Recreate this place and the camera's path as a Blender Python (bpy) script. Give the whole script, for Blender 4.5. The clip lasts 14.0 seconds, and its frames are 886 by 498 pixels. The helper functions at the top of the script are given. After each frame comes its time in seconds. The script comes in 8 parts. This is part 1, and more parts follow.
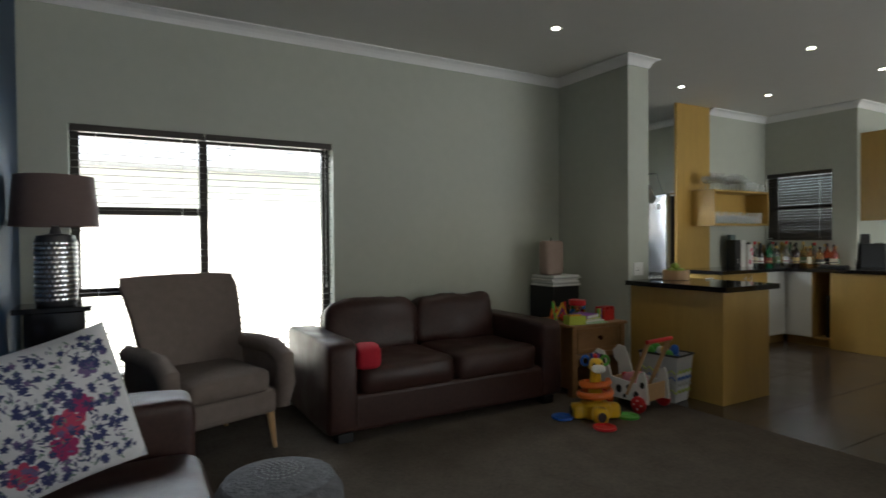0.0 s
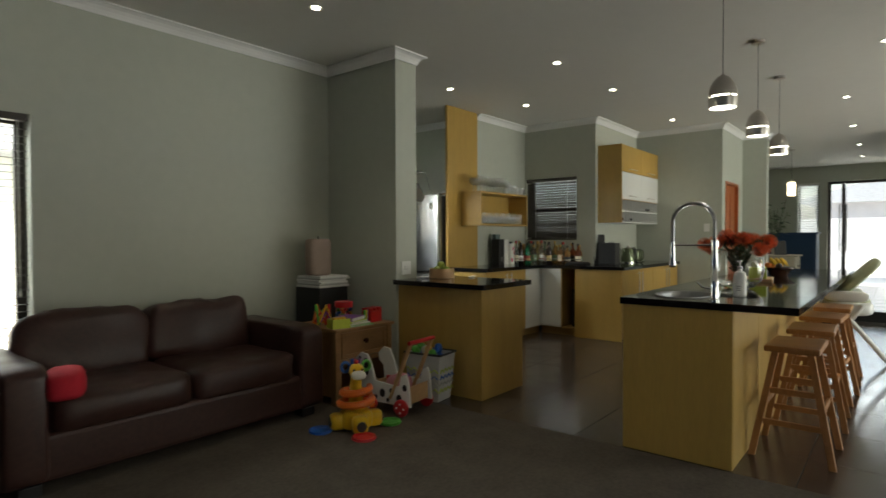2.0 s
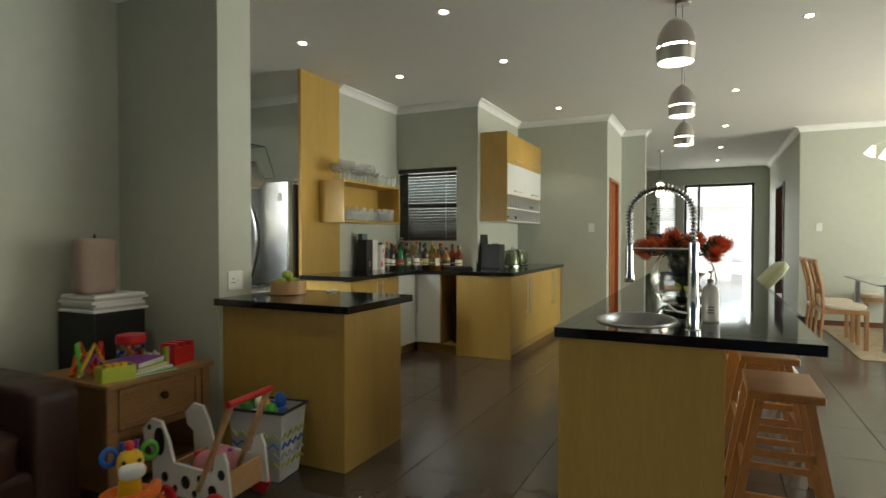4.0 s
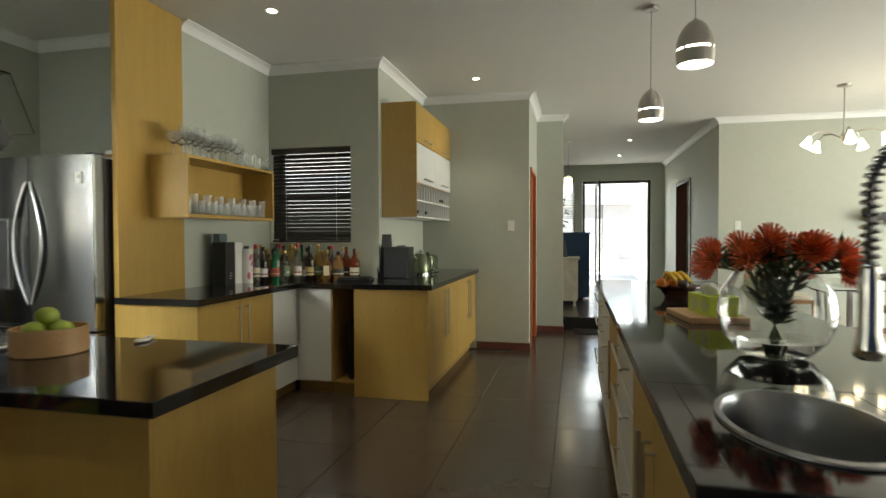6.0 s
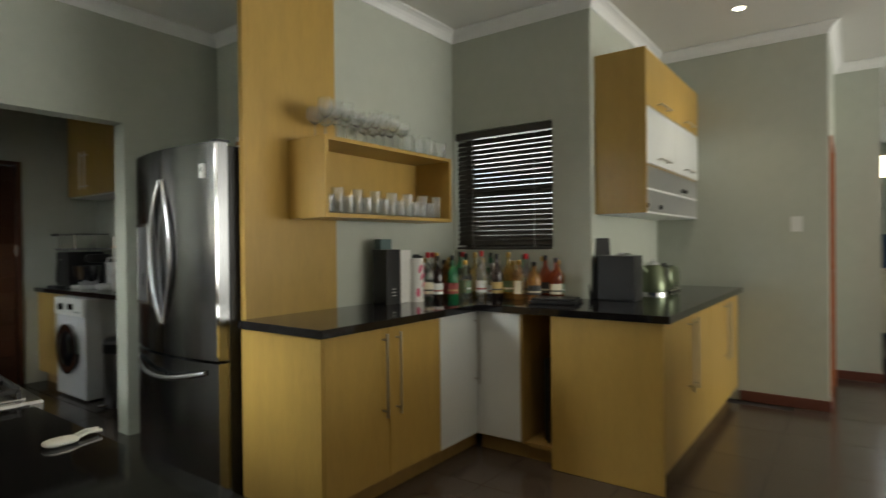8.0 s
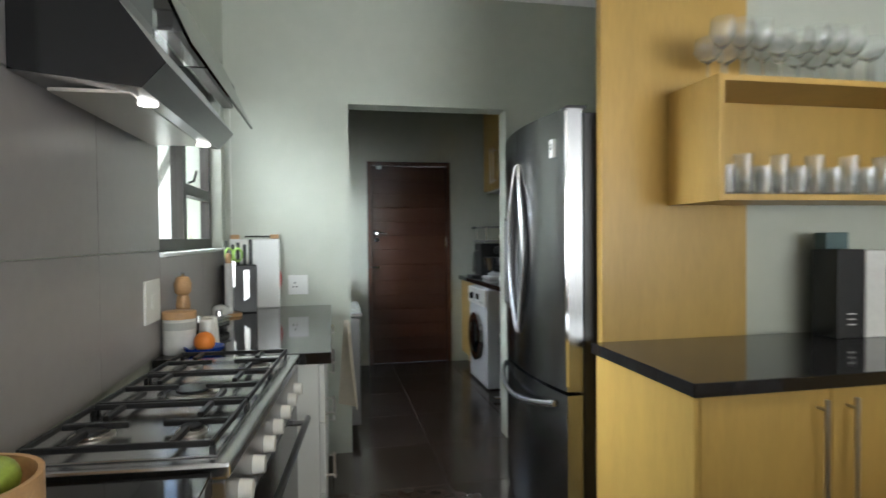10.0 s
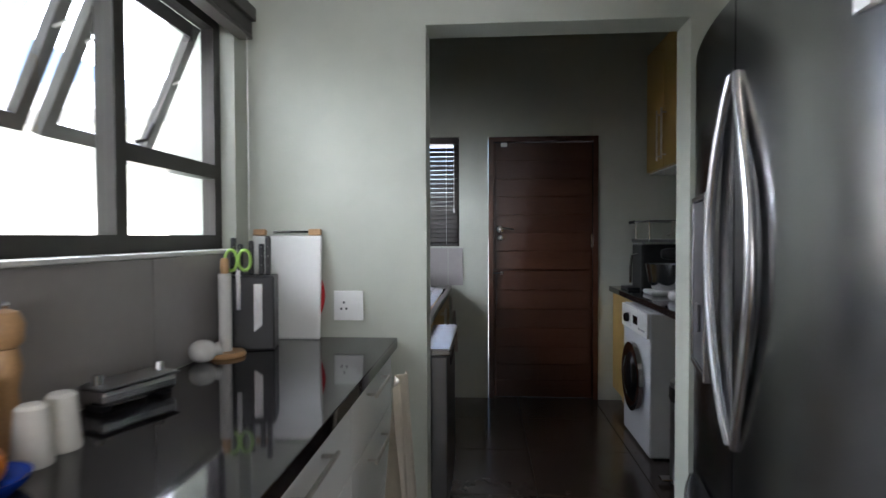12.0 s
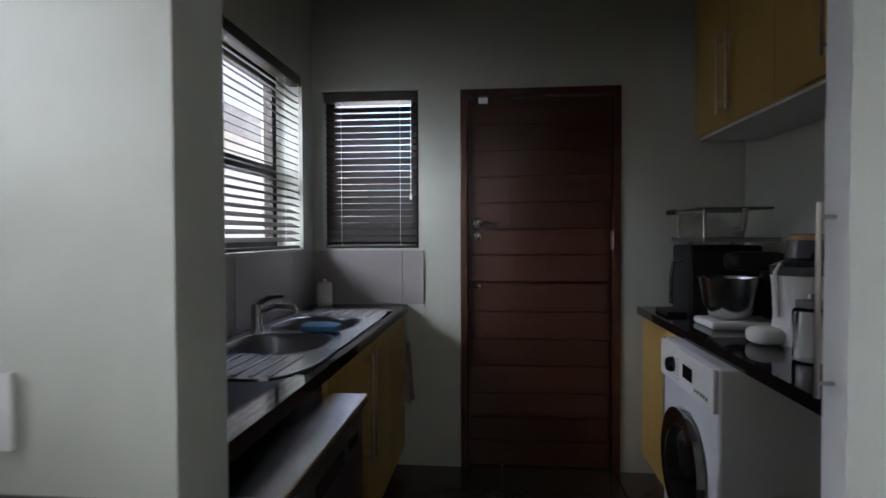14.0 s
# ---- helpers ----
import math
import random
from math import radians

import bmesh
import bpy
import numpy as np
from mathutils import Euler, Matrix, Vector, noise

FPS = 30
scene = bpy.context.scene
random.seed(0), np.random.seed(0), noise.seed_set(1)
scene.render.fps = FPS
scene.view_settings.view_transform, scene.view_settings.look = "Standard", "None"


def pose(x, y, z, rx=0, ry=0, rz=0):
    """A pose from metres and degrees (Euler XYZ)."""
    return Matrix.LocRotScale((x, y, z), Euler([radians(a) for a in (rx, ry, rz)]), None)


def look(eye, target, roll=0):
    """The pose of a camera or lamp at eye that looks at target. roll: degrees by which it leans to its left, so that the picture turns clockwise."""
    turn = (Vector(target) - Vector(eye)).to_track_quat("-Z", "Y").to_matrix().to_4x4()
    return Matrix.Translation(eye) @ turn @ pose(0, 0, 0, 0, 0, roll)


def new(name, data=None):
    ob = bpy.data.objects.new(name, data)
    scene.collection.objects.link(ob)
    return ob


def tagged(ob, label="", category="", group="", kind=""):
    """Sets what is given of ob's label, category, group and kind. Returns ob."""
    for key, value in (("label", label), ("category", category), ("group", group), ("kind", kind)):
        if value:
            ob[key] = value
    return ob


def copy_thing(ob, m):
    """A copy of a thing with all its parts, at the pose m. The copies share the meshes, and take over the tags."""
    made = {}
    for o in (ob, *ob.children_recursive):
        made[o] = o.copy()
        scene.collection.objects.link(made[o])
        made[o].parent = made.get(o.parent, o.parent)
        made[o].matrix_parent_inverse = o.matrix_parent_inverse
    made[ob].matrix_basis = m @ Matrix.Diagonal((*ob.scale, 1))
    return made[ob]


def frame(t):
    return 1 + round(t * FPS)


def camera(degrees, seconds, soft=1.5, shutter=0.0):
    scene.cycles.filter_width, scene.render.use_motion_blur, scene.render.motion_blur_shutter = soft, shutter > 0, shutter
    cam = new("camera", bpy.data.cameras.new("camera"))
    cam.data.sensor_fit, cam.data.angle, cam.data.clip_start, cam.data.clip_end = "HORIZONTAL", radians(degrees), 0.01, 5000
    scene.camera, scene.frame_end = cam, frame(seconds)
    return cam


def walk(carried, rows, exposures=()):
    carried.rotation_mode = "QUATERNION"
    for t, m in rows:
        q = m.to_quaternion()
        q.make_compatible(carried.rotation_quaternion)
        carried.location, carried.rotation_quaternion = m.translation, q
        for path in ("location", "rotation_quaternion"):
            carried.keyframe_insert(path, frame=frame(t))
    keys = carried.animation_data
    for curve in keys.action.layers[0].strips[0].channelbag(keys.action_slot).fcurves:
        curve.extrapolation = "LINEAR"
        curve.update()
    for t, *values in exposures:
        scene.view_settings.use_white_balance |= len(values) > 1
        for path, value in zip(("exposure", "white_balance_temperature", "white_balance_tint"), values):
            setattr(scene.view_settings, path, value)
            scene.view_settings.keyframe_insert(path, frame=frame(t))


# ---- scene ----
cam = camera(76.3, 14.0, shutter=0.5)
EXPOSURES = [(0.0, 1.8, 6200, 6), (1.0, 1.55, 6300, 4), (2.0, 1.85, 6800, 2), (3.0, 2.32, 7000, 1), (4.0, 2.42, 7000, 0), (6.5, 2.22, 7000, 2), (7.5, 2.12, 6800, 3), (8.5, 2.4, 6800, 5), (9.0, 2.85, 6300, 4), (11.5, 2.65, 6000, 14), (12.5, 2.18, 6000, 16), (13.2, 2.1, 6000, 17), (14.0, 2.05, 6000, 18)]
PATH = [
    (0, (0.053, 0.615, 1.266), (1.058, 2.344, 1.234), -0.5),
    (0.5, (0.124, 0.551, 1.269), (1.274, 2.187, 1.231), -0.3),
    (1, (0.166, 0.573, 1.255), (1.468, 2.091, 1.221), -0.4),
    (1.5, (0.275, 0.587, 1.263), (1.704, 1.986, 1.22), -0.3),
    (2, (0.451, 0.707, 1.254), (2.001, 1.971, 1.215), -0.2),
    (2.5, (0.637, 0.841, 1.233), (2.277, 1.985, 1.195), -0.2),
    (3, (0.932, 1.014, 1.232), (2.639, 2.055, 1.192), -0.1),
    (3.5, (1.214, 1.221, 1.25), (2.968, 2.18, 1.206), 0.0),
    (4, (1.508, 1.45, 1.253), (3.313, 2.309, 1.214), 0.0),
    (4.2, (1.606, 1.544, 1.26), (3.435, 2.352, 1.217), 0.0),
    (6.3, (3.021, 2.242, 1.276), (4.971, 2.689, 1.231), -0.2),
    (6.5, (3.16, 2.268, 1.265), (5.107, 2.725, 1.226), -0.1),
    (7, (3.512, 2.353, 1.304), (5.431, 2.916, 1.252), 0.0),
    (7.5, (3.824, 2.46, 1.258), (5.637, 3.304, 1.232), -0.4),
    (8, (4.106, 2.517, 1.261), (5.717, 3.703, 1.246), -0.6),
    (8.5, (4.361, 2.675, 1.265), (5.739, 4.124, 1.255), -0.6),
    (9, (4.53, 2.772, 1.291), (5.584, 4.472, 1.269), -0.5),
    (11.3, (5.024, 3.769, 1.296), (4.938, 5.767, 1.253), -0.4),
    (11.5, (5.047, 3.929, 1.287), (4.945, 5.926, 1.244), -0.3),
    (12, (5.126, 4.308, 1.294), (4.981, 6.302, 1.248), -0.2),
    (12.5, (5.19, 4.693, 1.293), (5.022, 6.685, 1.244), -0.2),
    (13, (5.262, 5.052, 1.285), (5.082, 7.044, 1.238), -0.2),
    (13.5, (5.332, 5.401, 1.293), (5.147, 7.392, 1.243), 0.0),
    (14, (5.359, 5.712, 1.28), (5.169, 7.702, 1.232), -0.2),
]
walk(cam, [(t, look(eye, target, roll)) for t, eye, target, roll in PATH], exposures=EXPOSURES)

# ---- light ----
world = bpy.data.worlds.new("sky")
scene.world = world
world.use_nodes = True
sky = world.node_tree.nodes.new("ShaderNodeTexSky")
sky.sky_type, sky.sun_disc = "NISHITA", False
sky.sun_elevation, sky.sun_rotation = radians(52), radians(180)
sky.air_density, sky.dust_density = 1.0, 4.0
world.node_tree.links.new(sky.outputs[0], world.node_tree.nodes["Background"].inputs[0])
world.node_tree.nodes["Background"].inputs[1].default_value = 0.15
sun = new("sun", bpy.data.lights.new("sun", "SUN"))
sun.data.energy, sun.data.angle, sun.data.color = 5.0, radians(6), (1.0, 0.97, 0.92)
sun.matrix_world = look((6, -14, 18.5), (4, 0, 0))


def sky_lamp(name, centre, facing, width, height, power):
    """An area lamp added at or outside an opening, to stand in for sky light."""
    lamp = new(name, bpy.data.lights.new(name, "AREA"))
    lamp.data.shape, lamp.data.size, lamp.data.size_y = "RECTANGLE", width, height
    lamp.data.energy, lamp.data.color = power * 0.14, (0.93, 0.97, 1.0)
    lamp.matrix_world = look(centre, Vector(centre) + Vector(facing))
    return lamp


sky_lamp("sky_lounge_window", (0.63, 6.3, 2.75), (0, -1, -0.75), 2.6, 1.2, 360)
sky_lamp("sky_kitchen_window", (2.5, 5.9, 2.6), (1, 0, -0.5), 1.6, 1.2, 310)
sky_lamp("sky_front_door", (17.3, 1.6, 3.2), (-1, 0, -0.75), 1.6, 1.4, 260)
sky_lamp("sky_small_window", (7.95, 4.6, 1.66), (-1, 0, -0.1), 0.8, 0.8, 5)
sky_lamp("sky_scullery_side", (2.8, 8.05, 2.85), (1, 0, -0.8), 1.5, 1.0, 165)
sky_lamp("sky_scullery_back", (4.66, 10.0, 2.9), (0, -1, -0.8), 0.9, 0.9, 70)
# Added fill from behind the camera; no doors are known on this side.
sky_lamp("fill_unseen_south", (8.2, -3.8, 1.2), (0, 1, -0.1), 4.6, 2.1, 225)


# ---- materials ----
def material(name, colour, rough=0.5, metal=0.0, vary=0.08, scale=6.0, bump=0.0, bump_scale=60.0, spec=0.5, coat=0.0,
             grain=None, each=0.0, trans=0.0, ior=1.5, rough_vary=0.0):
    """A surface with stains at one scale, grain at another and fine relief. grain: stretch of the grain along x, y, z."""
    m = bpy.data.materials.new(name)
    m.use_nodes = True
    n, link = m.node_tree.nodes, m.node_tree.links.new
    b = n["Principled BSDF"]
    b.inputs["Roughness"].default_value, b.inputs["Metallic"].default_value = rough, metal
    b.inputs["Specular IOR Level"].default_value, b.inputs["Coat Weight"].default_value = spec, coat
    b.inputs["Coat Roughness"].default_value = 0.08
    b.inputs["Transmission Weight"].default_value, b.inputs["IOR"].default_value = trans, ior
    at = n.new("ShaderNodeTexCoord")
    where = n.new("ShaderNodeMapping")
    link(at.outputs["Object"], where.inputs[0])
    if grain:
        where.inputs["Scale"].default_value = grain
    big, fine = n.new("ShaderNodeTexNoise"), n.new("ShaderNodeTexNoise")
    big.inputs["Scale"].default_value, big.inputs["Detail"].default_value = scale, 4
    fine.inputs["Scale"].default_value, fine.inputs["Detail"].default_value = scale * 9, 3
    link(where.outputs[0], big.inputs[0]), link(where.outputs[0], fine.inputs[0])
    add = n.new("ShaderNodeMath")
    add.operation = "ADD"
    link(big.outputs[0], add.inputs[0]), link(fine.outputs[0], add.inputs[1])
    value = add.outputs[0]
    if each:
        info, mul, plus = n.new("ShaderNodeObjectInfo"), n.new("ShaderNodeMath"), n.new("ShaderNodeMath")
        mul.operation, mul.inputs[1].default_value = "MULTIPLY_ADD", each
        link(info.outputs["Random"], mul.inputs[0]), link(value, mul.inputs[2])
        value = mul.outputs[0]
    ramp = n.new("ShaderNodeMapRange")
    ramp.inputs[1].default_value, ramp.inputs[2].default_value = 0.6, 1.4 + each
    ramp.inputs[3].default_value, ramp.inputs[4].default_value = 1 - vary, 1 + vary
    link(value, ramp.inputs[0])
    tint = n.new("ShaderNodeVectorMath")
    tint.operation = "SCALE"
    tint.inputs[0].default_value = colour
    link(ramp.outputs[0], tint.inputs["Scale"])
    link(tint.outputs[0], b.inputs["Base Color"])
    if rough_vary:
        rr = n.new("ShaderNodeMapRange")
        rr.inputs[1].default_value, rr.inputs[2].default_value = 0.3, 0.7
        rr.inputs[3].default_value, rr.inputs[4].default_value = max(0.0, rough - rough_vary), rough + rough_vary
        link(big.outputs[0], rr.inputs[0])
        link(rr.outputs[0], b.inputs["Roughness"])
    if bump:
        rel, tex = n.new("ShaderNodeBump"), n.new("ShaderNodeTexNoise")
        tex.inputs["Scale"].default_value, tex.inputs["Detail"].default_value = bump_scale, 4
        link(where.outputs[0], tex.inputs[0])
        rel.inputs["Strength"].default_value, rel.inputs["Distance"].default_value = bump, 0.01
        link(tex.outputs[0], rel.inputs["Height"])
        link(rel.outputs[0], b.inputs["Normal"])
    return m


def glowing(name, colour, strength):
    m = material(name, colour, 0.6)
    b = m.node_tree.nodes["Principled BSDF"]
    b.inputs["Emission Color"].default_value, b.inputs["Emission Strength"].default_value = (*colour, 1), strength
    return m


def clear(name, colour=(1, 1, 1), rough=0.0, ior=1.45, weight=1.0):
    m = bpy.data.materials.new(name)
    m.use_nodes = True
    b = m.node_tree.nodes["Principled BSDF"]
    b.inputs["Base Color"].default_value = (*colour, 1)
    b.inputs["Transmission Weight"].default_value, b.inputs["Roughness"].default_value, b.inputs["IOR"].default_value = weight, rough, ior
    return m


PAINT = material("wall_paint", (0.455, 0.475, 0.405), 0.55, vary=0.04, scale=1.3, bump=0.05, bump_scale=70)
PAINT_BLUE = material("blue_wall_paint", (0.012, 0.045, 0.11), 0.5, vary=0.05, scale=2, bump=0.12, bump_scale=90)
CEILING = material("ceiling_paint", (0.72, 0.71, 0.67), 0.8, vary=0.02, scale=1.0, bump=0.05)
CORNICE = material("cornice_plaster", (0.8, 0.8, 0.78), 0.6, vary=0.02)
TILE = material("floor_tile", (0.072, 0.054, 0.044), 0.2, rough_vary=0.05, spec=0.75, vary=0.1, scale=2.5, each=0.35, bump=0.015, bump_scale=14)
GROUT = material("grout", (0.035, 0.03, 0.028), 0.9, vary=0.15)
CARPET = material("carpet_pile", (0.15, 0.125, 0.10), 0.95, vary=0.25, scale=5, bump=0.9, bump_scale=260, spec=0.1)
SKIRT = material("red_brown_skirting_tile", (0.13, 0.045, 0.03), 0.35, vary=0.15, scale=8)
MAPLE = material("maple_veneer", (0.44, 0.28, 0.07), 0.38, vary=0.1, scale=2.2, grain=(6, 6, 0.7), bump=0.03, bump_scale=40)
# Darker maple, for the plinths and the tray niche.
MAPLE_DARK = material("darker_maple", (0.33, 0.2, 0.06), 0.42, vary=0.12, scale=2.2, grain=(6, 6, 0.7))
WHITE_BOARD = material("white_melamine", (0.66, 0.67, 0.65), 0.3, vary=0.02, scale=3)
GRANITE = material("black_granite", (0.012, 0.011, 0.012), 0.06, vary=0.6, scale=60, spec=0.6)
STEEL = material("brushed_steel", (0.33, 0.33, 0.34), 0.3, metal=1, vary=0.05, scale=3, grain=(1, 1, 30), bump=0.02, bump_scale=30)
FRIDGE_STEEL = material("dark_brushed_steel", (0.26, 0.26, 0.265), 0.23, metal=1, vary=0.06, scale=3, grain=(1, 30, 1), bump=0.02, bump_scale=30)
brushed = FRIDGE_STEEL.node_tree.nodes
tangent = brushed.new("ShaderNodeTangent")
tangent.direction_type, tangent.axis = "RADIAL", "Z"
FRIDGE_STEEL.node_tree.links.new(tangent.outputs[0], brushed["Principled BSDF"].inputs["Tangent"])
brushed["Principled BSDF"].inputs["Anisotropic"].default_value = 0.75
brushed["Principled BSDF"].inputs["Anisotropic Rotation"].default_value = 0.25
BRIGHT_STEEL = material("bright_steel", (0.62, 0.62, 0.63), 0.25, metal=1, vary=0.05, scale=4, bump=0.02, bump_scale=30)
CHROME = material("chrome", (0.75, 0.75, 0.76), 0.1, metal=1, vary=0.02)
NICKEL = material("satin_nickel", (0.55, 0.52, 0.48), 0.28, metal=1, vary=0.03)
BLACK = material("black_plastic", (0.012, 0.012, 0.013), 0.4, vary=0.1)
BLACK_GLOSS = material("black_enamel", (0.008, 0.008, 0.009), 0.12, vary=0.1)
ALU_DARK = material("dark_bronze_aluminium", (0.035, 0.03, 0.026), 0.42, metal=0.4, vary=0.08)
BLIND = material("dark_stained_slat", (0.05, 0.042, 0.035), 0.4, vary=0.15, scale=8, grain=(1, 1, 8))
BLIND_LIGHT = material("aluminium_slat", (0.4, 0.4, 0.39), 0.38, metal=0.5, vary=0.05)
LEATHER = material("brown_leather", (0.046, 0.02, 0.016), 0.42, vary=0.3, scale=5, bump=0.1, bump_scale=7, spec=0.35, rough_vary=0.1)
FABRIC = material("grey_brown_fabric", (0.23, 0.185, 0.16), 0.9, vary=0.12, scale=20, bump=0.5, bump_scale=300, spec=0.2)
OAK = material("stool_wood", (0.42, 0.2, 0.075), 0.35, vary=0.2, scale=3, grain=(3, 3, 1), bump=0.05)
PINE = material("chest_wood", (0.3, 0.16, 0.065), 0.45, vary=0.22, scale=3, grain=(1, 5, 5), bump=0.06)
TEAK = material("door_wood", (0.066, 0.025, 0.014), 0.27, vary=0.35, scale=2.5, grain=(0.6, 6, 6), bump=0.05, each=0.9)
ORANGE_WOOD = material("orange_stained_wood", (0.36, 0.1, 0.03), 0.35, vary=0.15, scale=3, grain=(5, 5, 0.7))
PLASTIC_WHITE = material("white_plastic", (0.75, 0.75, 0.72), 0.35, vary=0.02)
ENAMEL = material("white_enamel", (0.72, 0.74, 0.76), 0.25, vary=0.02)
GLASS = clear("window_glass")
DRINK_GLASS = clear("drinking_glass", (0.97, 0.98, 0.98))
# A small diffuse white share stands in for bright reflections in clear glasses.
SHELF_GLASS = clear("milky_glassware", (0.93, 0.95, 0.94), 0.02, 1.4, 0.92)
TILE_WALL = material("grey_wall_tile", (0.30, 0.28, 0.27), 0.28, vary=0.06, scale=3, each=0.2)


# ---- mesh helpers ----
def box(bm, x0, y0, z0, x1, y1, z1, bevel=0.0, seg=2):
    made = bmesh.ops.create_cube(bm, size=1.0)["verts"]
    for v in made:
        v.co = Vector((x0 + (v.co.x + 0.5) * (x1 - x0), y0 + (v.co.y + 0.5) * (y1 - y0), z0 + (v.co.z + 0.5) * (z1 - z0)))
    if bevel:
        edges = list({e for v in made for e in v.link_edges})
        bmesh.ops.bevel(bm, geom=edges, offset=bevel, segments=seg, affect="EDGES", profile=0.5, clamp_overlap=True)
    return bm


def cuboid(x0, y0, z0, x1, y1, z1, bevel=0.0, seg=2):
    return box(bmesh.new(), x0, y0, z0, x1, y1, z1, bevel, seg)


def lathe(bm, profile, centre=(0, 0, 0), n=20, m=None, hollow=False):
    """Turns a profile of (radius, height) about the z axis. hollow: the profile closes on itself, with no end caps."""
    hollow = hollow or (len(profile) > 3 and profile[0][0] > 0.03 and abs(profile[0][0] - profile[-1][0]) < 0.02 and abs(profile[0][1] - profile[-1][1]) < 0.02)
    rings = []
    for r, z in profile:
        ring = []
        for k in range(n):
            a = 2 * math.pi * k / n
            p = Vector((r * math.cos(a), r * math.sin(a), z))
            ring.append(bm.verts.new((m @ p if m else p) + Vector(centre)))
        rings.append(ring)
    for a, b in zip(rings, rings[1:]):
        for k in range(n):
            bm.faces.new((a[k], a[(k + 1) % n], b[(k + 1) % n], b[k]))
    if hollow:
        for k in range(n):
            bm.faces.new((rings[-1][k], rings[-1][(k + 1) % n], rings[0][(k + 1) % n], rings[0][k]))
        return bm
    for ring, flip in ((rings[0], True), (rings[-1], False)):
        bm.faces.new(ring[::-1] if flip else ring)
    return bm


def tube(bm, points, radius, n=8, radii=None):
    """A round rod along points."""
    pts = [Vector(p) for p in points]
    rings, side = [], None
    for k, p in enumerate(pts):
        d = (pts[min(k + 1, len(pts) - 1)] - pts[max(k - 1, 0)]).normalized()
        side = side - d * side.dot(d) if side else d.orthogonal()
        if side.length < 0.05:
            side = d.orthogonal()
        side.normalize()
        over = side.cross(d)
        r = radii[k] if radii else radius
        rings.append([bm.verts.new(p + r * (math.cos(2 * math.pi * j / n) * side + math.sin(2 * math.pi * j / n) * over)) for j in range(n)])
    for a, b in zip(rings, rings[1:]):
        for j in range(n):
            bm.faces.new((a[j], a[(j + 1) % n], b[(j + 1) % n], b[j]))
    bm.faces.new(rings[0][::-1]), bm.faces.new(rings[-1])
    return bm


def slab(bm, outline, z0, z1, m=None):
    """An outline in x and y, made solid from z0 to z1."""
    low = [bm.verts.new(m @ Vector((x, y, z0)) if m else (x, y, z0)) for x, y in outline]
    high = [bm.verts.new(m @ Vector((x, y, z1)) if m else (x, y, z1)) for x, y in outline]
    for k in range(len(low)):
        j = (k + 1) % len(low)
        bm.faces.new((low[k], low[j], high[j], high[k]))
    bm.faces.new(low[::-1]), bm.faces.new(high)
    return bm


def finish(bm, name, mat, smooth=False):
    bmesh.ops.recalc_face_normals(bm, faces=bm.faces)
    mesh = bpy.data.meshes.new(name)
    if smooth:
        for f in bm.faces:
            f.smooth = True
        for e in bm.edges:
            if len(e.link_faces) == 2 and e.calc_face_angle(0) > 0.7:
                e.smooth = False
    bm.to_mesh(mesh)
    bm.free()
    mesh.materials.append(mat)
    return mesh


def thing(name, x, y, z, label, category, group="", rz=0, kind=""):
    ob = new(name)
    ob.empty_display_size = 0.1
    ob.matrix_world = pose(x, y, z, 0, 0, rz)
    return tagged(ob, label, category, group, kind)


def part(name, bm, mat, parent, label="", smooth=False, world_space=False):
    """One mesh under a thing or a part; in the thing's own space, or in the world's."""
    if world_space:
        root = parent if parent.parent is None else parent.parent
        bmesh.ops.translate(bm, verts=bm.verts, vec=-root.location)
    ob = new(name, finish(bm, name, mat, smooth))
    ob.parent = parent
    return tagged(ob, label)


def structure(name, bm, mat, label, category, smooth=False):
    return tagged(new(name, finish(bm, name, mat, smooth)), label, category, "", "structure")


def solid(name, bm, mat, label, category, group="", smooth=False):
    return tagged(new(name, finish(bm, name, mat, smooth)), label, category, group)


def wall_mesh(along, t0, t1, a0, a1, z0, z1, holes=()):
    """A wall that runs along "x" or "y", from t0 to t1 thick, with openings (a0, a1, z0, z1) right through it."""
    bm = bmesh.new()
    cut_a = sorted({a0, a1, *(v for h in holes for v in h[:2] if a0 < v < a1)})
    cut_z = sorted({z0, z1, *(v for h in holes for v in h[2:] if z0 < v < z1)})
    na, nz = len(cut_a) - 1, len(cut_z) - 1

    def full(i, j):
        if not (0 <= i < na and 0 <= j < nz):
            return False
        a, z = (cut_a[i] + cut_a[i + 1]) / 2, (cut_z[j] + cut_z[j + 1]) / 2
        return not any(h[0] < a < h[1] and h[2] < z < h[3] for h in holes)

    verts = {}

    def v(a, t, z):
        p = (a, t, z) if along == "x" else (t, a, z)
        if p not in verts:
            verts[p] = bm.verts.new(p)
        return verts[p]

    for i in range(na):
        for j in range(nz):
            if not full(i, j):
                continue
            p, q, r, s = cut_a[i], cut_a[i + 1], cut_z[j], cut_z[j + 1]
            for t in (t0, t1):
                bm.faces.new((v(p, t, r), v(q, t, r), v(q, t, s), v(p, t, s)))
            if not full(i - 1, j):
                bm.faces.new((v(p, t0, r), v(p, t1, r), v(p, t1, s), v(p, t0, s)))
            if not full(i + 1, j):
                bm.faces.new((v(q, t0, r), v(q, t1, r), v(q, t1, s), v(q, t0, s)))
            if not full(i, j - 1):
                bm.faces.new((v(p, t0, r), v(q, t0, r), v(q, t1, r), v(p, t1, r)))
            if not full(i, j + 1):
                bm.faces.new((v(p, t0, s), v(q, t0, s), v(q, t1, s), v(p, t1, s)))
    return bm


# ---- structure ----
TOP = 2.86
wall_label = "smooth pale grey-green painted plaster wall"


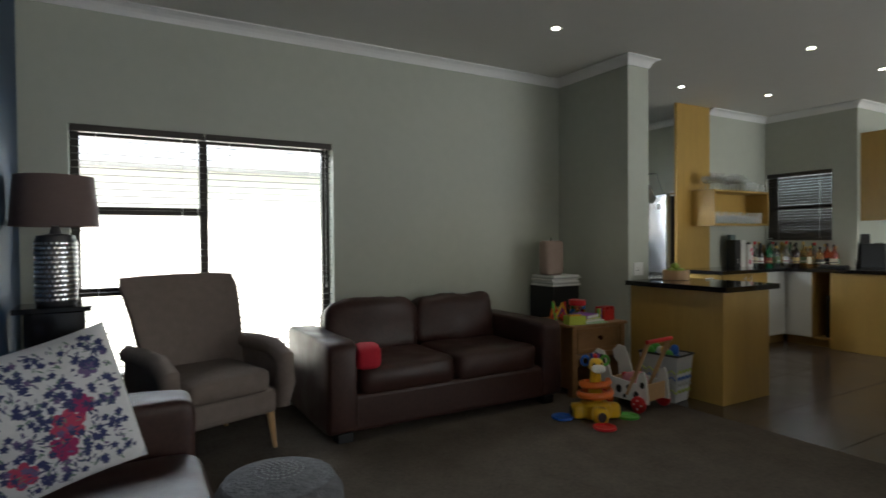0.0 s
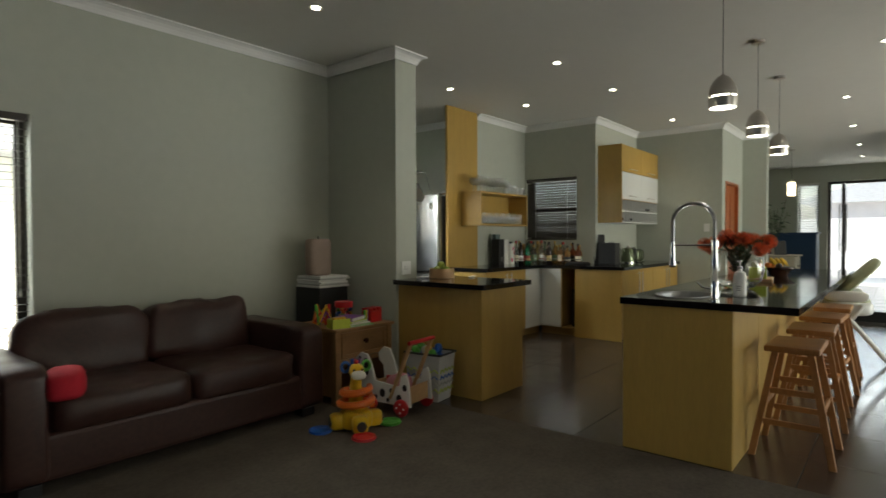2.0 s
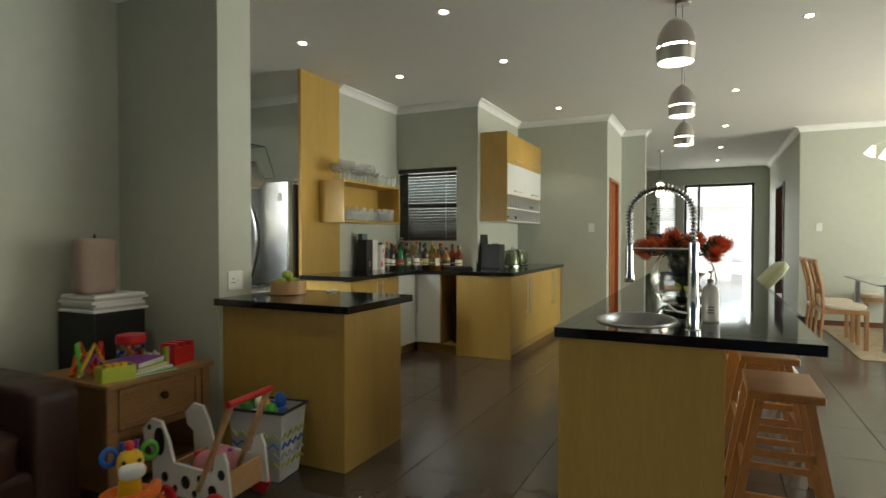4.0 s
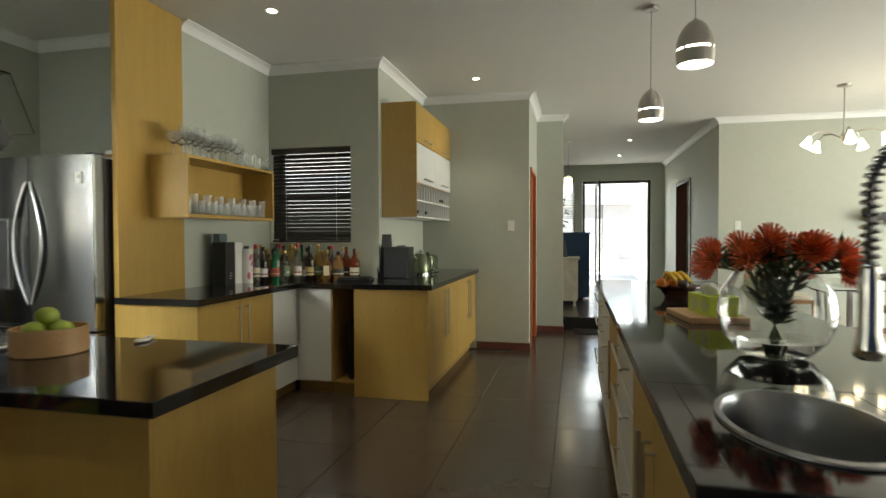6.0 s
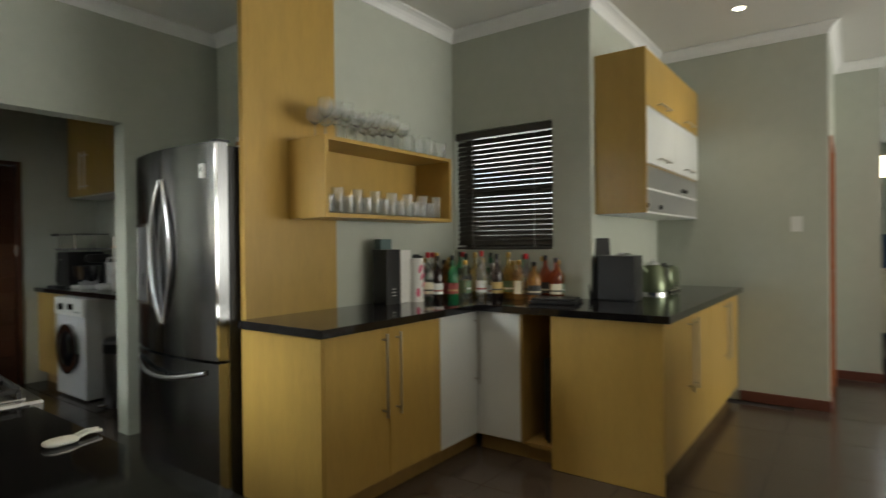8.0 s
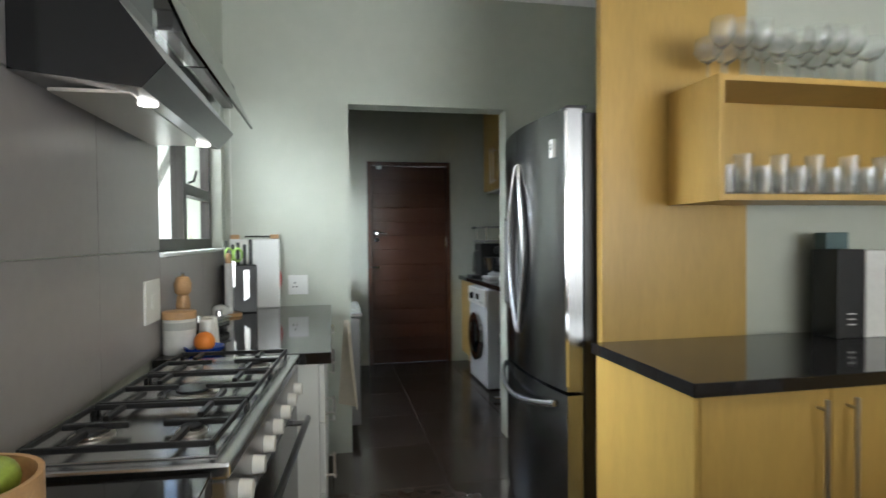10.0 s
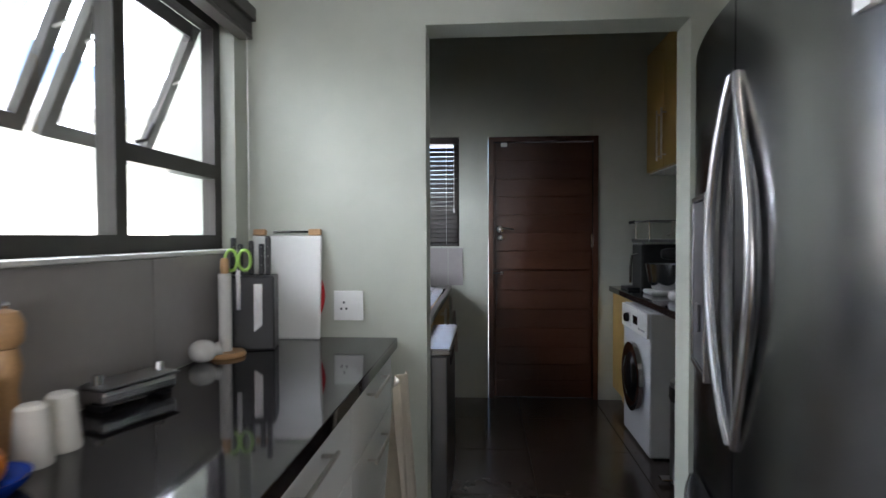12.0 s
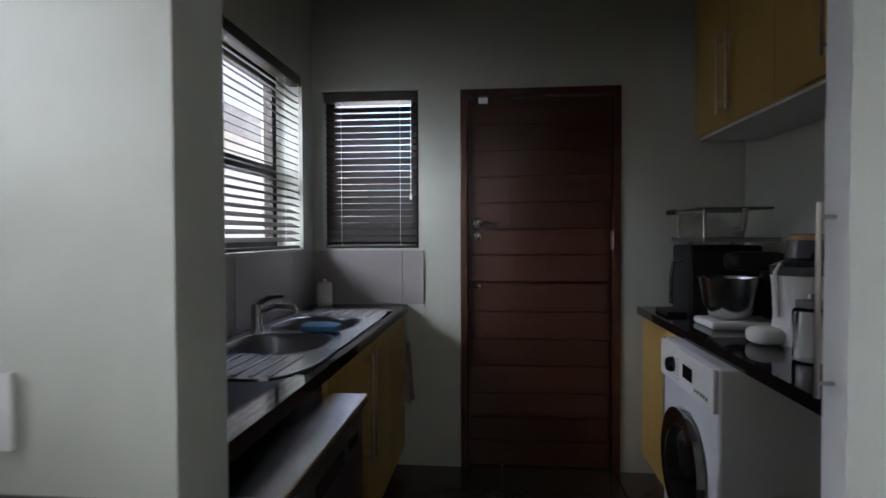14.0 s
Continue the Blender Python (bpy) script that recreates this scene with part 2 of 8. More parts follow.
def wall(name, along, t0, t1, a0, a1, holes=(), z0=0.0, mat=PAINT, label=wall_label):
    return structure(name, wall_mesh(along, t0, t1, a0, a1, z0, TOP, holes), mat, label, "wall")


wall("wall_lounge_north", "x", 4.96, 5.16, -0.46, 3.94, [(-0.2, 1.57, 0.3, 2.04)])
wall("wall_lounge_west", "y", -0.66, -0.46, -4.0, 5.16, mat=PAINT_BLUE, label="dark blue painted accent wall")
wall("wall_kitchen_west", "y", 3.94, 4.2, 4.07, 6.62, [(5.15, 6.36, 1.25, 2.1)])
wall("wall_kitchen_north", "x", 6.47, 6.62, 4.2, 6.72, [(4.905, 5.89, 0, 2.1)])
wall("wall_fridge_recess", "y", 6.58, 6.72, 5.12, 6.47)
wall("wall_shelf", "x", 5.0, 5.12, 6.4, 7.62)
wall("wall_kitchen_east", "y", 7.62, 7.85, 3.91, 5.12, [(4.18, 4.99, 1.22, 2.1)])
wall("wall_coffee_corner", "x", 3.91, 4.1, 7.85, 9.27)
wall("wall_pantry", "y", 9.12, 9.27, 2.69, 3.91)
wall("wall_passage", "x", 2.69, 2.84, 9.27, 10.4, [(9.29, 10.07, 0, 2.06)])
wall("wall_pier_hall", "y", 10.4, 10.55, 2.35, 2.84)
wall("wall_hall_north", "x", 3.4, 3.55, 10.55, 15.9)
wall("wall_hall_side", "y", 10.4, 10.55, 2.84, 3.55)
wall("wall_entrance", "y", 15.9, 16.1, 0.2, 3.55, [(0.58, 2.04, 0.17, 2.5), (2.2, 2.62, 0.9, 2.48)])
wall("wall_hall_south", "x", 0.15, 0.3, 11.12, 15.9, [(13.0, 14.35, 0.17, 2.25)])
wall("wall_dining_east", "y", 11.12, 11.27, -4.0, 0.15)
# Unseen wall; its openings are made up to let light in.
wall("wall_south", "x", -4.2, -4.0, -0.66, 11.27, [(5.8, 10.6, 0.05, 2.2), (0.6, 2.6, 0.3, 2.1)])
wall("wall_scullery_west", "y", 4.1, 4.33, 6.62, 8.95, [(7.5, 8.64, 1.21, 2.12)])
wall("wall_scullery_north", "x", 8.8, 8.95, 4.33, 6.8, [(4.39, 4.93, 1.21, 2.08), (5.16, 6.02, 0, 2.075)])
wall("wall_scullery_east", "y", 6.65, 6.8, 6.62, 8.8)
slabs = cuboid(-0.66, -4.2, TOP, 16.1, 5.16, TOP + 0.15)
box(slabs, 3.94, 5.16, TOP, 16.1, 8.95, TOP + 0.15)
structure("ceiling", slabs, CEILING, "flat white painted plaster ceiling", "ceiling")

slabs = cuboid(-0.66, -4.2, -0.2, 16.1, 5.16, -0.008)
box(slabs, 3.94, 5.16, -0.2, 16.1, 8.95, -0.008)
structure("floor", slabs, GROUT, "dark grout bed of the tiled floor", "floor")
structure("carpet", cuboid(-0.46, -4.0, -0.008, 3.715, 4.96, 0.004), CARPET, "short brown-grey fitted carpet", "carpet")
structure("hall_floor", cuboid(10.7, 0.3, -0.008, 15.9, 3.4, 0.16), GROUT, "raised hall floor with a dark step", "floor")
# ---- things ----


def moulding(name, points, profile, base, mat, label, category):
    """A strip along the foot or top of walls; the room lies to the left of the walk along points."""
    pts = [Vector(p) for p in points]
    bm, rings = bmesh.new(), []
    for k, p in enumerate(pts):
        a = (p - pts[k - 1]).normalized() if k else None
        b = (pts[k + 1] - p).normalized() if k < len(pts) - 1 else None
        na = Vector((-a.y, a.x)) if a else None
        nb = Vector((-b.y, b.x)) if b else None
        m = (na + nb) / (1 + na.dot(nb)) if a and b else (na or nb)
        rings.append([bm.verts.new((p.x + o * m.x, p.y + o * m.y, base + z)) for o, z in profile])
    for a, b in zip(rings, rings[1:]):
        for j in range(len(profile)):
            i = (j + 1) % len(profile)
            bm.faces.new((a[j], a[i], b[i], b[j]))
    bm.faces.new(rings[0]), bm.faces.new(rings[-1][::-1])
    return structure(name, bm, mat, label, category)


COVE = [(0, -0.078), (0.01, -0.078), (0.013, -0.067), (0.022, -0.047), (0.038, -0.027), (0.06, -0.014), (0.074, -0.011), (0.074, -0.001), (0, -0.001)]
FOOT = [(0, 0.001), (0.012, 0.001), (0.012, 0.075), (0.009, 0.08), (0, 0.08)]
white_cove = "white plaster coved cornice under the ceiling"
moulding("cornice_kitchen", [(10.55, 2.84), (10.55, 2.35), (10.4, 2.35), (10.4, 2.69), (9.12, 2.69), (9.12, 3.91), (7.62, 3.91), (7.62, 5.0), (6.402, 5.0)],
         COVE, TOP, CORNICE, white_cove, "cornice")
moulding("cornice_lounge", [(6.58, 5.13), (6.58, 6.47), (4.2, 6.47), (4.2, 4.07), (3.94, 4.07), (3.94, 4.96), (-0.46, 4.96), (-0.46, -3.99)],
         COVE, TOP, CORNICE, white_cove, "cornice")
moulding("cornice_dining", [(11.12, -3.99), (11.12, 0.3), (15.89, 0.3)], COVE, TOP, CORNICE, white_cove, "cornice")
red_foot = "low red-brown tiled skirting along the wall"
moulding("baseboard_kitchen", [(9.29, 2.69), (9.12, 2.69), (9.12, 3.28)], FOOT, 0, SKIRT, red_foot, "baseboard")
moulding("baseboard_passage", [(10.55, 2.35), (10.4, 2.35), (10.4, 2.69), (10.07, 2.69)], FOOT, 0, SKIRT, red_foot, "baseboard")
moulding("baseboard_dining", [(11.12, -3.99), (11.12, 0.3)], FOOT, 0, SKIRT, red_foot, "baseboard")
structure("trim_step", cuboid(10.688, 0.15, -0.006, 10.699, 3.4, 0.166), BLACK, "dark riser of the single step up to the hall", "step")

# splash tiles behind the cooker and round the scullery sink
def wall_tiles(name, along, face, sign, a0, a1, z0, z1, step, rise, label):
    base = thing(name, *((a0, face, z0) if along == "x" else (face, a0, z0)), label, "wall tiles", kind="structure")
    a = a0
    while a < a1 - 0.02:
        b, z = min(a + step, a1), z0
        while z < z1 - 0.02:
            top = min(z + rise, z1)
            t0, t1 = sorted((face, face + sign * 0.009))
            bm = cuboid(a + 0.0015, t0, z + 0.0015, b - 0.0015, t1, top - 0.0015) if along == "x" else cuboid(t0, a + 0.0015, z + 0.0015, t1, b - 0.0015, top - 0.0015)
            part("tile", bm, TILE_WALL, base, world_space=True)
            z = top
        a = b


wall_tiles("trim_cooker_splash", "y", 4.2, 1, 4.1, 5.15, 0.9, 1.84, 0.525, 0.36, "large grey-brown glazed tiles behind the cooker")
wall_tiles("trim_window_splash", "y", 4.2, 1, 5.15, 6.47, 0.9, 1.235, 0.66, 0.335, "large grey-brown glazed tiles under the window")
wall_tiles("trim_sink_splash", "y", 4.33, 1, 6.63, 8.8, 0.9, 1.2, 0.6, 0.3, "grey glazed tiles above the scullery sink")
wall_tiles("trim_sink_splash_back", "x", 8.8, -1, 4.34, 4.96, 0.9, 1.2, 0.5, 0.3, "grey glazed tiles above the scullery sink")


# ---- windows and blinds ----
def bars(bm, along, t0, t1, list_of):
    for a0, a1, z0, z1 in list_of:
        box(bm, *((a0, t0, z0, a1, t1, z1) if along == "x" else (t0, a0, z0, t1, a1, z1)))
    return bm


def window(name, along, t, a0, a1, z0, z1, mullions=(), transoms=(), w=0.05, label="dark bronze aluminium window with clear glass"):
    """A fixed frame in a wall's opening. transoms: (a0, a1, z)."""
    root = thing(name, *((a0, t, z0) if along == "x" else (t, a0, z0)), label, "window", kind="structure")
    t0, t1 = t - 0.025, t + 0.025
    part("window_frame", bars(bmesh.new(), along, t0, t1, [(a0, a0 + w, z0, z1), (a1 - w, a1, z0, z1), (a0 + w, a1 - w, z0, z0 + w), (a0 + w, a1 - w, z1 - w, z1)]), ALU_DARK, root, world_space=True)
    for a in mullions:
        part("mullion", bars(bmesh.new(), along, t0 - 0.004, t1 + 0.004, [(a - w / 2, a + w / 2, z0 + w, z1 - w)]), ALU_DARK, root, world_space=True)
    for b0, b1, z in transoms:
        part("transom", bars(bmesh.new(), along, t0 - 0.002, t1 + 0.002, [(b0, b1, z - w / 2, z + w / 2)]), ALU_DARK, root, world_space=True)
    pane = part("pane", bars(bmesh.new(), along, t - 0.002, t + 0.002, [(a0 + w / 2, a1 - w / 2, z0 + w / 2, z1 - w / 2)]), GLASS, root, world_space=True)
    pane.visible_shadow = False
    return root


window("window_1", "x", 5.11, -0.2, 1.57, 0.3, 2.04, [0.622], [(-0.145, 0.595, 1.485), (-0.145, 0.595, 0.93)], 0.055)
window("window_3", "y", 7.8, 4.18, 4.99, 1.22, 2.1, [], [(4.23, 4.935, 1.66)])
window("window_4", "y", 4.16, 7.5, 8.64, 1.21, 2.12, [], [(7.55, 8.59, 1.62)])
window("window_5", "x", 8.9, 4.39, 4.93, 1.21, 2.08, [], [])
window("window_6", "y", 16.0, 2.2, 2.62, 0.9, 2.48)

# the kitchen's window with two top-hung sashes, pushed open
w2 = window("window_2", "y", 4.12, 5.15, 6.36, 1.25, 2.1, [5.77], [(5.795, 6.31, 1.53)], label="dark bronze window with two top-hung sashes pushed open")
length, w = 0.51, 0.042
for lo, hi in ((5.225, 5.74), (5.8, 6.305)):
    tilt = pose(4.085, lo, 2.05, 0, 24, 0)
    bm = bmesh.new()
    for y0, y1, z0, z1 in ((0, w, -length, 0), (hi - lo - w, hi - lo, -length, 0), (w, hi - lo - w, -length, -length + w), (w, hi - lo - w, -w, 0)):
        box(bm, -0.015, y0, z0, 0.015, y1, z1)
    bmesh.ops.transform(bm, matrix=tilt, verts=bm.verts)
    sash = part("sash", bm, ALU_DARK, w2, "open top-hung sash", world_space=True)
    bm = cuboid(-0.002, w, -length + w, 0.002, hi - lo - w, -w)
    bmesh.ops.transform(bm, matrix=tilt, verts=bm.verts)
    pane = part("pane", bm, GLASS, sash, world_space=True)
    pane.visible_shadow = False
    for y in (lo + 0.03, hi - 0.03):
        part("stay", tube(bmesh.new(), [(4.095, y, 1.98), (4.06, y, 1.86), (4.0, y, 1.84)], 0.004), NICKEL, w2, "steel window stay", world_space=True)
part("catch", tube(bmesh.new(), [(4.15, 5.83, 1.56), (4.17, 5.85, 1.57), (4.175, 5.88, 1.62)], 0.006), ALU_DARK, w2, "window catch", world_space=True)
structure("window_sill_kitchen", cuboid(4.15, 5.16, 1.236, 4.222, 6.37, 1.2495, 0.003), PLASTIC_WHITE, "narrow white plastered window sill", "sill")


def blind(name, along, t, a0, a1, z0, z1, pitch, width, tilt, mat, label, head=0.05, cords=2, rail_mat=None):
    """Slats on cords under a head rail; they turn about their long axis by tilt degrees."""
    root = thing(name, *(((a0 + a1) / 2, t, z0) if along == "x" else (t, (a0 + a1) / 2, z0)), label, "blind")
    turn = 0 if along == "x" else 90
    span, height = a1 - a0, z1 - z0
    part("head_rail", cuboid(-span / 2, -0.03, height - head, span / 2, 0.03, height, 0.003), rail_mat or mat, root)
    bm = cuboid(-span / 2 + 0.004, -width / 2, -0.0015, span / 2 - 0.004, width / 2, 0.0015)
    bmesh.ops.transform(bm, matrix=pose(0, 0, 0, tilt, 0, 0), verts=bm.verts)
    mesh = finish(bm, "slat", mat)
    count = int((height - head - 0.03) / pitch)
    for k in range(count):
        slat = new("slat", mesh)
        slat.parent = root
        slat.location = (0, 0, 0.03 + pitch * (k + 0.5))
        slat.rotation_euler = (radians(random.uniform(-2.5, 2.5)), 0, 0)
    part("bottom_rail", cuboid(-span / 2 + 0.004, -0.022, 0, span / 2 - 0.004, 0.022, 0.016, 0.003), mat, root)
    for k in range(cords):
        x = -span / 2 + span * (k + 0.5) / cords if cords > 2 else (-span * 0.32, span * 0.32)[k]
        for side in (-width * 0.42, width * 0.42):
            part("cord", tube(bmesh.new(), [(x, side, 0.016), (x, side, height - head)], 0.0011, 5), PLASTIC_WHITE, root)
    part("pull_cord", tube(bmesh.new(), [(span * 0.44, -0.04, height - head), (span * 0.44, -0.04, height * 0.35)], 0.002, 6), PLASTIC_WHITE, root)
    part("tassel", lathe(bmesh.new(), [(0.004, 0), (0.008, -0.03), (0.004, -0.04)], (span * 0.44, -0.04, height * 0.35), 8), PLASTIC_WHITE, root)
    root.matrix_world = pose(*root.location, 0, 0, turn)
    return root


wide = "dark brown wooden venetian blind, slats turned open"
blind("venetian_blind", "x", 5.0, -0.19, 0.615, 0.33, 2.065, 0.046, 0.036, 1, BLIND, wide, 0.07, 2)
blind("venetian_blind", "x", 5.0, 0.625, 1.56, 0.33, 2.065, 0.046, 0.036, 1, BLIND, wide, 0.07, 2)
blind("venetian_blind", "y", 7.665, 4.19, 4.985, 1.225, 2.097, 0.0355, 0.0385, -61, BLIND, "dark brown venetian blind, slats half closed", 0.05)
blind("venetian_blind", "y", 4.30, 7.52, 8.62, 1.215, 2.115, 0.036, 0.046, 24, BLIND, "dark brown venetian blind, slats half open", 0.05)
blind("venetian_blind", "x", 8.83, 4.40, 4.92, 1.215, 2.075, 0.036, 0.048, 46, BLIND, "dark brown venetian blind, slats half closed", 0.05)
blind("venetian_blind", "y", 15.87, 2.2, 2.62, 0.92, 2.48, 0.04, 0.045, 25, WHITE_BOARD, "white venetian blind beside the front door", 0.05)
rb = thing("raised_blind", 4.24, 5.79, 2.06, "dark brown venetian blind drawn up above the window", "blind")
part("head_rail", cuboid(4.205, 5.15, 2.1, 4.275, 6.39, 2.15, 0.003), BLIND, rb, world_space=True)
for k in range(12):
    part("slat", cuboid(4.213, 5.16, 2.05 + 0.004 * k, 4.262, 6.38, 2.0525 + 0.004 * k), BLIND, rb, world_space=True)
part("bottom_rail", cuboid(4.211, 5.16, 2.03, 4.264, 6.38, 2.046, 0.003), BLIND, rb, world_space=True)
part("cord", tube(bmesh.new(), [(4.25, 6.36, 2.1), (4.25, 6.365, 1.5), (4.25, 6.36, 1.32)], 0.0015, 5), PLASTIC_WHITE, rb, world_space=True)


# ---- doors ----
back = thing("door_1", 5.59, 8.86, 0, "dark reddish-brown wooden stable door, shut", "door", kind="structure")
bm = bmesh.new()
for a0, a1, z0, z1 in ((5.162, 5.2, 0, 2.073), (5.98, 6.018, 0, 2.073), (5.2, 5.98, 2.035, 2.073)):
    box(bm, a0, 8.79, z0, a1, 8.9, z1, 0.003)
part("door_frame", bm, TEAK, back, world_space=True)
# Unseen board behind both leaves, added to block sky light in the gaps.
part("rebate", cuboid(5.2, 8.872, 0.001, 5.98, 8.9, 2.034), TEAK, back, world_space=True)
for z0, z1 in ((0.004, 1.015), (1.022, 2.03)):
    leaf = part("leaf", cuboid(5.204, 8.84, z0, 5.976, 8.868, z1), TEAK, back, world_space=True)
    z = z0
    for h in ((0.14, 0.125, 0.14, 0.15, 0.15, 0.15, 0.15) if z0 < 1 else (0.15, 0.14, 0.145, 0.145, 0.14, 0.145, 0.143)):
        part("plank", cuboid(5.215, 8.831, z + 0.0025, 5.965, 8.8395, z + h - 0.0025, 0.002, 1), TEAK, leaf, world_space=True)
        z += h
rose = part("handle_rose", lathe(bmesh.new(), [(0.026, 0), (0.026, 0.008), (0.012, 0.012), (0.01, 0.04)], (5.255, 8.831, 1.345), 20, pose(0, 0, 0, 90)), CHROME, back, "chrome lever handle", True, True)
part("lever", tube(bmesh.new(), [(5.255, 8.795, 1.345), (5.3, 8.79, 1.352), (5.36, 8.79, 1.343)], 0.008), CHROME, back, "chrome lever handle", True, True)
part("keyhole_plate", lathe(bmesh.new(), [(0.022, 0), (0.022, 0.006), (0.014, 0.009)], (5.257, 8.831, 1.275), 20, pose(0, 0, 0, 90)), CHROME, back, "chrome keyhole plate", True, True)
bm = box(bmesh.new(), 5.255, 8.815, 0.985, 5.275, 8.831, 1.01, 0.003)
tube(bm, [(5.2, 8.818, 0.997), (5.265, 8.818, 0.997)], 0.006)
part("bolt", bm, CHROME, back, "chrome barrel bolt", False, True)
part("hinge", cuboid(5.968, 8.822, 1.2, 5.98, 8.834, 1.3, 0.002), CHROME, back, world_space=True)
part("sensor", cuboid(5.26, 8.81, 2.0, 5.31, 8.831, 2.03, 0.003), PLASTIC_WHITE, back, "small white contact sensor", world_space=True)

pantry = thing("door_2", 9.67, 2.75, 0, "orange-stained wooden door in the passage, shut", "door", kind="structure")
bm = bmesh.new()
for a0, a1, z0, z1 in ((9.29, 9.33, 0, 2.06), (10.03, 10.07, 0, 2.06), (9.33, 10.03, 2.02, 2.06)):
    box(bm, a0, 2.675, z0, a1, 2.8, z1, 0.003)
part("door_frame", bm, ORANGE_WOOD, pantry, world_space=True)
leaf = part("leaf", cuboid(9.335, 2.72, 0.01, 10.025, 2.76, 2.015, 0.002), ORANGE_WOOD, pantry, world_space=True)
for z0, z1 in ((0.12, 0.9), (1.02, 1.9)):
    for a0, a1 in ((9.42, 9.65), (9.71, 9.94)):
        part("panel", cuboid(a0, 2.712, z0, a1, 2.7195, z1, 0.004), ORANGE_WOOD, leaf, world_space=True)
part("door_handle", tube(bmesh.new(), [(9.39, 2.68, 1.02), (9.51, 2.68, 1.02)], 0.009), CHROME, pantry, "chrome lever handle", True, True)

entry = thing("door_3", 16.0, 1.32, 0.17, "glass pivot front door in a dark frame, standing ajar", "door", kind="structure")
bm = bmesh.new()
for a0, a1, z0, z1 in ((0.585, 0.64, 0.17, 2.495), (1.98, 2.035, 0.17, 2.495), (0.64, 1.98, 2.44, 2.495)):
    box(bm, 15.96, a0, z0, 16.04, a1, z1)
part("door_frame", bm, ALU_DARK, entry, world_space=True)
swing = pose(15.97, 1.73, 0.18, 0, 0, -88)
bm = bmesh.new()
for y0, y1, z0, z1 in ((-0.95, -0.9, 0, 2.24), (0.1, 0.15, 0, 2.24), (-0.9, 0.1, 0, 0.06), (-0.9, 0.1, 2.18, 2.24)):
    box(bm, -0.02, y0, z0, 0.02, y1, z1)
bmesh.ops.transform(bm, matrix=swing, verts=bm.verts)
leaf = part("leaf_frame", bm, ALU_DARK, entry, world_space=True)
bm = cuboid(-0.004, -0.9, 0.06, 0.004, 0.1, 2.18)
bmesh.ops.transform(bm, matrix=swing, verts=bm.verts)
part("pane", bm, GLASS, leaf, world_space=True).visible_shadow = False
for side in (-0.06, 0.06):
    bm = bmesh.new()
    tube(bm, [(side, -0.82, 0.75), (side, -0.82, 1.75)], 0.014)
    for z in (0.9, 1.6):
        tube(bm, [(0, -0.82, z), (side, -0.82, z)], 0.008)
    bmesh.ops.transform(bm, matrix=swing, verts=bm.verts)
    part("pull_handle", bm, STEEL, leaf, "long steel pull handle", True, True)

inner = thing("door_4", 13.6, 0.2, 0.17, "dark wooden frame of an open doorway", "door frame", kind="structure")
bm = bmesh.new()
for a0, a1, z0, z1 in ((13.0, 13.05, 0.17, 2.25), (14.3, 14.35, 0.17, 2.25), (13.05, 14.3, 2.2, 2.25)):
    box(bm, a0, 0.13, z0, a1, 0.32, z1)
part("door_frame", bm, TEAK, inner, world_space=True)
# the room beyond that doorway
wall("wall_room_beyond", "x", -1.6, -1.5, 11.27, 16.1, [(13.2, 14.6, 1.0, 2.1)])
structure("ceiling_room_beyond", cuboid(11.27, -1.6, TOP - 0.02, 16.1, 0.15, TOP - 0.004), CEILING, "white ceiling of the room beyond", "ceiling")
wall("wall_room_end", "y", 16.1, 16.2, -1.6, 0.2)


# ---- cabinets ----
def handle(parent, along, face, sign, a, z0, z1, upright=True, r=0.006, out=0.032):
    """A slim bar handle on two posts."""
    bm = bmesh.new()
    at = lambda u, d, z: (u, face + sign * d, z) if along == "x" else (face + sign * d, u, z)
    if upright:
        tube(bm, [at(a, out, z0), at(a, out, z1)], r)
        for z in (z0 + 0.03, z1 - 0.03):
            tube(bm, [at(a, 0, z), at(a, out, z)], r * 0.8, 6)
    else:
        tube(bm, [at(a[0], out, z0), at(a[1], out, z0)], r)
        for u in (a[0] + 0.02, a[1] - 0.02):
            tube(bm, [at(u, 0, z0), at(u, out, z0)], r * 0.8, 6)
    return part("handle", bm, NICKEL, parent, "satin nickel bar handle", True, True)


def front(root, along, face, sign, a0, a1, z0, z1, mat, name="door", grip=None, flat=False):
    """A door or drawer front, proud of its carcass, with its handle."""
    t0, t1 = sorted((face, face + sign * 0.018))
    g = 0.0018
    bm = cuboid(a0 + g, t0, z0 + g, a1 - g, t1, z1 - g, 0.0012, 1) if along == "x" else cuboid(t0, a0 + g, z0 + g, t1, a1 - g, z1 - g, 0.0012, 1)
    ob = part(name, bm, mat, root, world_space=True)
    if grip is not None:
        if flat:
            handle(ob, along, face + sign * 0.018, sign, grip[0], grip[1], grip[1], False)
        else:
            handle(ob, along, face + sign * 0.018, sign, *grip)
    return ob


def carcass(name, x0, y0, z0, x1, y1, z1, mat, label, category="cabinet", kick=None):
    root = thing(name, (x0 + x1) / 2, (y0 + y1) / 2, 0 if z0 < 0.3 else z0, label, category)
    part("body", cuboid(x0, y0, z0, x1, y1, z1, 0.001, 1), mat, root, world_space=True)
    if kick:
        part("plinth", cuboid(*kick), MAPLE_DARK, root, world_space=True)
    return root


def worktop(name, boxes, label):
    root = thing(name, boxes[0][0], boxes[0][1], boxes[0][2], label, "worktop")
    for b in boxes:
        part("slab", cuboid(*b, 0.002, 1), GRANITE, root, world_space=True)
    return root


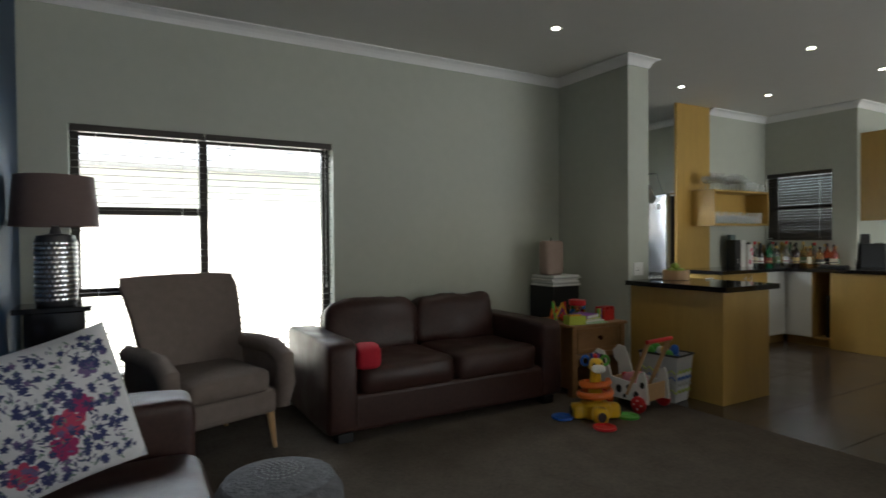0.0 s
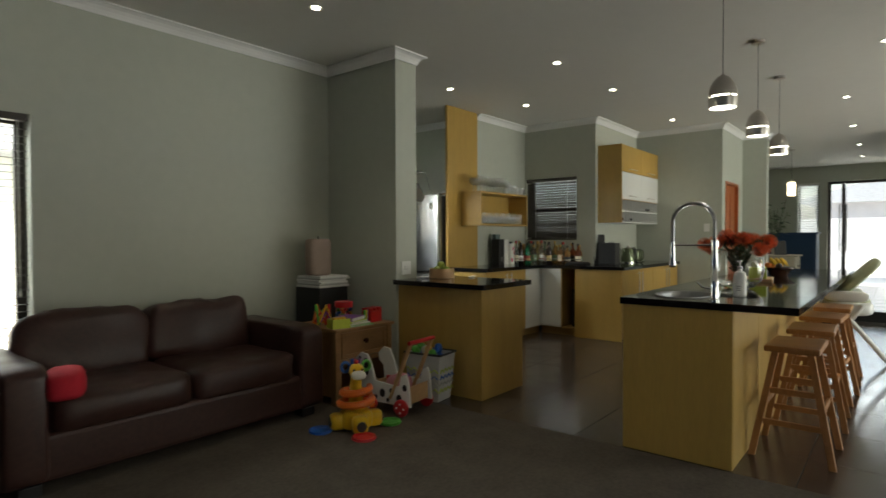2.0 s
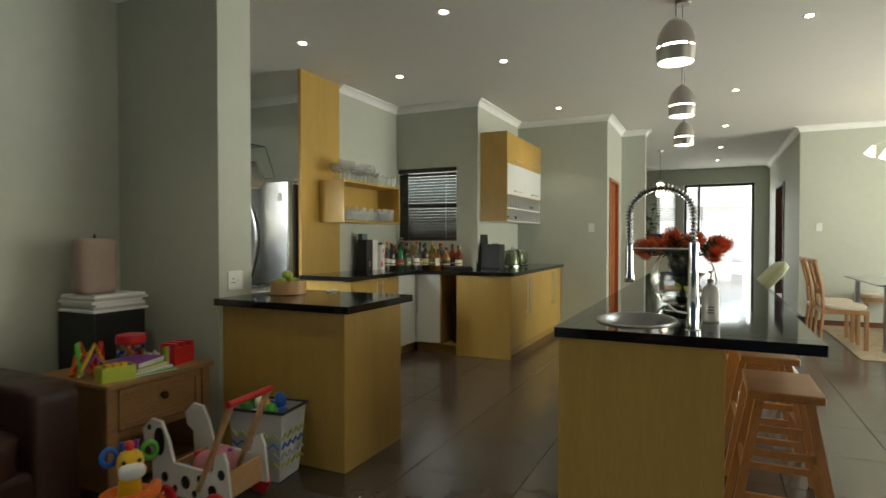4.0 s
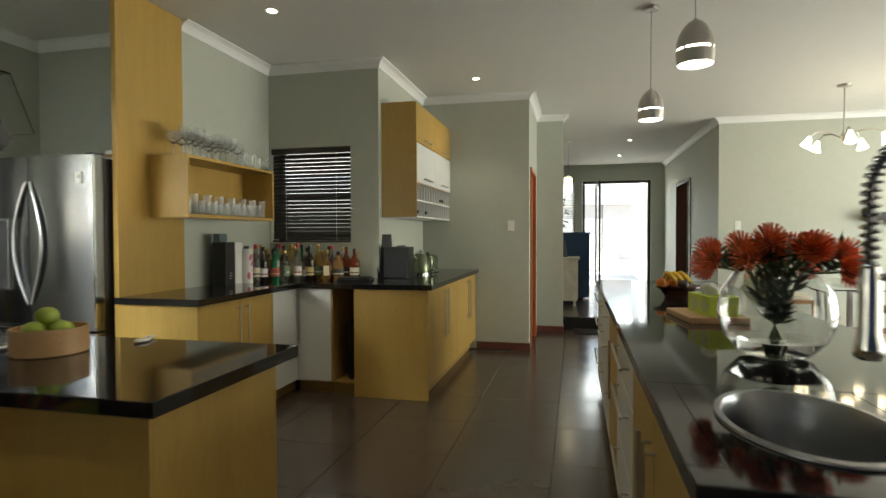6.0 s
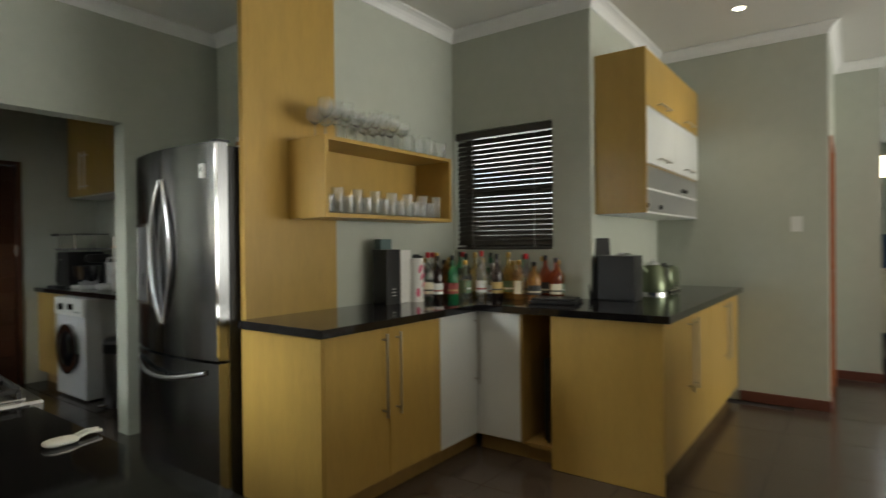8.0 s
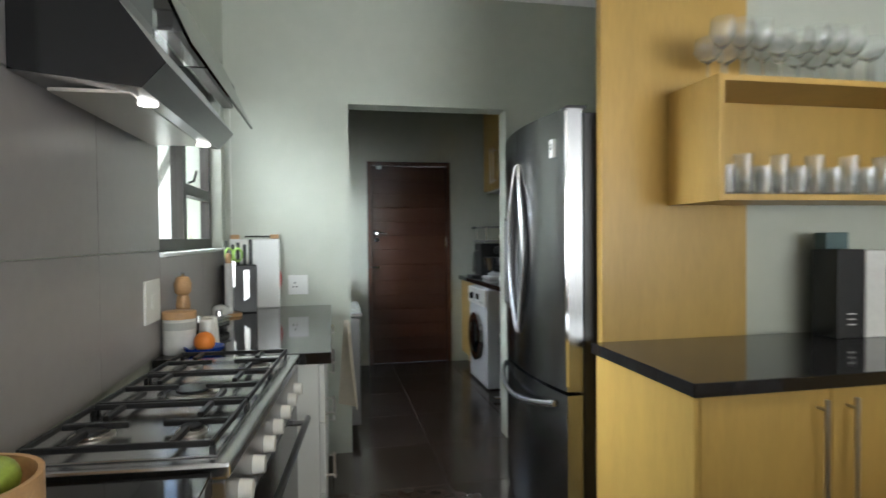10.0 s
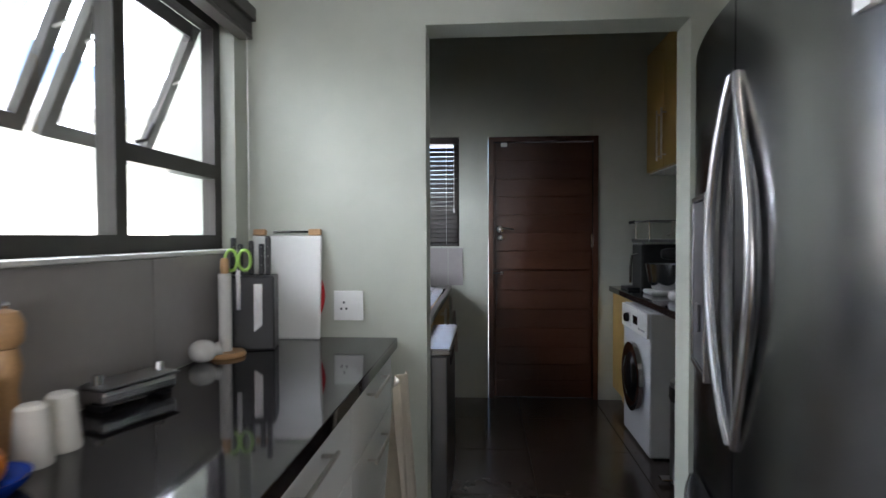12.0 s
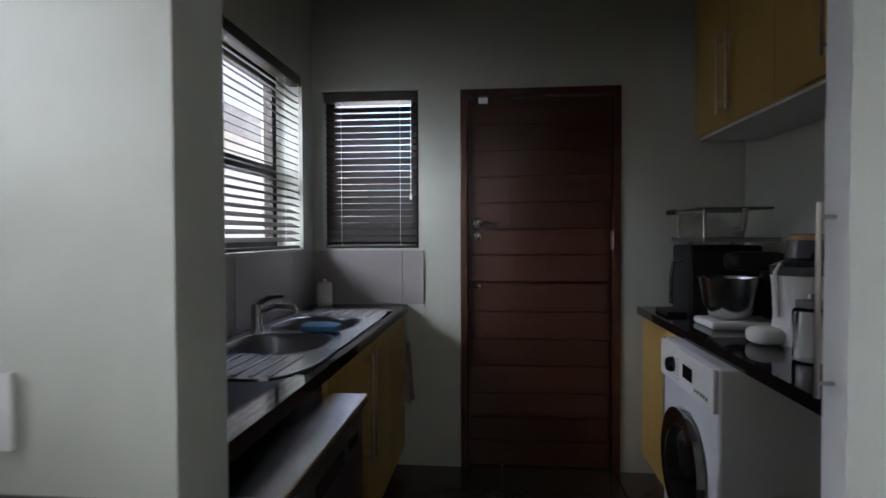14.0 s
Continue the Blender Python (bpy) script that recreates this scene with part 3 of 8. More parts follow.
# island: end panels, back panels towards the stools, fronts towards the kitchen
isl = carcass("island_sink_cabinet", 3.757, 1.42, 0.1, 4.78, 1.98, 0.74, MAPLE, "maple island cabinet with two doors under the sink", kick=(3.757, 1.45, 0, 4.78, 1.92, 0.1))
part("end_panel", cuboid(3.735, 1.402, 0.002, 3.755, 1.998, 0.859, 0.001, 1), MAPLE, isl, world_space=True)
front(isl, "x", 1.982, 1, 3.759, 4.268, 0.11, 0.855, MAPLE, grip=(4.228, 0.5, 0.78))
front(isl, "x", 1.982, 1, 4.268, 4.78, 0.11, 0.855, MAPLE, grip=(4.308, 0.5, 0.78))


def drawers(x0, x1):
    d = carcass("island_drawer_unit", x0 + 0.002, 1.42, 0.1, x1, 1.98, 0.86, MAPLE, "white-fronted island drawer unit with bar handles", "drawers", (x0 + 0.002, 1.45, 0, x1, 1.92, 0.1))
    for z0, z1 in ((0.11, 0.4), (0.4, 0.68), (0.68, 0.855)):
        front(d, "x", 1.982, 1, x0, x1, z0, z1, WHITE_BOARD, "drawer_front", ((x0 + 0.12, x1 - 0.12), z1 - 0.06), True)


drawers(4.782, 5.52)
mid = carcass("island_cabinet", 5.522, 1.42, 0.1, 6.12, 1.98, 0.86, MAPLE, "narrow maple island cabinet with one door", kick=(5.522, 1.45, 0, 6.12, 1.92, 0.1))
front(mid, "x", 1.982, 1, 5.522, 6.12, 0.11, 0.855, MAPLE, grip=(5.58, 0.5, 0.78))
drawers(6.122, 6.94)
drawers(6.942, 7.74)
for k in range(6):
    x = 3.757 + k * 0.664
    back_panel = tagged(new("island_back_panel", finish(cuboid(x + 0.002, 1.401, 0.002, x + 0.662, 1.419, 0.859, 0.002, 1), "island_back_panel", MAPLE)),
                        "maple veneer panel facing the bar stools", "panel", "island back panels")
worktop("island_worktop", [(3.715, 1.1, 0.86, 3.79, 2.012, 0.9), (3.79, 1.1, 0.86, 4.33, 1.55, 0.9), (3.79, 1.95, 0.86, 4.33, 2.012, 0.9), (4.33, 1.1, 0.86, 7.8, 2.012, 0.9)],
        "polished black granite island worktop with a bar overhang")

# peninsula beside the lounge
pen = carcass("peninsula_cabinet", 3.98, 3.21, 0.0, 4.56, 4.03, 0.86, MAPLE, "plain maple cabinet block at the lounge edge")
part("side_panel", cuboid(3.965, 3.195, 0.002, 3.979, 4.068, 0.859), MAPLE, pen, world_space=True)
part("front_panel", cuboid(3.98, 3.195, 0.002, 4.56, 3.209, 0.859), MAPLE, pen, world_space=True)
worktop("peninsula_worktop", [(3.895, 3.125, 0.86, 4.59, 4.045, 0.9), (3.895, 4.045, 0.86, 4.2, 4.068, 0.9)], "polished black granite worktop on the peninsula")

# fridge housing panel and the bottle counter
hp = thing("fridge_housing", 6.09, 4.99, 0, "full-height maple veneer fridge housing", "panel")
part("face_panel", cuboid(5.798, 4.978, 0, 6.398, 5.0, TOP - 0.002, 0.001, 1), MAPLE, hp, world_space=True)
part("edge_strip", cuboid(5.78, 4.974, 0, 5.7975, 5.012, TOP - 0.002, 0.001, 1), MAPLE, hp, world_space=True)
c1 = carcass("bottle_cabinet", 5.772, 4.415, 0.1, 6.62, 4.97, 0.86, MAPLE, "maple base cabinet with two doors and tall handles", kick=(5.772, 4.47, 0, 6.62, 4.96, 0.1))
part("end_panel", cuboid(5.755, 4.395, 0.002, 5.771, 4.972, 0.859, 0.001, 1), MAPLE, c1, world_space=True)
front(c1, "x", 4.413, -1, 5.772, 6.196, 0.11, 0.855, MAPLE, grip=(6.15, 0.42, 0.83))
front(c1, "x", 4.413, -1, 6.196, 6.62, 0.11, 0.855, MAPLE, grip=(6.25, 0.42, 0.83))
cc = carcass("corner_cabinet", 6.622, 4.415, 0.1, 7.62, 4.97, 0.86, WHITE_BOARD, "white corner cabinet with a folding door", kick=(6.622, 4.47, 0, 7.1, 4.96, 0.1))
front(cc, "x", 4.413, -1, 6.622, 7.0, 0.11, 0.855, WHITE_BOARD, grip=(6.97, 0.42, 0.83))
part("side_body", cuboid(7.02, 4.1, 0.1, 7.62, 4.413, 0.86), WHITE_BOARD, cc, world_space=True)
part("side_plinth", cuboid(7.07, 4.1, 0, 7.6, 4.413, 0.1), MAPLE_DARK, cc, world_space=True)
front(cc, "y", 7.018, -1, 4.1, 4.393, 0.11, 0.855, WHITE_BOARD)
niche = thing("tray_niche", 7.3, 4.0, 0, "narrow open maple niche holding dark trays", "cabinet")
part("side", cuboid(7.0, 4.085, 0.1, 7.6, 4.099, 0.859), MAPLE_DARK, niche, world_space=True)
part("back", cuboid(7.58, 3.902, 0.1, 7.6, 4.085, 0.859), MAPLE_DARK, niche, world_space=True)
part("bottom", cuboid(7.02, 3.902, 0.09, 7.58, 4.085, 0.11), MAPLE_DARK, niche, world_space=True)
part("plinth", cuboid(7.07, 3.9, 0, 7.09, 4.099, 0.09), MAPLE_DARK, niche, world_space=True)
for k, y in enumerate((3.95, 3.985)):
    bm = cuboid(7.06 + 0.04 * k, y, 0.112, 7.5, y + 0.012, 0.55 + 0.04 * k, 0.004)
    solid("baking_tray", bm, BLACK, "dark metal baking tray standing upright in the niche", "tray", "trays in the niche")
c2 = carcass("coffee_cabinet", 7.002, 3.31, 0.1, 8.06, 3.9, 0.86, MAPLE, "maple base cabinet with two doors below the coffee machine", kick=(7.002, 3.36, 0, 8.06, 3.88, 0.1))
part("end_panel", cuboid(6.984, 3.292, 0.002, 7.001, 3.898, 0.859, 0.001, 1), MAPLE, c2, world_space=True)
front(c2, "x", 3.309, -1, 7.002, 7.53, 0.11, 0.855, MAPLE, grip=(7.48, 0.42, 0.83))
front(c2, "x", 3.309, -1, 7.53, 8.06, 0.11, 0.855, MAPLE, grip=(7.59, 0.42, 0.83))
c4 = carcass("kettle_cabinet", 8.062, 3.31, 0.1, 9.11, 3.9, 0.86, MAPLE, "maple base cabinet with two doors below the kettle", kick=(8.062, 3.36, 0, 9.11, 3.88, 0.1))
front(c4, "x", 3.309, -1, 8.062, 8.586, 0.11, 0.855, MAPLE, grip=(8.53, 0.42, 0.83))
front(c4, "x", 3.309, -1, 8.586, 9.11, 0.11, 0.855, MAPLE, grip=(8.64, 0.42, 0.83))
worktop("corner_worktop", [(5.735, 4.365, 0.86, 6.965, 4.972, 0.9), (6.965, 3.255, 0.86, 7.615, 4.972, 0.9), (7.615, 3.255, 0.86, 9.115, 3.905, 0.9)],
        "polished black granite worktop round the corner")

# open glass shelf
sh = thing("glass_shelf", 6.7, 4.86, 1.41, "open maple wall shelf full of glasses", "shelf")
part("bottom", cuboid(6.072, 4.682, 1.41, 7.122, 4.97, 1.43), MAPLE, sh, world_space=True)
part("top", cuboid(6.072, 4.682, 1.805, 7.122, 4.97, 1.825), MAPLE, sh, world_space=True)
part("side", cuboid(6.05, 4.68, 1.408, 6.07, 4.972, 1.827), MAPLE, sh, world_space=True)
part("side", cuboid(7.124, 4.68, 1.408, 7.144, 4.972, 1.827), MAPLE, sh, world_space=True)
part("back", cuboid(6.072, 4.962, 1.431, 7.122, 4.9725, 1.804), MAPLE, sh, world_space=True)

# wall unit with a wine rack
up = thing("wall_cabinet", 8.45, 3.75, 1.45, "maple and white wall cabinet with a wine rack below", "cabinet")
part("body", cuboid(7.712, 3.6, 1.76, 9.11, 3.908, 2.485), MAPLE, up, world_space=True)
part("side_panel", cuboid(7.692, 3.578, 1.45, 7.71, 3.908, 2.487, 0.001, 1), MAPLE, up, world_space=True)
for a0, a1 in ((7.712, 8.411), (8.411, 9.11)):
    front(up, "x", 3.598, -1, a0, a1, 2.13, 2.485, MAPLE, "flap", ((a0 + 0.22, a1 - 0.22), 2.17), True)
    front(up, "x", 3.598, -1, a0, a1, 1.765, 2.128, WHITE_BOARD, "flap", ((a0 + 0.22, a1 - 0.22), 1.81), True)
rack = part("wine_rack", cuboid(7.712, 3.9, 1.462, 9.11, 3.907, 1.759), WHITE_BOARD, up, "white wine rack of open pigeonholes", world_space=True)
for z in (1.45, 1.6):
    part("shelf", cuboid(7.712, 3.59, z, 9.11, 3.899, z + 0.012), WHITE_BOARD, rack, world_space=True)
for k in range(15):
    x = 7.712 + k * 1.387 / 14
    part("divider", cuboid(x, 3.592, 1.4625, x + 0.011, 3.898, 1.758), WHITE_BOARD, rack, world_space=True)

# cooker-side run
c3 = carcass("window_cabinet", 4.222, 5.042, 0.1, 4.745, 5.8, 0.86, WHITE_BOARD, "white drawer unit under the window worktop", "drawers", (4.222, 5.042, 0, 4.69, 5.8, 0.1))
for z0, z1 in ((0.11, 0.4), (0.4, 0.65), (0.65, 0.855)):
    front(c3, "y", 4.747, 1, 5.042, 5.8, z0, z1, WHITE_BOARD, "drawer_front", ((5.3, 5.55), z1 - 0.05), True)
c5 = carcass("towel_cabinet", 4.222, 5.802, 0.1, 4.745, 6.47, 0.86, WHITE_BOARD, "white drawer unit with a towel on its handle", "drawers", (4.222, 5.802, 0, 4.69, 6.47, 0.1))
for z0, z1 in ((0.11, 0.4), (0.4, 0.65), (0.65, 0.855)):
    front(c5, "y", 4.747, 1, 5.802, 6.47, z0, z1, WHITE_BOARD, "drawer_front", ((6.0, 6.27), z1 - 0.05), True)
worktop("window_worktop", [(4.211, 5.03, 0.86, 4.79, 6.475, 0.9)], "polished black granite worktop under the kitchen window")

# scullery
s1 = carcass("sink_cabinet", 4.345, 7.36, 0.1, 4.83, 8.38, 0.74, MAPLE, "maple scullery cabinet with two doors below the sink", kick=(4.345, 7.36, 0, 4.78, 8.38, 0.1))
front(s1, "y", 4.832, 1, 7.36, 7.87, 0.11, 0.855, MAPLE, grip=(7.83, 0.4, 0.83))
front(s1, "y", 4.832, 1, 7.87, 8.38, 0.11, 0.855, MAPLE, grip=(7.91, 0.4, 0.83))
s2 = carcass("cloth_cabinet", 4.345, 8.382, 0.1, 4.83, 8.785, 0.86, MAPLE, "narrow maple scullery cabinet with a cloth hung on it", kick=(4.345, 8.382, 0, 4.78, 8.785, 0.1))
front(s2, "y", 4.832, 1, 8.382, 8.785, 0.11, 0.855, MAPLE, grip=(8.6, 0.62, 0.83))
worktop("scullery_worktop", [(4.345, 6.635, 0.86, 4.38, 8.788, 0.9), (4.38, 8.5, 0.86, 4.87, 8.788, 0.9), (4.38, 6.635, 0.86, 4.87, 7.2, 0.9), (4.84, 7.2, 0.86, 4.87, 8.5, 0.9)], "dark granite scullery worktop round an inset sink")
s3 = carcass("machine_cabinet", 6.15, 8.2, 0.1, 6.64, 8.785, 0.86, MAPLE, "maple scullery cabinet beside the washing machine", kick=(6.2, 8.2, 0, 6.64, 8.785, 0.1))
front(s3, "y", 6.148, -1, 8.2, 8.785, 0.11, 0.855, MAPLE, grip=(8.28, 0.42, 0.83))
worktop("machine_worktop", [(6.1, 6.975, 0.86, 6.645, 8.79, 0.9)], "dark granite scullery worktop over the washing machine")
s4 = carcass("upper_cabinet", 6.35, 7.02, 1.75, 6.645, 8.6, 2.62, MAPLE, "maple upper cabinet with four tall doors")
part("underside", cuboid(6.35, 7.02, 1.738, 6.645, 8.6, 1.749), WHITE_BOARD, s4, "white underside", world_space=True)
for k in range(4):
    a0, a1 = 7.02 + k * 0.395, 7.02 + (k + 1) * 0.395
    front(s4, "y", 6.348, -1, a0, a1, 1.752, 2.615, MAPLE, grip=((a1 - 0.05) if k % 2 == 0 else (a0 + 0.05), 1.8, 2.14))
s5 = carcass("broom_cupboard", 6.062, 6.635, 0.1, 6.64, 6.97, 2.6, MAPLE, "tall cupboard with a white door and long handle", kick=(6.1, 6.64, 0, 6.64, 6.97, 0.1))
front(s5, "y", 6.06, -1, 6.637, 6.968, 0.11, 2.595, WHITE_BOARD, grip=(6.925, 0.945, 1.345))


# ---- shapes for soft and turned things ----
def spow(v, p):
    return math.copysign(abs(v) ** p, v)


def puff(bm, centre, size, e1=0.45, e2=0.45, nu=20, nv=12, m=None, rough=0.0, seed=0):
    """A cushion-like rounded block with half sizes size; small exponents make it squarer. rough: metres of unevenness."""
    rows = []
    for i in range(nv + 1):
        b = -math.pi / 2 + math.pi * i / nv
        row = []
        for j in range(nu):
            a = 2 * math.pi * j / nu
            p = Vector((size[0] * spow(math.cos(b), e1) * spow(math.cos(a), e2), size[1] * spow(math.cos(b), e1) * spow(math.sin(a), e2), size[2] * spow(math.sin(b), e1)))
            if rough:
                p += p.normalized() * rough * noise.noise(p * 7 + Vector((seed * 3.1, 0, 0)))
            row.append(bm.verts.new((m @ p if m else p) + Vector(centre)))
        rows.append(row)
    for a, b in zip(rows, rows[1:]):
        for j in range(nu):
            bm.faces.new((a[j], a[(j + 1) % nu], b[(j + 1) % nu], b[j]))
    bmesh.ops.remove_doubles(bm, verts=rows[0] + rows[-1], dist=0.0005)
    return bm


def bead(bm, centre, r, n=10):
    return puff(bm, centre, (r, r, r), 1, 1, n, max(6, n // 2 + 1))


def colour(name, rgb, rough=0.4, **more):
    return material(name, rgb, rough, **more)


RED, YELLOW, BLUE = colour("red_toy_plastic", (0.55, 0.02, 0.025), 0.3), colour("yellow_toy_plastic", (0.75, 0.45, 0.02), 0.3), colour("blue_toy_plastic", (0.02, 0.12, 0.5), 0.3)
GREEN, ORANGE, PURPLE = colour("green_toy_plastic", (0.1, 0.42, 0.06), 0.3), colour("orange_toy_plastic", (0.75, 0.16, 0.02), 0.3), colour("purple_card", (0.22, 0.06, 0.32), 0.45)
LIME = colour("lime_card", (0.5, 0.6, 0.06), 0.5)
PAPER = colour("white_paper", (0.72, 0.71, 0.68), 0.8)
LINEN = colour("cream_linen", (0.62, 0.56, 0.46), 0.9, bump=0.3, bump_scale=200)
WOOD_LIGHT = material("beech", (0.5, 0.3, 0.14), 0.4, vary=0.15, scale=3, grain=(2, 6, 6))
CERAMIC = colour("white_ceramic", (0.75, 0.74, 0.7), 0.2)
DARK_STEEL = material("dark_steel", (0.16, 0.16, 0.165), 0.32, metal=0.8, vary=0.08)
LAMP_ON = glowing("lit_lamp", (1.0, 0.93, 0.8), 8)
SHADE_ON = glowing("lit_shade", (1.0, 0.84, 0.6), 1.5)


# ---- appliances ----
fr = thing("fridge", 6.05, 5.475, 0, "stainless steel French-door fridge with a water dispenser", "fridge")
part("body", cuboid(5.76, 5.02, 0.03, 6.42, 5.93, 1.765, 0.004), BLACK, fr, "black side walls", world_space=True)


def fridge_front(y0, y1, z0, z1):
    """A door whose face bows gently outwards over the whole width of the fridge."""
    face = lambda y: 5.695 - 0.062 * (1 - ((y - 5.475) / 0.455) ** 2)
    ys = [y0 + (y1 - y0) * k / 12 for k in range(13)]
    outline = [(5.756, y0), (face(y0) + 0.012, y0)] + [(face(y), y) for y in ys] + [(face(y1) + 0.012, y1), (5.756, y1)]
    bm = slab(bmesh.new(), outline, z0, z1)
    return bm, face


bm, face = fridge_front(5.022, 5.472, 0.7, 1.78)
d1 = part("door", bm, FRIDGE_STEEL, fr, "brushed steel door", True, True)
bm, face = fridge_front(5.478, 5.928, 0.7, 1.78)
d2 = part("door", bm, FRIDGE_STEEL, fr, "brushed steel door with a dispenser", True, True)
bm, face = fridge_front(5.022, 5.928, 0.06, 0.685)
d3 = part("freezer_drawer", bm, FRIDGE_STEEL, fr, "brushed steel drawer", True, True)


def blade(points, width, thick, along):
    """A flat-oval bar swept through points; width lies along the axis given, thickness along x."""
    bm, rings = bmesh.new(), []
    for p in points:
        ring = []
        for k in range(12):
            a = 2 * math.pi * k / 12
            off = Vector((thick * math.cos(a), 0, 0)) + Vector(along) * (width * math.sin(a))
            ring.append(bm.verts.new(Vector(p) + off))
        rings.append(ring)
    for r0, r1 in zip(rings, rings[1:]):
        for k in range(12):
            bm.faces.new((r0[k], r0[(k + 1) % 12], r1[(k + 1) % 12], r1[k]))
    bm.faces.new(rings[0][::-1]), bm.faces.new(rings[-1])
    bmesh.ops.recalc_face_normals(bm, faces=bm.faces)
    return bm


for ob, s in ((d1, -1), (d2, 1)):
    pts = []
    for k in range(21):
        u = k / 20
        y = 5.475 + s * (0.016 + 0.098 * math.sin(math.pi * u))
        pts.append((face(y) - 0.001 - 0.016 * math.sin(math.pi * u) ** 0.6, y, 0.86 + 0.76 * u))
    hd_ = part("handle", blade(pts, 0.014, 0.011, (0, 1, 0)), BRIGHT_STEEL, ob, "bowed bright steel handle", True, True)
    part("bracket", tube(bmesh.new(), [(face(pts[10][1]) + 0.004, pts[10][1], 1.3), (pts[10][0], pts[10][1], 1.3)], 0.008, 8), DARK_STEEL, hd_, smooth=True, world_space=True)
pts = [(face(5.1 + 0.75 * k / 20) - 0.006 - 0.034 * math.sin(math.pi * k / 20) ** 0.6, 5.1 + 0.75 * k / 20, 0.635 - 0.05 * math.sin(math.pi * k / 20)) for k in range(21)]
part("handle", blade(pts, 0.014, 0.011, (0, 0, 1)), BRIGHT_STEEL, d3, "bowed bright steel handle", True, True)


def raked(bm):
    """Leans a flat piece to follow the door's bowed face."""
    for v in bm.verts:
        v.co.x += (v.co.y - 5.66) * 0.177
    return bm


part("dispenser", raked(cuboid(5.639, 5.66, 0.96, 5.665, 5.88, 1.38, 0.004)), DARK_STEEL, d2, "recessed water dispenser", world_space=True)
bm = cuboid(5.632, 5.645, 0.945, 5.66, 5.66, 1.395, 0.003)
box(bm, 5.634, 5.66, 1.382, 5.655, 5.895, 1.395, 0.003), box(bm, 5.634, 5.66, 0.945, 5.655, 5.895, 0.958, 0.003), box(bm, 5.634, 5.88, 0.958, 5.655, 5.895, 1.382, 0.003)
part("dispenser_trim", raked(bm), BRIGHT_STEEL, d2, world_space=True)
part("lever", raked(cuboid(5.63, 5.74, 1.05, 5.638, 5.79, 1.12, 0.003)), DARK_STEEL, d2, world_space=True)
part("trim_strip", cuboid(5.688, 5.0205, 0.72, 5.7, 5.03, 1.77, 0.001), CHROME, d1, world_space=True)
st = part("sticker", cuboid(5.664, 5.092, 1.605, 5.69, 5.132, 1.675), PLASTIC_WHITE, d1, "white round-number guarantee sticker", world_space=True)
part("hinge_cap", cuboid(5.7, 5.03, 1.78, 5.78, 5.1, 1.795, 0.004), BLACK, fr, world_space=True)
part("hinge_cap", cuboid(5.7, 5.85, 1.78, 5.78, 5.92, 1.795, 0.004), BLACK, fr, world_space=True)
part("foot", cuboid(5.72, 5.05, 0, 6.4, 5.9, 0.03), BLACK, fr, world_space=True)
fr.rotation_euler.z = radians(-3)


def writing(text, size, matrix, mat, parent):
    c = bpy.data.curves.new("writing", "FONT")
    c.body, c.size, c.extrude, c.align_x, c.align_y = text, size, 0.0004, "CENTER", "CENTER"
    c.materials.append(mat)
    ob = new("writing", c)
    ob.parent = parent
    root = parent
    while root.parent:
        root = root.parent
    ob.matrix_basis = root.matrix_world.inverted() @ matrix if parent.matrix_basis == Matrix() else matrix
    return ob


writing("10", 0.034, pose(5.6635, 5.112, 1.645, 90, 0, -90), BLACK, st)
ub = thing("small_box", 5.87, 5.07, 1.765, "small white and brown carton on the fridge", "box")
part("carton", cuboid(5.83, 5.03, 1.767, 5.92, 5.11, 1.83, 0.003), PAPER, ub, world_space=True)
part("band", cuboid(5.828, 5.028, 1.785, 5.922, 5.112, 1.805, 0.001), PINE, ub, "brown band", world_space=True)

ck = thing("cooker", 4.45, 4.63, 0, "wide steel gas range cooker with black pan supports", "cooker")
part("body", cuboid(4.215, 4.14, 0.08, 4.655, 5.128, 0.895, 0.003), material("satin_steel", (0.45, 0.46, 0.44), 0.5, metal=0.9, vary=0.05, scale=3), ck, world_space=True)
part("hob_plate", cuboid(4.212, 4.135, 0.896, 4.7, 5.13, 0.925, 0.006), BRIGHT_STEEL, ck, world_space=True)
part("hob_well", cuboid(4.235, 4.17, 0.9255, 4.665, 5.095, 0.929, 0.002), BRIGHT_STEEL, ck, world_space=True)
for x, y, r in ((4.33, 4.31, 0.04), (4.56, 4.31, 0.03), (4.45, 4.63, 0.06), (4.33, 4.95, 0.03), (4.56, 4.95, 0.045)):
    b = part("burner", lathe(bmesh.new(), [(r * 1.25, 0), (r * 1.25, 0.004), (r, 0.007), (r, 0.009), (r * 0.3, 0.0095)], (x, y, 0.9295), 20), NICKEL, ck, smooth=True, world_space=True)
    part("burner_cap", lathe(bmesh.new(), [(r * 0.8, 0), (r * 0.8, 0.006), (r * 0.5, 0.009)], (x, y, 0.9392), 20), BLACK, b, smooth=True, world_space=True)
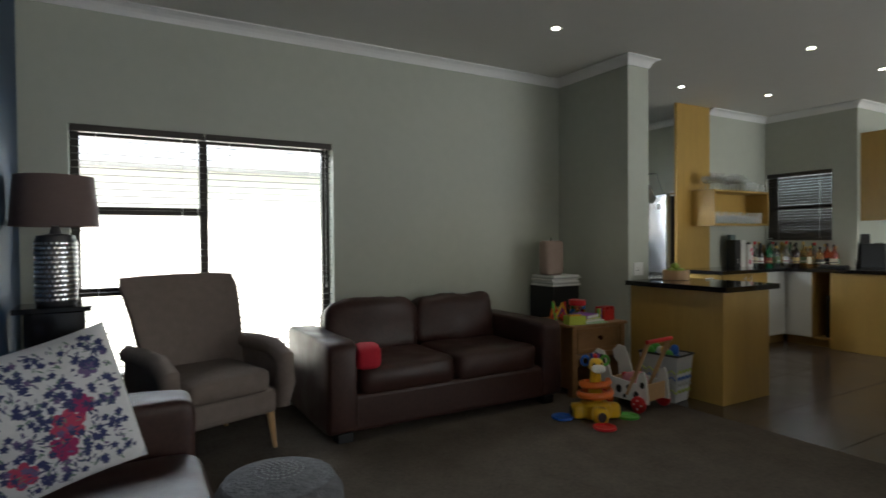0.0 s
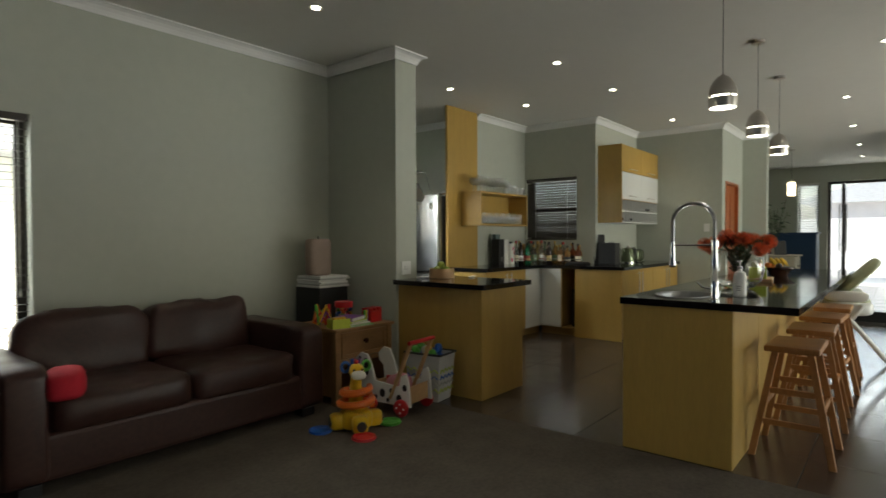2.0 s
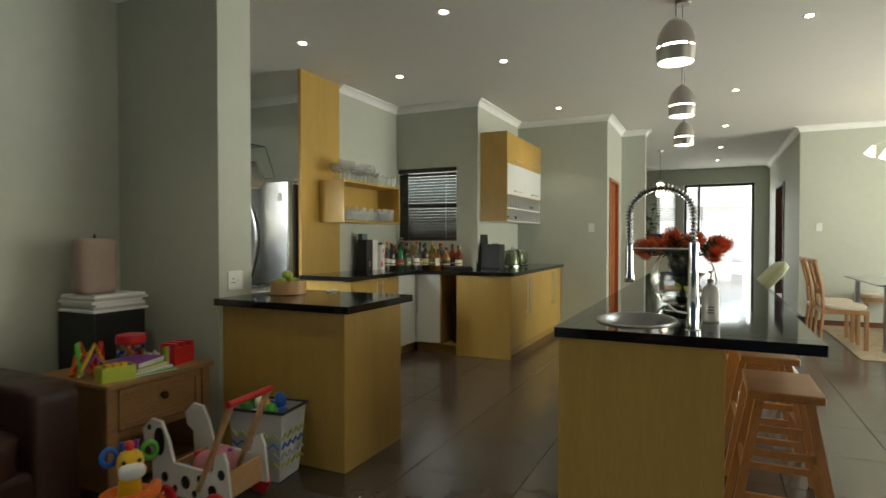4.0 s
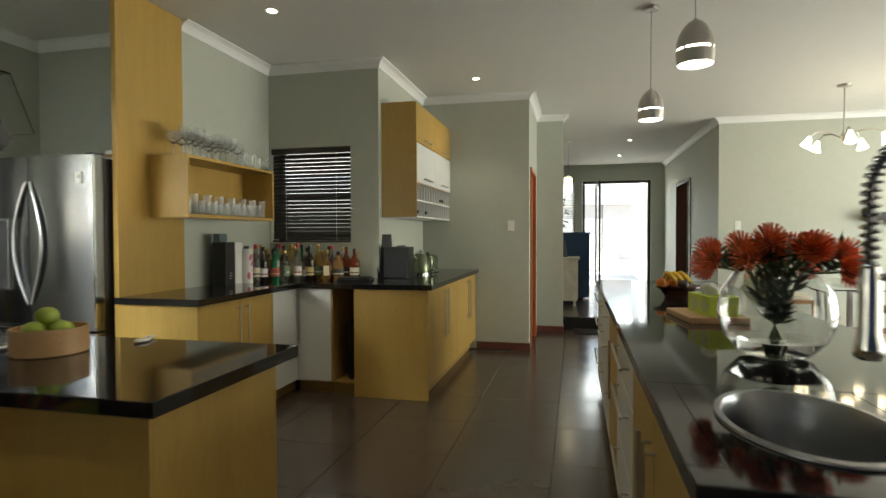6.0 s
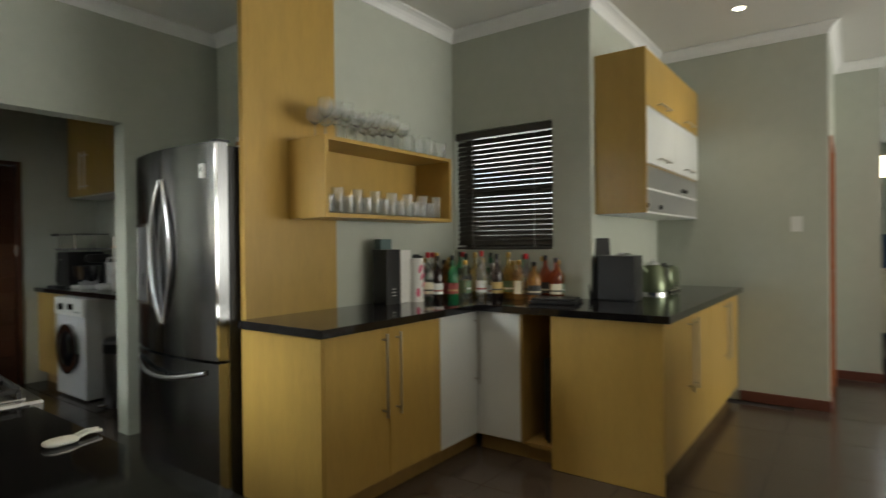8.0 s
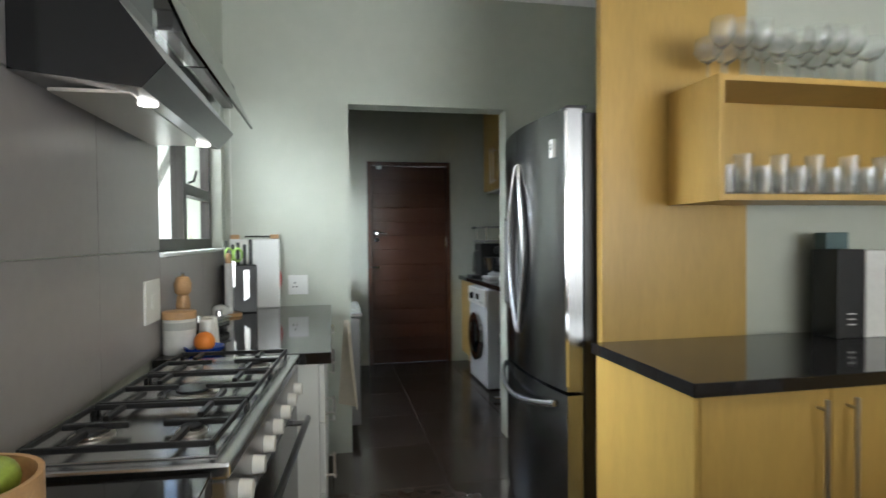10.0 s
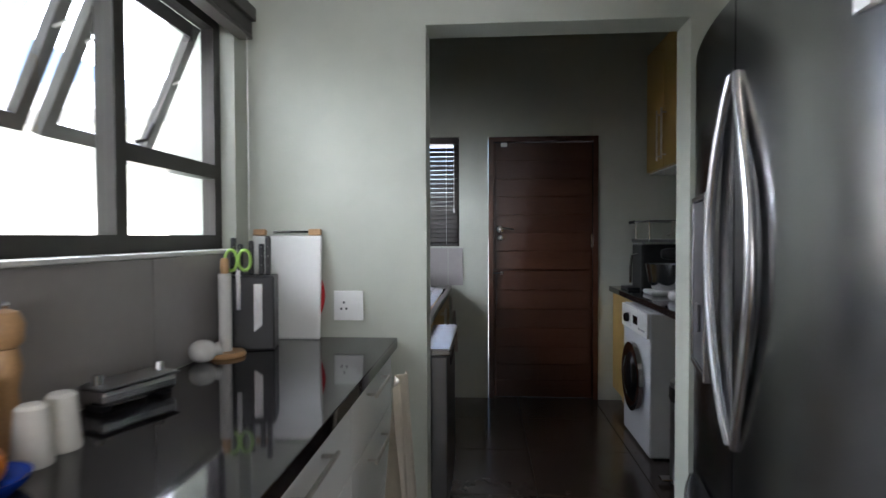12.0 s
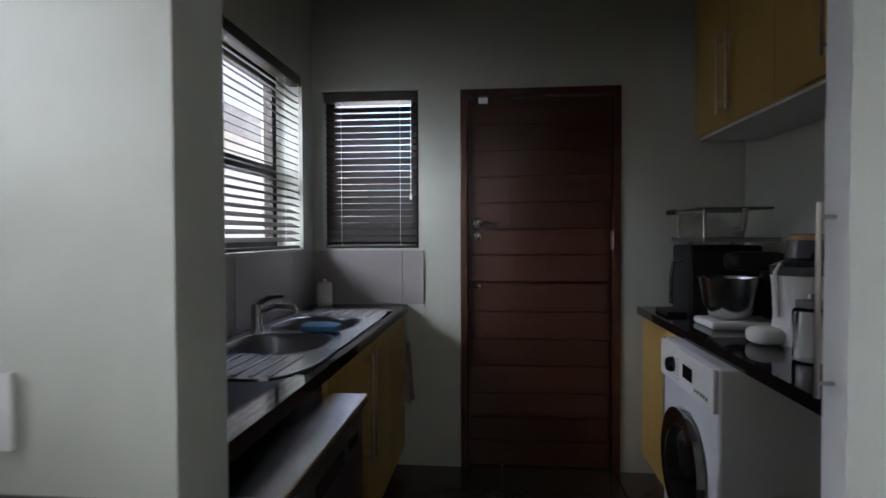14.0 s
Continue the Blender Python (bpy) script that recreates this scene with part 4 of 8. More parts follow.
for y0, y1 in ((4.18, 4.47), (4.48, 4.78), (4.79, 5.085)):
    bm = bmesh.new()
    for x0, x1, a0, a1 in ((4.245, 4.255, y0, y1), (4.645, 4.655, y0, y1), (4.255, 4.645, y0, y0 + 0.01), (4.255, 4.645, y1 - 0.01, y1),
                           (4.255, 4.41, (y0 + y1) / 2 - 0.008, (y0 + y1) / 2 + 0.008), (4.49, 4.645, (y0 + y1) / 2 - 0.008, (y0 + y1) / 2 + 0.008)):
        box(bm, x0, a0, 0.941, x1, a1, 0.953, 0.002, 1)
    for x in (4.33, 4.56):
        box(bm, x - 0.008, y0 + 0.01, 0.941, x + 0.008, y0 + 0.1, 0.953, 0.002, 1), box(bm, x - 0.008, y1 - 0.1, 0.941, x + 0.008, y1 - 0.01, 0.953, 0.002, 1)
    for x in (4.25, 4.65):
        for y in (y0 + 0.005, y1 - 0.005):
            box(bm, x - 0.006, y - 0.005, 0.929, x + 0.006, y + 0.005, 0.941)
    part("pan_support", bm, BLACK, ck, "black cast-iron pan support", world_space=True)
part("control_panel", cuboid(4.656, 4.14, 0.77, 4.69, 5.128, 0.894, 0.004), STEEL, ck, world_space=True)
for k in range(7):
    part("knob", lathe(bmesh.new(), [(0.021, 0), (0.019, 0.03), (0.008, 0.031)], (4.69, 4.25 + k * 0.13, 0.83), 16, pose(0, 0, 0, 0, 90, 0)), CERAMIC, ck, "pale control knob", True, True)
od = part("oven_door", cuboid(4.656, 4.15, 0.2, 4.685, 5.12, 0.76, 0.004), BLACK_GLOSS, ck, "dark glass oven door", world_space=True)
bm = tube(bmesh.new(), [(4.735, 4.2, 0.72), (4.735, 5.07, 0.72)], 0.012)
for y in (4.25, 5.02):
    tube(bm, [(4.685, y, 0.72), (4.735, y, 0.72)], 0.009)
part("handle", bm, STEEL, od, "steel rail handle", True, True)
part("plinth", cuboid(4.23, 4.16, 0, 4.63, 5.11, 0.08), BLACK, ck, world_space=True)
ck.location.x, ck.location.y = 4.449, 4.537
ck.scale = (0.81, 0.935, 0.98)
ck.rotation_euler.z = math.radians(-4.4)

hd = thing("cooker_hood", 4.4, 4.63, 1.65, "angled steel cooker hood with a clear glass canopy", "hood")
prof = [(4.212, 1.615), (4.44, 1.59), (4.485, 1.64), (4.395, 1.765), (4.212, 1.77)]
bm = bmesh.new()
lo = [bm.verts.new((x, 4.22, z)) for x, z in prof]
hi = [bm.verts.new((x, 4.99, z)) for x, z in prof]
for k in range(5):
    bm.faces.new((lo[k], lo[(k + 1) % 5], hi[(k + 1) % 5], hi[k]))
bm.faces.new(lo[::-1]), bm.faces.new(hi)
hb = part("body", bm, STEEL, hd, world_space=True)
part("side_cap", slab(bmesh.new(), [(p[0], p[1]) for p in prof], 0, 0.004, pose(0, 4.219, 0, 90)), BLACK_GLOSS, hb, world_space=True)
bm = slab(bmesh.new(), [(4.22, 1.865), (4.445, 1.865), (4.535, 1.665), (4.54, 1.669), (4.45, 1.872), (4.22, 1.872)], -5.03, -4.18, pose(0, 0, 0, 90))
part("glass_canopy", bm, GLASS, hd, "clear glass canopy", world_space=True).visible_shadow = False
part("canopy_edge", slab(bmesh.new(), [(4.22, 1.8635), (4.45, 1.8635), (4.45, 1.8735), (4.22, 1.8735)], 5.0305, 5.034, Matrix(((1, 0, 0, 0), (0, 0, 1, 0), (0, 1, 0, 0), (0, 0, 0, 1)))), BLACK_GLOSS, hd, world_space=True)
part("chimney", cuboid(4.205, 4.44, 1.77, 4.33, 4.69, TOP - 0.003, 0.002), STEEL, hd, world_space=True)
part("filter", cuboid(4.25, 4.28, 1.592, 4.4, 4.94, 1.599), NICKEL, hd, world_space=True)
for y in (4.36, 4.9):
    part("light", lathe(bmesh.new(), [(0.02, 0), (0.02, 0.006)], (4.41, y, 1.587), 16), glowing("hood_light", (1, 0.95, 0.85), 1.3), hd, "lit hood light", world_space=True)

# ---- lamps ----
DISC = finish(lathe(bmesh.new(), [(0.027, -0.002), (0.024, -0.004), (0.002, -0.005)], n=20), "bulb_face", LAMP_ON)
RING = finish(lathe(bmesh.new(), [(0.036, -0.001), (0.045, -0.001), (0.044, -0.007), (0.037, -0.008), (0.0355, -0.003)], n=24), "ring", CHROME, True)
for x, y in ((5.23, 4.5), (5.15, 3.18), (6.41, 4.26), (6.39, 3.165), (8.43, 3.165), (6.34, 0.825), (8.42, 1.225), (10.55, 1.28), (12.66, 1.31), (14.48, 1.35), (2.955, 3.88)):
    dl = thing("downlight", x, y, TOP, "small round recessed ceiling downlight, lit", "downlight", "ceiling downlights")
    for nm, me in (("ring", RING), ("bulb", DISC)):
        o = new(nm, me)
        o.parent = dl
    spot = new("downlight_beam", bpy.data.lights.new("downlight_beam", "SPOT"))
    spot.data.energy, spot.data.spot_size, spot.data.spot_blend, spot.data.shadow_soft_size, spot.data.color = 3.6, radians(100), 0.8, 0.03, (1.0, 0.88, 0.7)
    spot.matrix_world = look((x, y, TOP - 0.03), (x, y + 0.001, 0))

shade_low = [(0.098, 0), (0.102, 0.03), (0.104, 0.075), (0.1025, 0.0755), (0.1, 0.03), (0.0955, 0.001)]
shade_top = [(0.103, 0.088), (0.101, 0.12), (0.09, 0.165), (0.068, 0.205), (0.04, 0.235), (0.02, 0.245), (0.012, 0.255), (0.006, 0.256)]
pendants = []
RISE = (TOP - 2.08) / 0.84
for x, y in ((4.4, 1.61), (5.69, 1.64), (6.99, 1.68)):
    p = thing("pendant_lamp", x, y, 2.08, "satin grey egg-shaped pendant lamp, lit, over the island", "pendant lamp", "pendants over the island")
    p.scale = (0.84, 0.84, 0.84)
    part("lower_shade", lathe(bmesh.new(), shade_low, n=32), NICKEL, p, smooth=True)
    part("upper_shade", lathe(bmesh.new(), shade_top, n=32), NICKEL, p, smooth=True)
    for k in range(4):
        a = math.pi / 4 + k * math.pi / 2
        part("spacer", cuboid(0.1 * math.cos(a) - 0.006, 0.1 * math.sin(a) - 0.006, 0.07, 0.1 * math.cos(a) + 0.006, 0.1 * math.sin(a) + 0.006, 0.09), NICKEL, p)
    part("diffuser", lathe(bmesh.new(), [(0.09, 0.012), (0.094, 0.06), (0.095, 0.084), (0.002, 0.086)], n=28), glowing("pendant_glow", (1, 0.96, 0.9), 2), p, "glowing frosted diffuser", True)
    part("cable", tube(bmesh.new(), [(0, 0, 0.255), (0, 0, RISE - 0.02)], 0.0025, 6), BLACK, p)
    part("ceiling_rose", lathe(bmesh.new(), [(0.055, RISE - 0.03), (0.06, RISE - 0.025), (0.06, RISE - 0.001)], n=28), NICKEL, p, smooth=True)
    part("rose_arm", cuboid(-0.11, -0.012, RISE - 0.022, 0, 0.012, RISE - 0.012, 0.003), NICKEL, p)

ch = thing("chandelier", 9.6, -0.57, TOP, "nickel chandelier with five lit white glass shades", "chandelier")
ch.scale = (0.92, 0.92, 1.13)
part("ceiling_rose", lathe(bmesh.new(), [(0.02, -0.03), (0.07, -0.02), (0.075, -0.001)], n=24), NICKEL, ch, smooth=True)
part("stem", tube(bmesh.new(), [(0, 0, -0.03), (0, 0, -0.47)], 0.008), NICKEL, ch)
part("hub", lathe(bmesh.new(), [(0.01, -0.53), (0.03, -0.51), (0.035, -0.47), (0.012, -0.44)], n=20), NICKEL, ch, smooth=True)
for k in range(5):
    a = 0.4 + k * 2 * math.pi / 5
    c, s = math.cos(a), math.sin(a)
    arm = part("arm", tube(bmesh.new(), [(0.03 * c, 0.03 * s, -0.49), (0.15 * c, 0.15 * s, -0.44), (0.28 * c, 0.28 * s, -0.43), (0.36 * c, 0.36 * s, -0.48)], 0.007), NICKEL, ch, smooth=True)
    tip = pose(0.36 * c, 0.36 * s, -0.48, 0, 0, math.degrees(a)) @ pose(0, 0, 0, 0, -25, 0)
    part("glass_shade", lathe(bmesh.new(), [(0.018, 0.0), (0.03, -0.03), (0.045, -0.07), (0.062, -0.1), (0.058, -0.098), (0.02, -0.01)], n=20, m=tip), SHADE_ON, arm, "lit white glass shade", True)

# ---- island things ----
top = bpy.data.objects["island_worktop"]
bm = bmesh.new()
cx, cy, ea, eb = 4.06, 1.74, 0.215, 0.15
rect = []
for k in range(8):
    rect.append((3.79 + 0.54 * k / 8, 1.55))
for k in range(8):
    rect.append((4.33, 1.55 + 0.4 * k / 8))
for k in range(8):
    rect.append((4.33 - 0.54 * k / 8, 1.95))
for k in range(8):
    rect.append((3.79, 1.95 - 0.4 * k / 8))
for z in (0.8995, 0.861):
    outer = [bm.verts.new((x, y, z)) for x, y in rect]
    inner_ring = []
    for x, y in rect:
        a = math.atan2((y - cy) / eb, (x - cx) / ea)
        inner_ring.append(bm.verts.new((cx + ea * math.cos(a), cy + eb * math.sin(a), z)))
    for k in range(32):
        j = (k + 1) % 32
        bm.faces.new((outer[k], outer[j], inner_ring[j], inner_ring[k]))
part("sink_surround", bm, GRANITE, top, world_space=True)


def ellipse_lathe(profile, x, y, z, a, b, n=40):
    bm = bmesh.new()
    rings = [[bm.verts.new((x + a * r * math.cos(2 * math.pi * k / n), y + b * r * math.sin(2 * math.pi * k / n), z + h)) for k in range(n)] for r, h in profile]
    for p, q in zip(rings, rings[1:]):
        for k in range(n):
            bm.faces.new((p[k], p[(k + 1) % n], q[(k + 1) % n], q[k]))
    bm.faces.new(rings[-1])
    return bm


sk = thing("island_sink", cx, cy, 0.9, "round brushed steel sink bowl set into granite", "sink")
part("bowl", ellipse_lathe([(1.1, 0.001), (1.09, 0.006), (1.0, 0.006), (0.95, -0.01), (0.9, -0.1), (0.8, -0.14), (0.3, -0.15), (0.1, -0.152)], cx, cy, 0.9, ea, eb), STEEL, sk, smooth=True, world_space=True)
part("drain", lathe(bmesh.new(), [(0.04, -0.1495), (0.038, -0.145), (0.01, -0.147)], (cx, cy, 0.9), 20), CHROME, sk, smooth=True, world_space=True)

tp = thing("spring_tap", 3.8, 1.51, 0.9, "tall chrome spring-neck kitchen tap", "tap")
part("base", lathe(bmesh.new(), [(0.028, 0), (0.028, 0.01), (0.021, 0.014), (0.021, 0.13), (0.018, 0.135), (0.0165, 0.3), (0.02, 0.302), (0.02, 0.335), (0.014, 0.34)], n=24), CHROME, tp, smooth=True)
arc = [(0.02 * t_, 0.115 - 0.115 * math.cos(math.pi * t_), 0.44 + 0.105 * math.sin(math.pi * t_)) for t_ in [k / 16 for k in range(17)]]
arc = [(0, 0, 0.33), (0, 0, 0.39)] + arc + [(0.02, 0.23, 0.38), (0.02, 0.23, 0.32)]
part("hose", tube(bmesh.new(), arc, 0.007), DARK_STEEL, tp, smooth=True)
bm, turns, coil = bmesh.new(), 44, []
lengths = [0]
for p, q in zip(arc, arc[1:]):
    lengths.append(lengths[-1] + (Vector(q) - Vector(p)).length)


def along(path, lens, s):
    for k in range(len(path) - 1):
        if s <= lens[k + 1] or k == len(path) - 2:
            u = (s - lens[k]) / (lens[k + 1] - lens[k])
            return Vector(path[k]).lerp(Vector(path[k + 1]), u), (Vector(path[k + 1]) - Vector(path[k])).normalized()


for k in range(turns * 8 + 1):
    p, d = along(arc, lengths, lengths[-1] * k / (turns * 8))
    side = Vector((1, 0, 0))
    side = (side - d * side.dot(d)).normalized()
    over = d.cross(side)
    coil.append(p + 0.0125 * (math.cos(k * math.pi / 4) * side + math.sin(k * math.pi / 4) * over))
part("spring", tube(bm, coil, 0.0026, 5), CHROME, tp, "chrome coil spring", True)
part("spray_head", lathe(bmesh.new(), [(0.017, 0.18), (0.02, 0.185), (0.02, 0.2), (0.015, 0.22), (0.015, 0.3), (0.012, 0.33)], (0.02, 0.23, 0), 20), CHROME, tp, smooth=True)
part("holder_arm", tube(bmesh.new(), [(0, 0, 0.31), (0.02, 0.23, 0.31)], 0.006), CHROME, tp, smooth=True)
part("lever", tube(bmesh.new(), [(0, 0.02, 0.07), (0, 0.06, 0.075), (0, 0.09, 0.1)], 0.006), CHROME, tp, smooth=True)

sp = thing("soap_bottle", 4.13, 1.45, 0.9, "white hand soap bottle with a steel pump", "soap bottle")
part("bottle", lathe(bmesh.new(), [(0.03, 0), (0.036, 0.006), (0.036, 0.12), (0.03, 0.145), (0.014, 0.155), (0.013, 0.165)], n=24), CERAMIC, sp, smooth=True)
part("pump", lathe(bmesh.new(), [(0.015, 0.165), (0.015, 0.18), (0.005, 0.182), (0.005, 0.205), (0.012, 0.206), (0.012, 0.216)], n=16), STEEL, sp, smooth=True)
part("nozzle", tube(bmesh.new(), [(0, 0, 0.211), (-0.03, 0.01, 0.208)], 0.004, 6), STEEL, sp)
for k in range(3):
    part("label_bar", cuboid(-0.0372, -0.012, 0.04 + k * 0.012, -0.0355, 0.012, 0.044 + k * 0.012), BLACK, sp, "dark printed line")

va = thing("flower_vase", 4.74, 1.585, 0.9, "round clear glass vase of orange-red pincushion flowers", "vase")
vp = [(0.06, 0.002), (0.1, 0.012), (0.145, 0.06), (0.165, 0.13), (0.155, 0.2), (0.125, 0.25), (0.105, 0.268)]
part("bowl", lathe(bmesh.new(), vp + [(r - 0.004, z) for r, z in vp[::-1][:-1]] + [(0.058, 0.01)], n=36), DRINK_GLASS, va, "clear glass bowl", True)
part("water", lathe(bmesh.new(), [(0.056, 0.0105), (0.097, 0.017), (0.1365, 0.058), (0.002, 0.0585)], n=32), clear("water", (0.97, 0.99, 0.97), 0, 1.33), va, smooth=True)
STEM = colour("green_stem", (0.05, 0.09, 0.025), 0.5)
LEAF = colour("dark_leaf", (0.045, 0.075, 0.03), 0.5)
PETAL = colour("orange_red_petal", (0.74, 0.15, 0.05), 0.5, vary=0.35, scale=25)
CORE = colour("flower_core", (0.3, 0.06, 0.03), 0.6)
rng = random.Random(4)
for k in range(16):
    a, r = k * 2.4 + rng.uniform(-0.3, 0.3), (0.05 if k < 3 else rng.uniform(0.1, 0.2))
    head = Vector((r * math.cos(a), r * math.sin(a), rng.uniform(0.29, 0.365) - 0.4 * max(0, r - 0.12)))
    foot = Vector((-0.5 * head.x * 0.3, -0.5 * head.y * 0.3, 0.03))
    neck = Vector((head.x * 0.4, head.y * 0.4, 0.26))
    stem = part("flower", tube(bmesh.new(), [foot, foot.lerp(neck, 0.5) + Vector((0.01, 0, 0)), neck, head], 0.0035, 6), STEM, va, "pincushion flower on a green stem")
    core = bead(bmesh.new(), head, 0.022, 10)
    part("core", core, CORE, stem)
    bm = bmesh.new()
    up_ = (head - neck).normalized()
    for j in range(110):
        z = 1 - 1.5 * (j + 0.5) / 110
        w = math.sqrt(max(0, 1 - z * z))
        d = Vector((w * math.cos(j * 2.4), w * math.sin(j * 2.4), z))
        q = up_.to_track_quat("Z", "Y")
        d = q @ d
        tip = head + d * 0.05 + up_ * 0.008
        side = d.orthogonal().normalized() * 0.0022
        v = [bm.verts.new(head + d * 0.018 - side), bm.verts.new(head + d * 0.018 + side), bm.verts.new(tip + side * 0.8 + up_ * 0.006), bm.verts.new(tip - side * 0.8 + up_ * 0.006), bm.verts.new(head + d * 0.03 + d.cross(side).normalized() * 0.002)]
        for f in ((0, 1, 4), (1, 2, 4), (2, 3, 4), (3, 0, 4), (0, 3, 2, 1)):
            bm.faces.new([v[i] for i in f])
    part("petals", bm, PETAL, stem, "spiky orange-red petals")
    bm = bmesh.new()
    for j in range(24):
        p = neck.lerp(head, (j + 1) / 26) if j > 9 else foot.lerp(neck, 0.3 + j * 0.075)
        d = Vector((rng.uniform(-1, 1), rng.uniform(-1, 1), rng.uniform(0.2, 1))).normalized()
        side = d.orthogonal().normalized() * 0.007
        l = rng.uniform(0.05, 0.085)
        v = [bm.verts.new(p), bm.verts.new(p + d * l * 0.5 + side), bm.verts.new(p + d * l), bm.verts.new(p + d * l * 0.5 - side), bm.verts.new(p + d * l * 0.5 + d.cross(side) * 0.25)]
        for f in ((0, 1, 4), (1, 2, 4), (2, 3, 4), (3, 0, 4), (0, 3, 2, 1)):
            bm.faces.new([v[i] for i in f])
    part("leaves", bm, LEAF, stem, "narrow dark green leaves")

cb = thing("chopping_board", 5.55, 1.62, 0.9, "thick wooden chopping board under a tissue box", "board", rz=8)
part("board", cuboid(-0.17, -0.12, 0.0, 0.17, 0.12, 0.028, 0.005), WOOD_LIGHT, cb)
tb = thing("tissue_box", 5.52, 1.6, 0.928, "lime green tissue box with grey leaf print", "tissue box", rz=10)
part("carton", cuboid(-0.115, -0.058, 0.0, 0.115, 0.058, 0.085, 0.002), LIME, tb)
GREY_PRINT = colour("grey_print", (0.45, 0.46, 0.44), 0.6)
for k, x in enumerate((-0.07, 0.035)):
    bm = bmesh.new()
    for j in range(6):
        a = j * 1.05
        puff(bm, (x + 0.022 * math.cos(a), 0.0582, 0.042 + 0.022 * math.sin(a)), (0.015, 0.0008, 0.009), 1, 1, 10, 6, pose(0, 0, 0, 0, -math.degrees(a), 0))
    part("print", bm, GREY_PRINT, tb, "grey leaf print")
bm = bmesh.new()
for k in range(5):
    puff(bm, (-0.03 + 0.015 * k, 0.01 * (k % 2), 0.105), (0.03, 0.012, 0.035 - 0.004 * abs(k - 2)), 0.9, 0.9, 12, 8, pose(0, 0, 0, 20 * (k - 2), 15, 30 * k), 0.008, k)
part("tissue", bm, PAPER, tb, "crumpled white tissue", True)

fb = thing("fruit_bowl", 6.43, 1.59, 0.9, "dark wooden bowl of bananas, oranges and an avocado", "fruit bowl", rz=20)
fb.scale = (0.8, 0.8, 0.8)
part("bowl", lathe(bmesh.new(), [(0.09, 0), (0.095, 0.02), (0.12, 0.06), (0.17, 0.085), (0.17, 0.092), (0.115, 0.07), (0.08, 0.03)], n=32), TEAK, fb, smooth=True)
BANANA = colour("banana_skin", (0.68, 0.44, 0.03), 0.45, vary=0.15, scale=20)
for k in range(6):
    y = -0.07 + 0.026 * k
    pts = [(-0.09 + 0.18 * u, y + 0.02 * math.sin(3 * u), 0.11 + 0.02 * (k % 2) + 0.055 * math.sin(math.pi * u)) for u in [i / 8 for i in range(9)]]
    part("banana", tube(bmesh.new(), pts, 0.017, 8, [0.004, 0.011, 0.016, 0.018, 0.019, 0.018, 0.016, 0.011, 0.005]), BANANA, fb, "yellow banana", True)
ORANGE_SKIN = colour("orange_peel", (0.75, 0.22, 0.02), 0.45, bump=0.3, bump_scale=150)
for x, y in ((0.11, 0.05), (0.115, -0.03), (0.06, 0.1)):
    part("orange", bead(bmesh.new(), (x, y, 0.108), 0.037, 16), ORANGE_SKIN, fb, "orange", True)
part("avocado", puff(bmesh.new(), (-0.11, 0.02, 0.11), (0.05, 0.035, 0.035), 1, 1, 16, 10), colour("avocado_skin", (0.05, 0.035, 0.03), 0.5), fb, "dark avocado", True)

# ---- bottle counter ----
LABELS = [colour("cream_label", (0.7, 0.64, 0.48), 0.6), colour("white_label", (0.75, 0.75, 0.73), 0.6), colour("red_label", (0.3, 0.05, 0.045), 0.5),
          colour("gold_label", (0.5, 0.38, 0.16), 0.4), colour("black_label", (0.03, 0.03, 0.03), 0.5), colour("green_label", (0.16, 0.26, 0.15), 0.5)]
BOTTLES = {"clear": SHELF_GLASS, "green": clear("green_glass", (0.05, 0.45, 0.2), 0.02, 1.4, 0.75), "amber": clear("amber_spirit", (0.75, 0.4, 0.12), 0.02, 1.4, 0.75), "dark": material("dark_glass", (0.02, 0.012, 0.01), 0.06, vary=0.1),
           "red": clear("red_spirit", (0.5, 0.1, 0.03), 0.02, 1.4, 0.8), "gold": clear("gold_spirit", (0.8, 0.62, 0.22), 0.02, 1.4, 0.75)}
CAPS = [BLACK, RED, NICKEL, colour("gold_cap", (0.6, 0.4, 0.12), 0.3, metal=1), PLASTIC_WHITE]


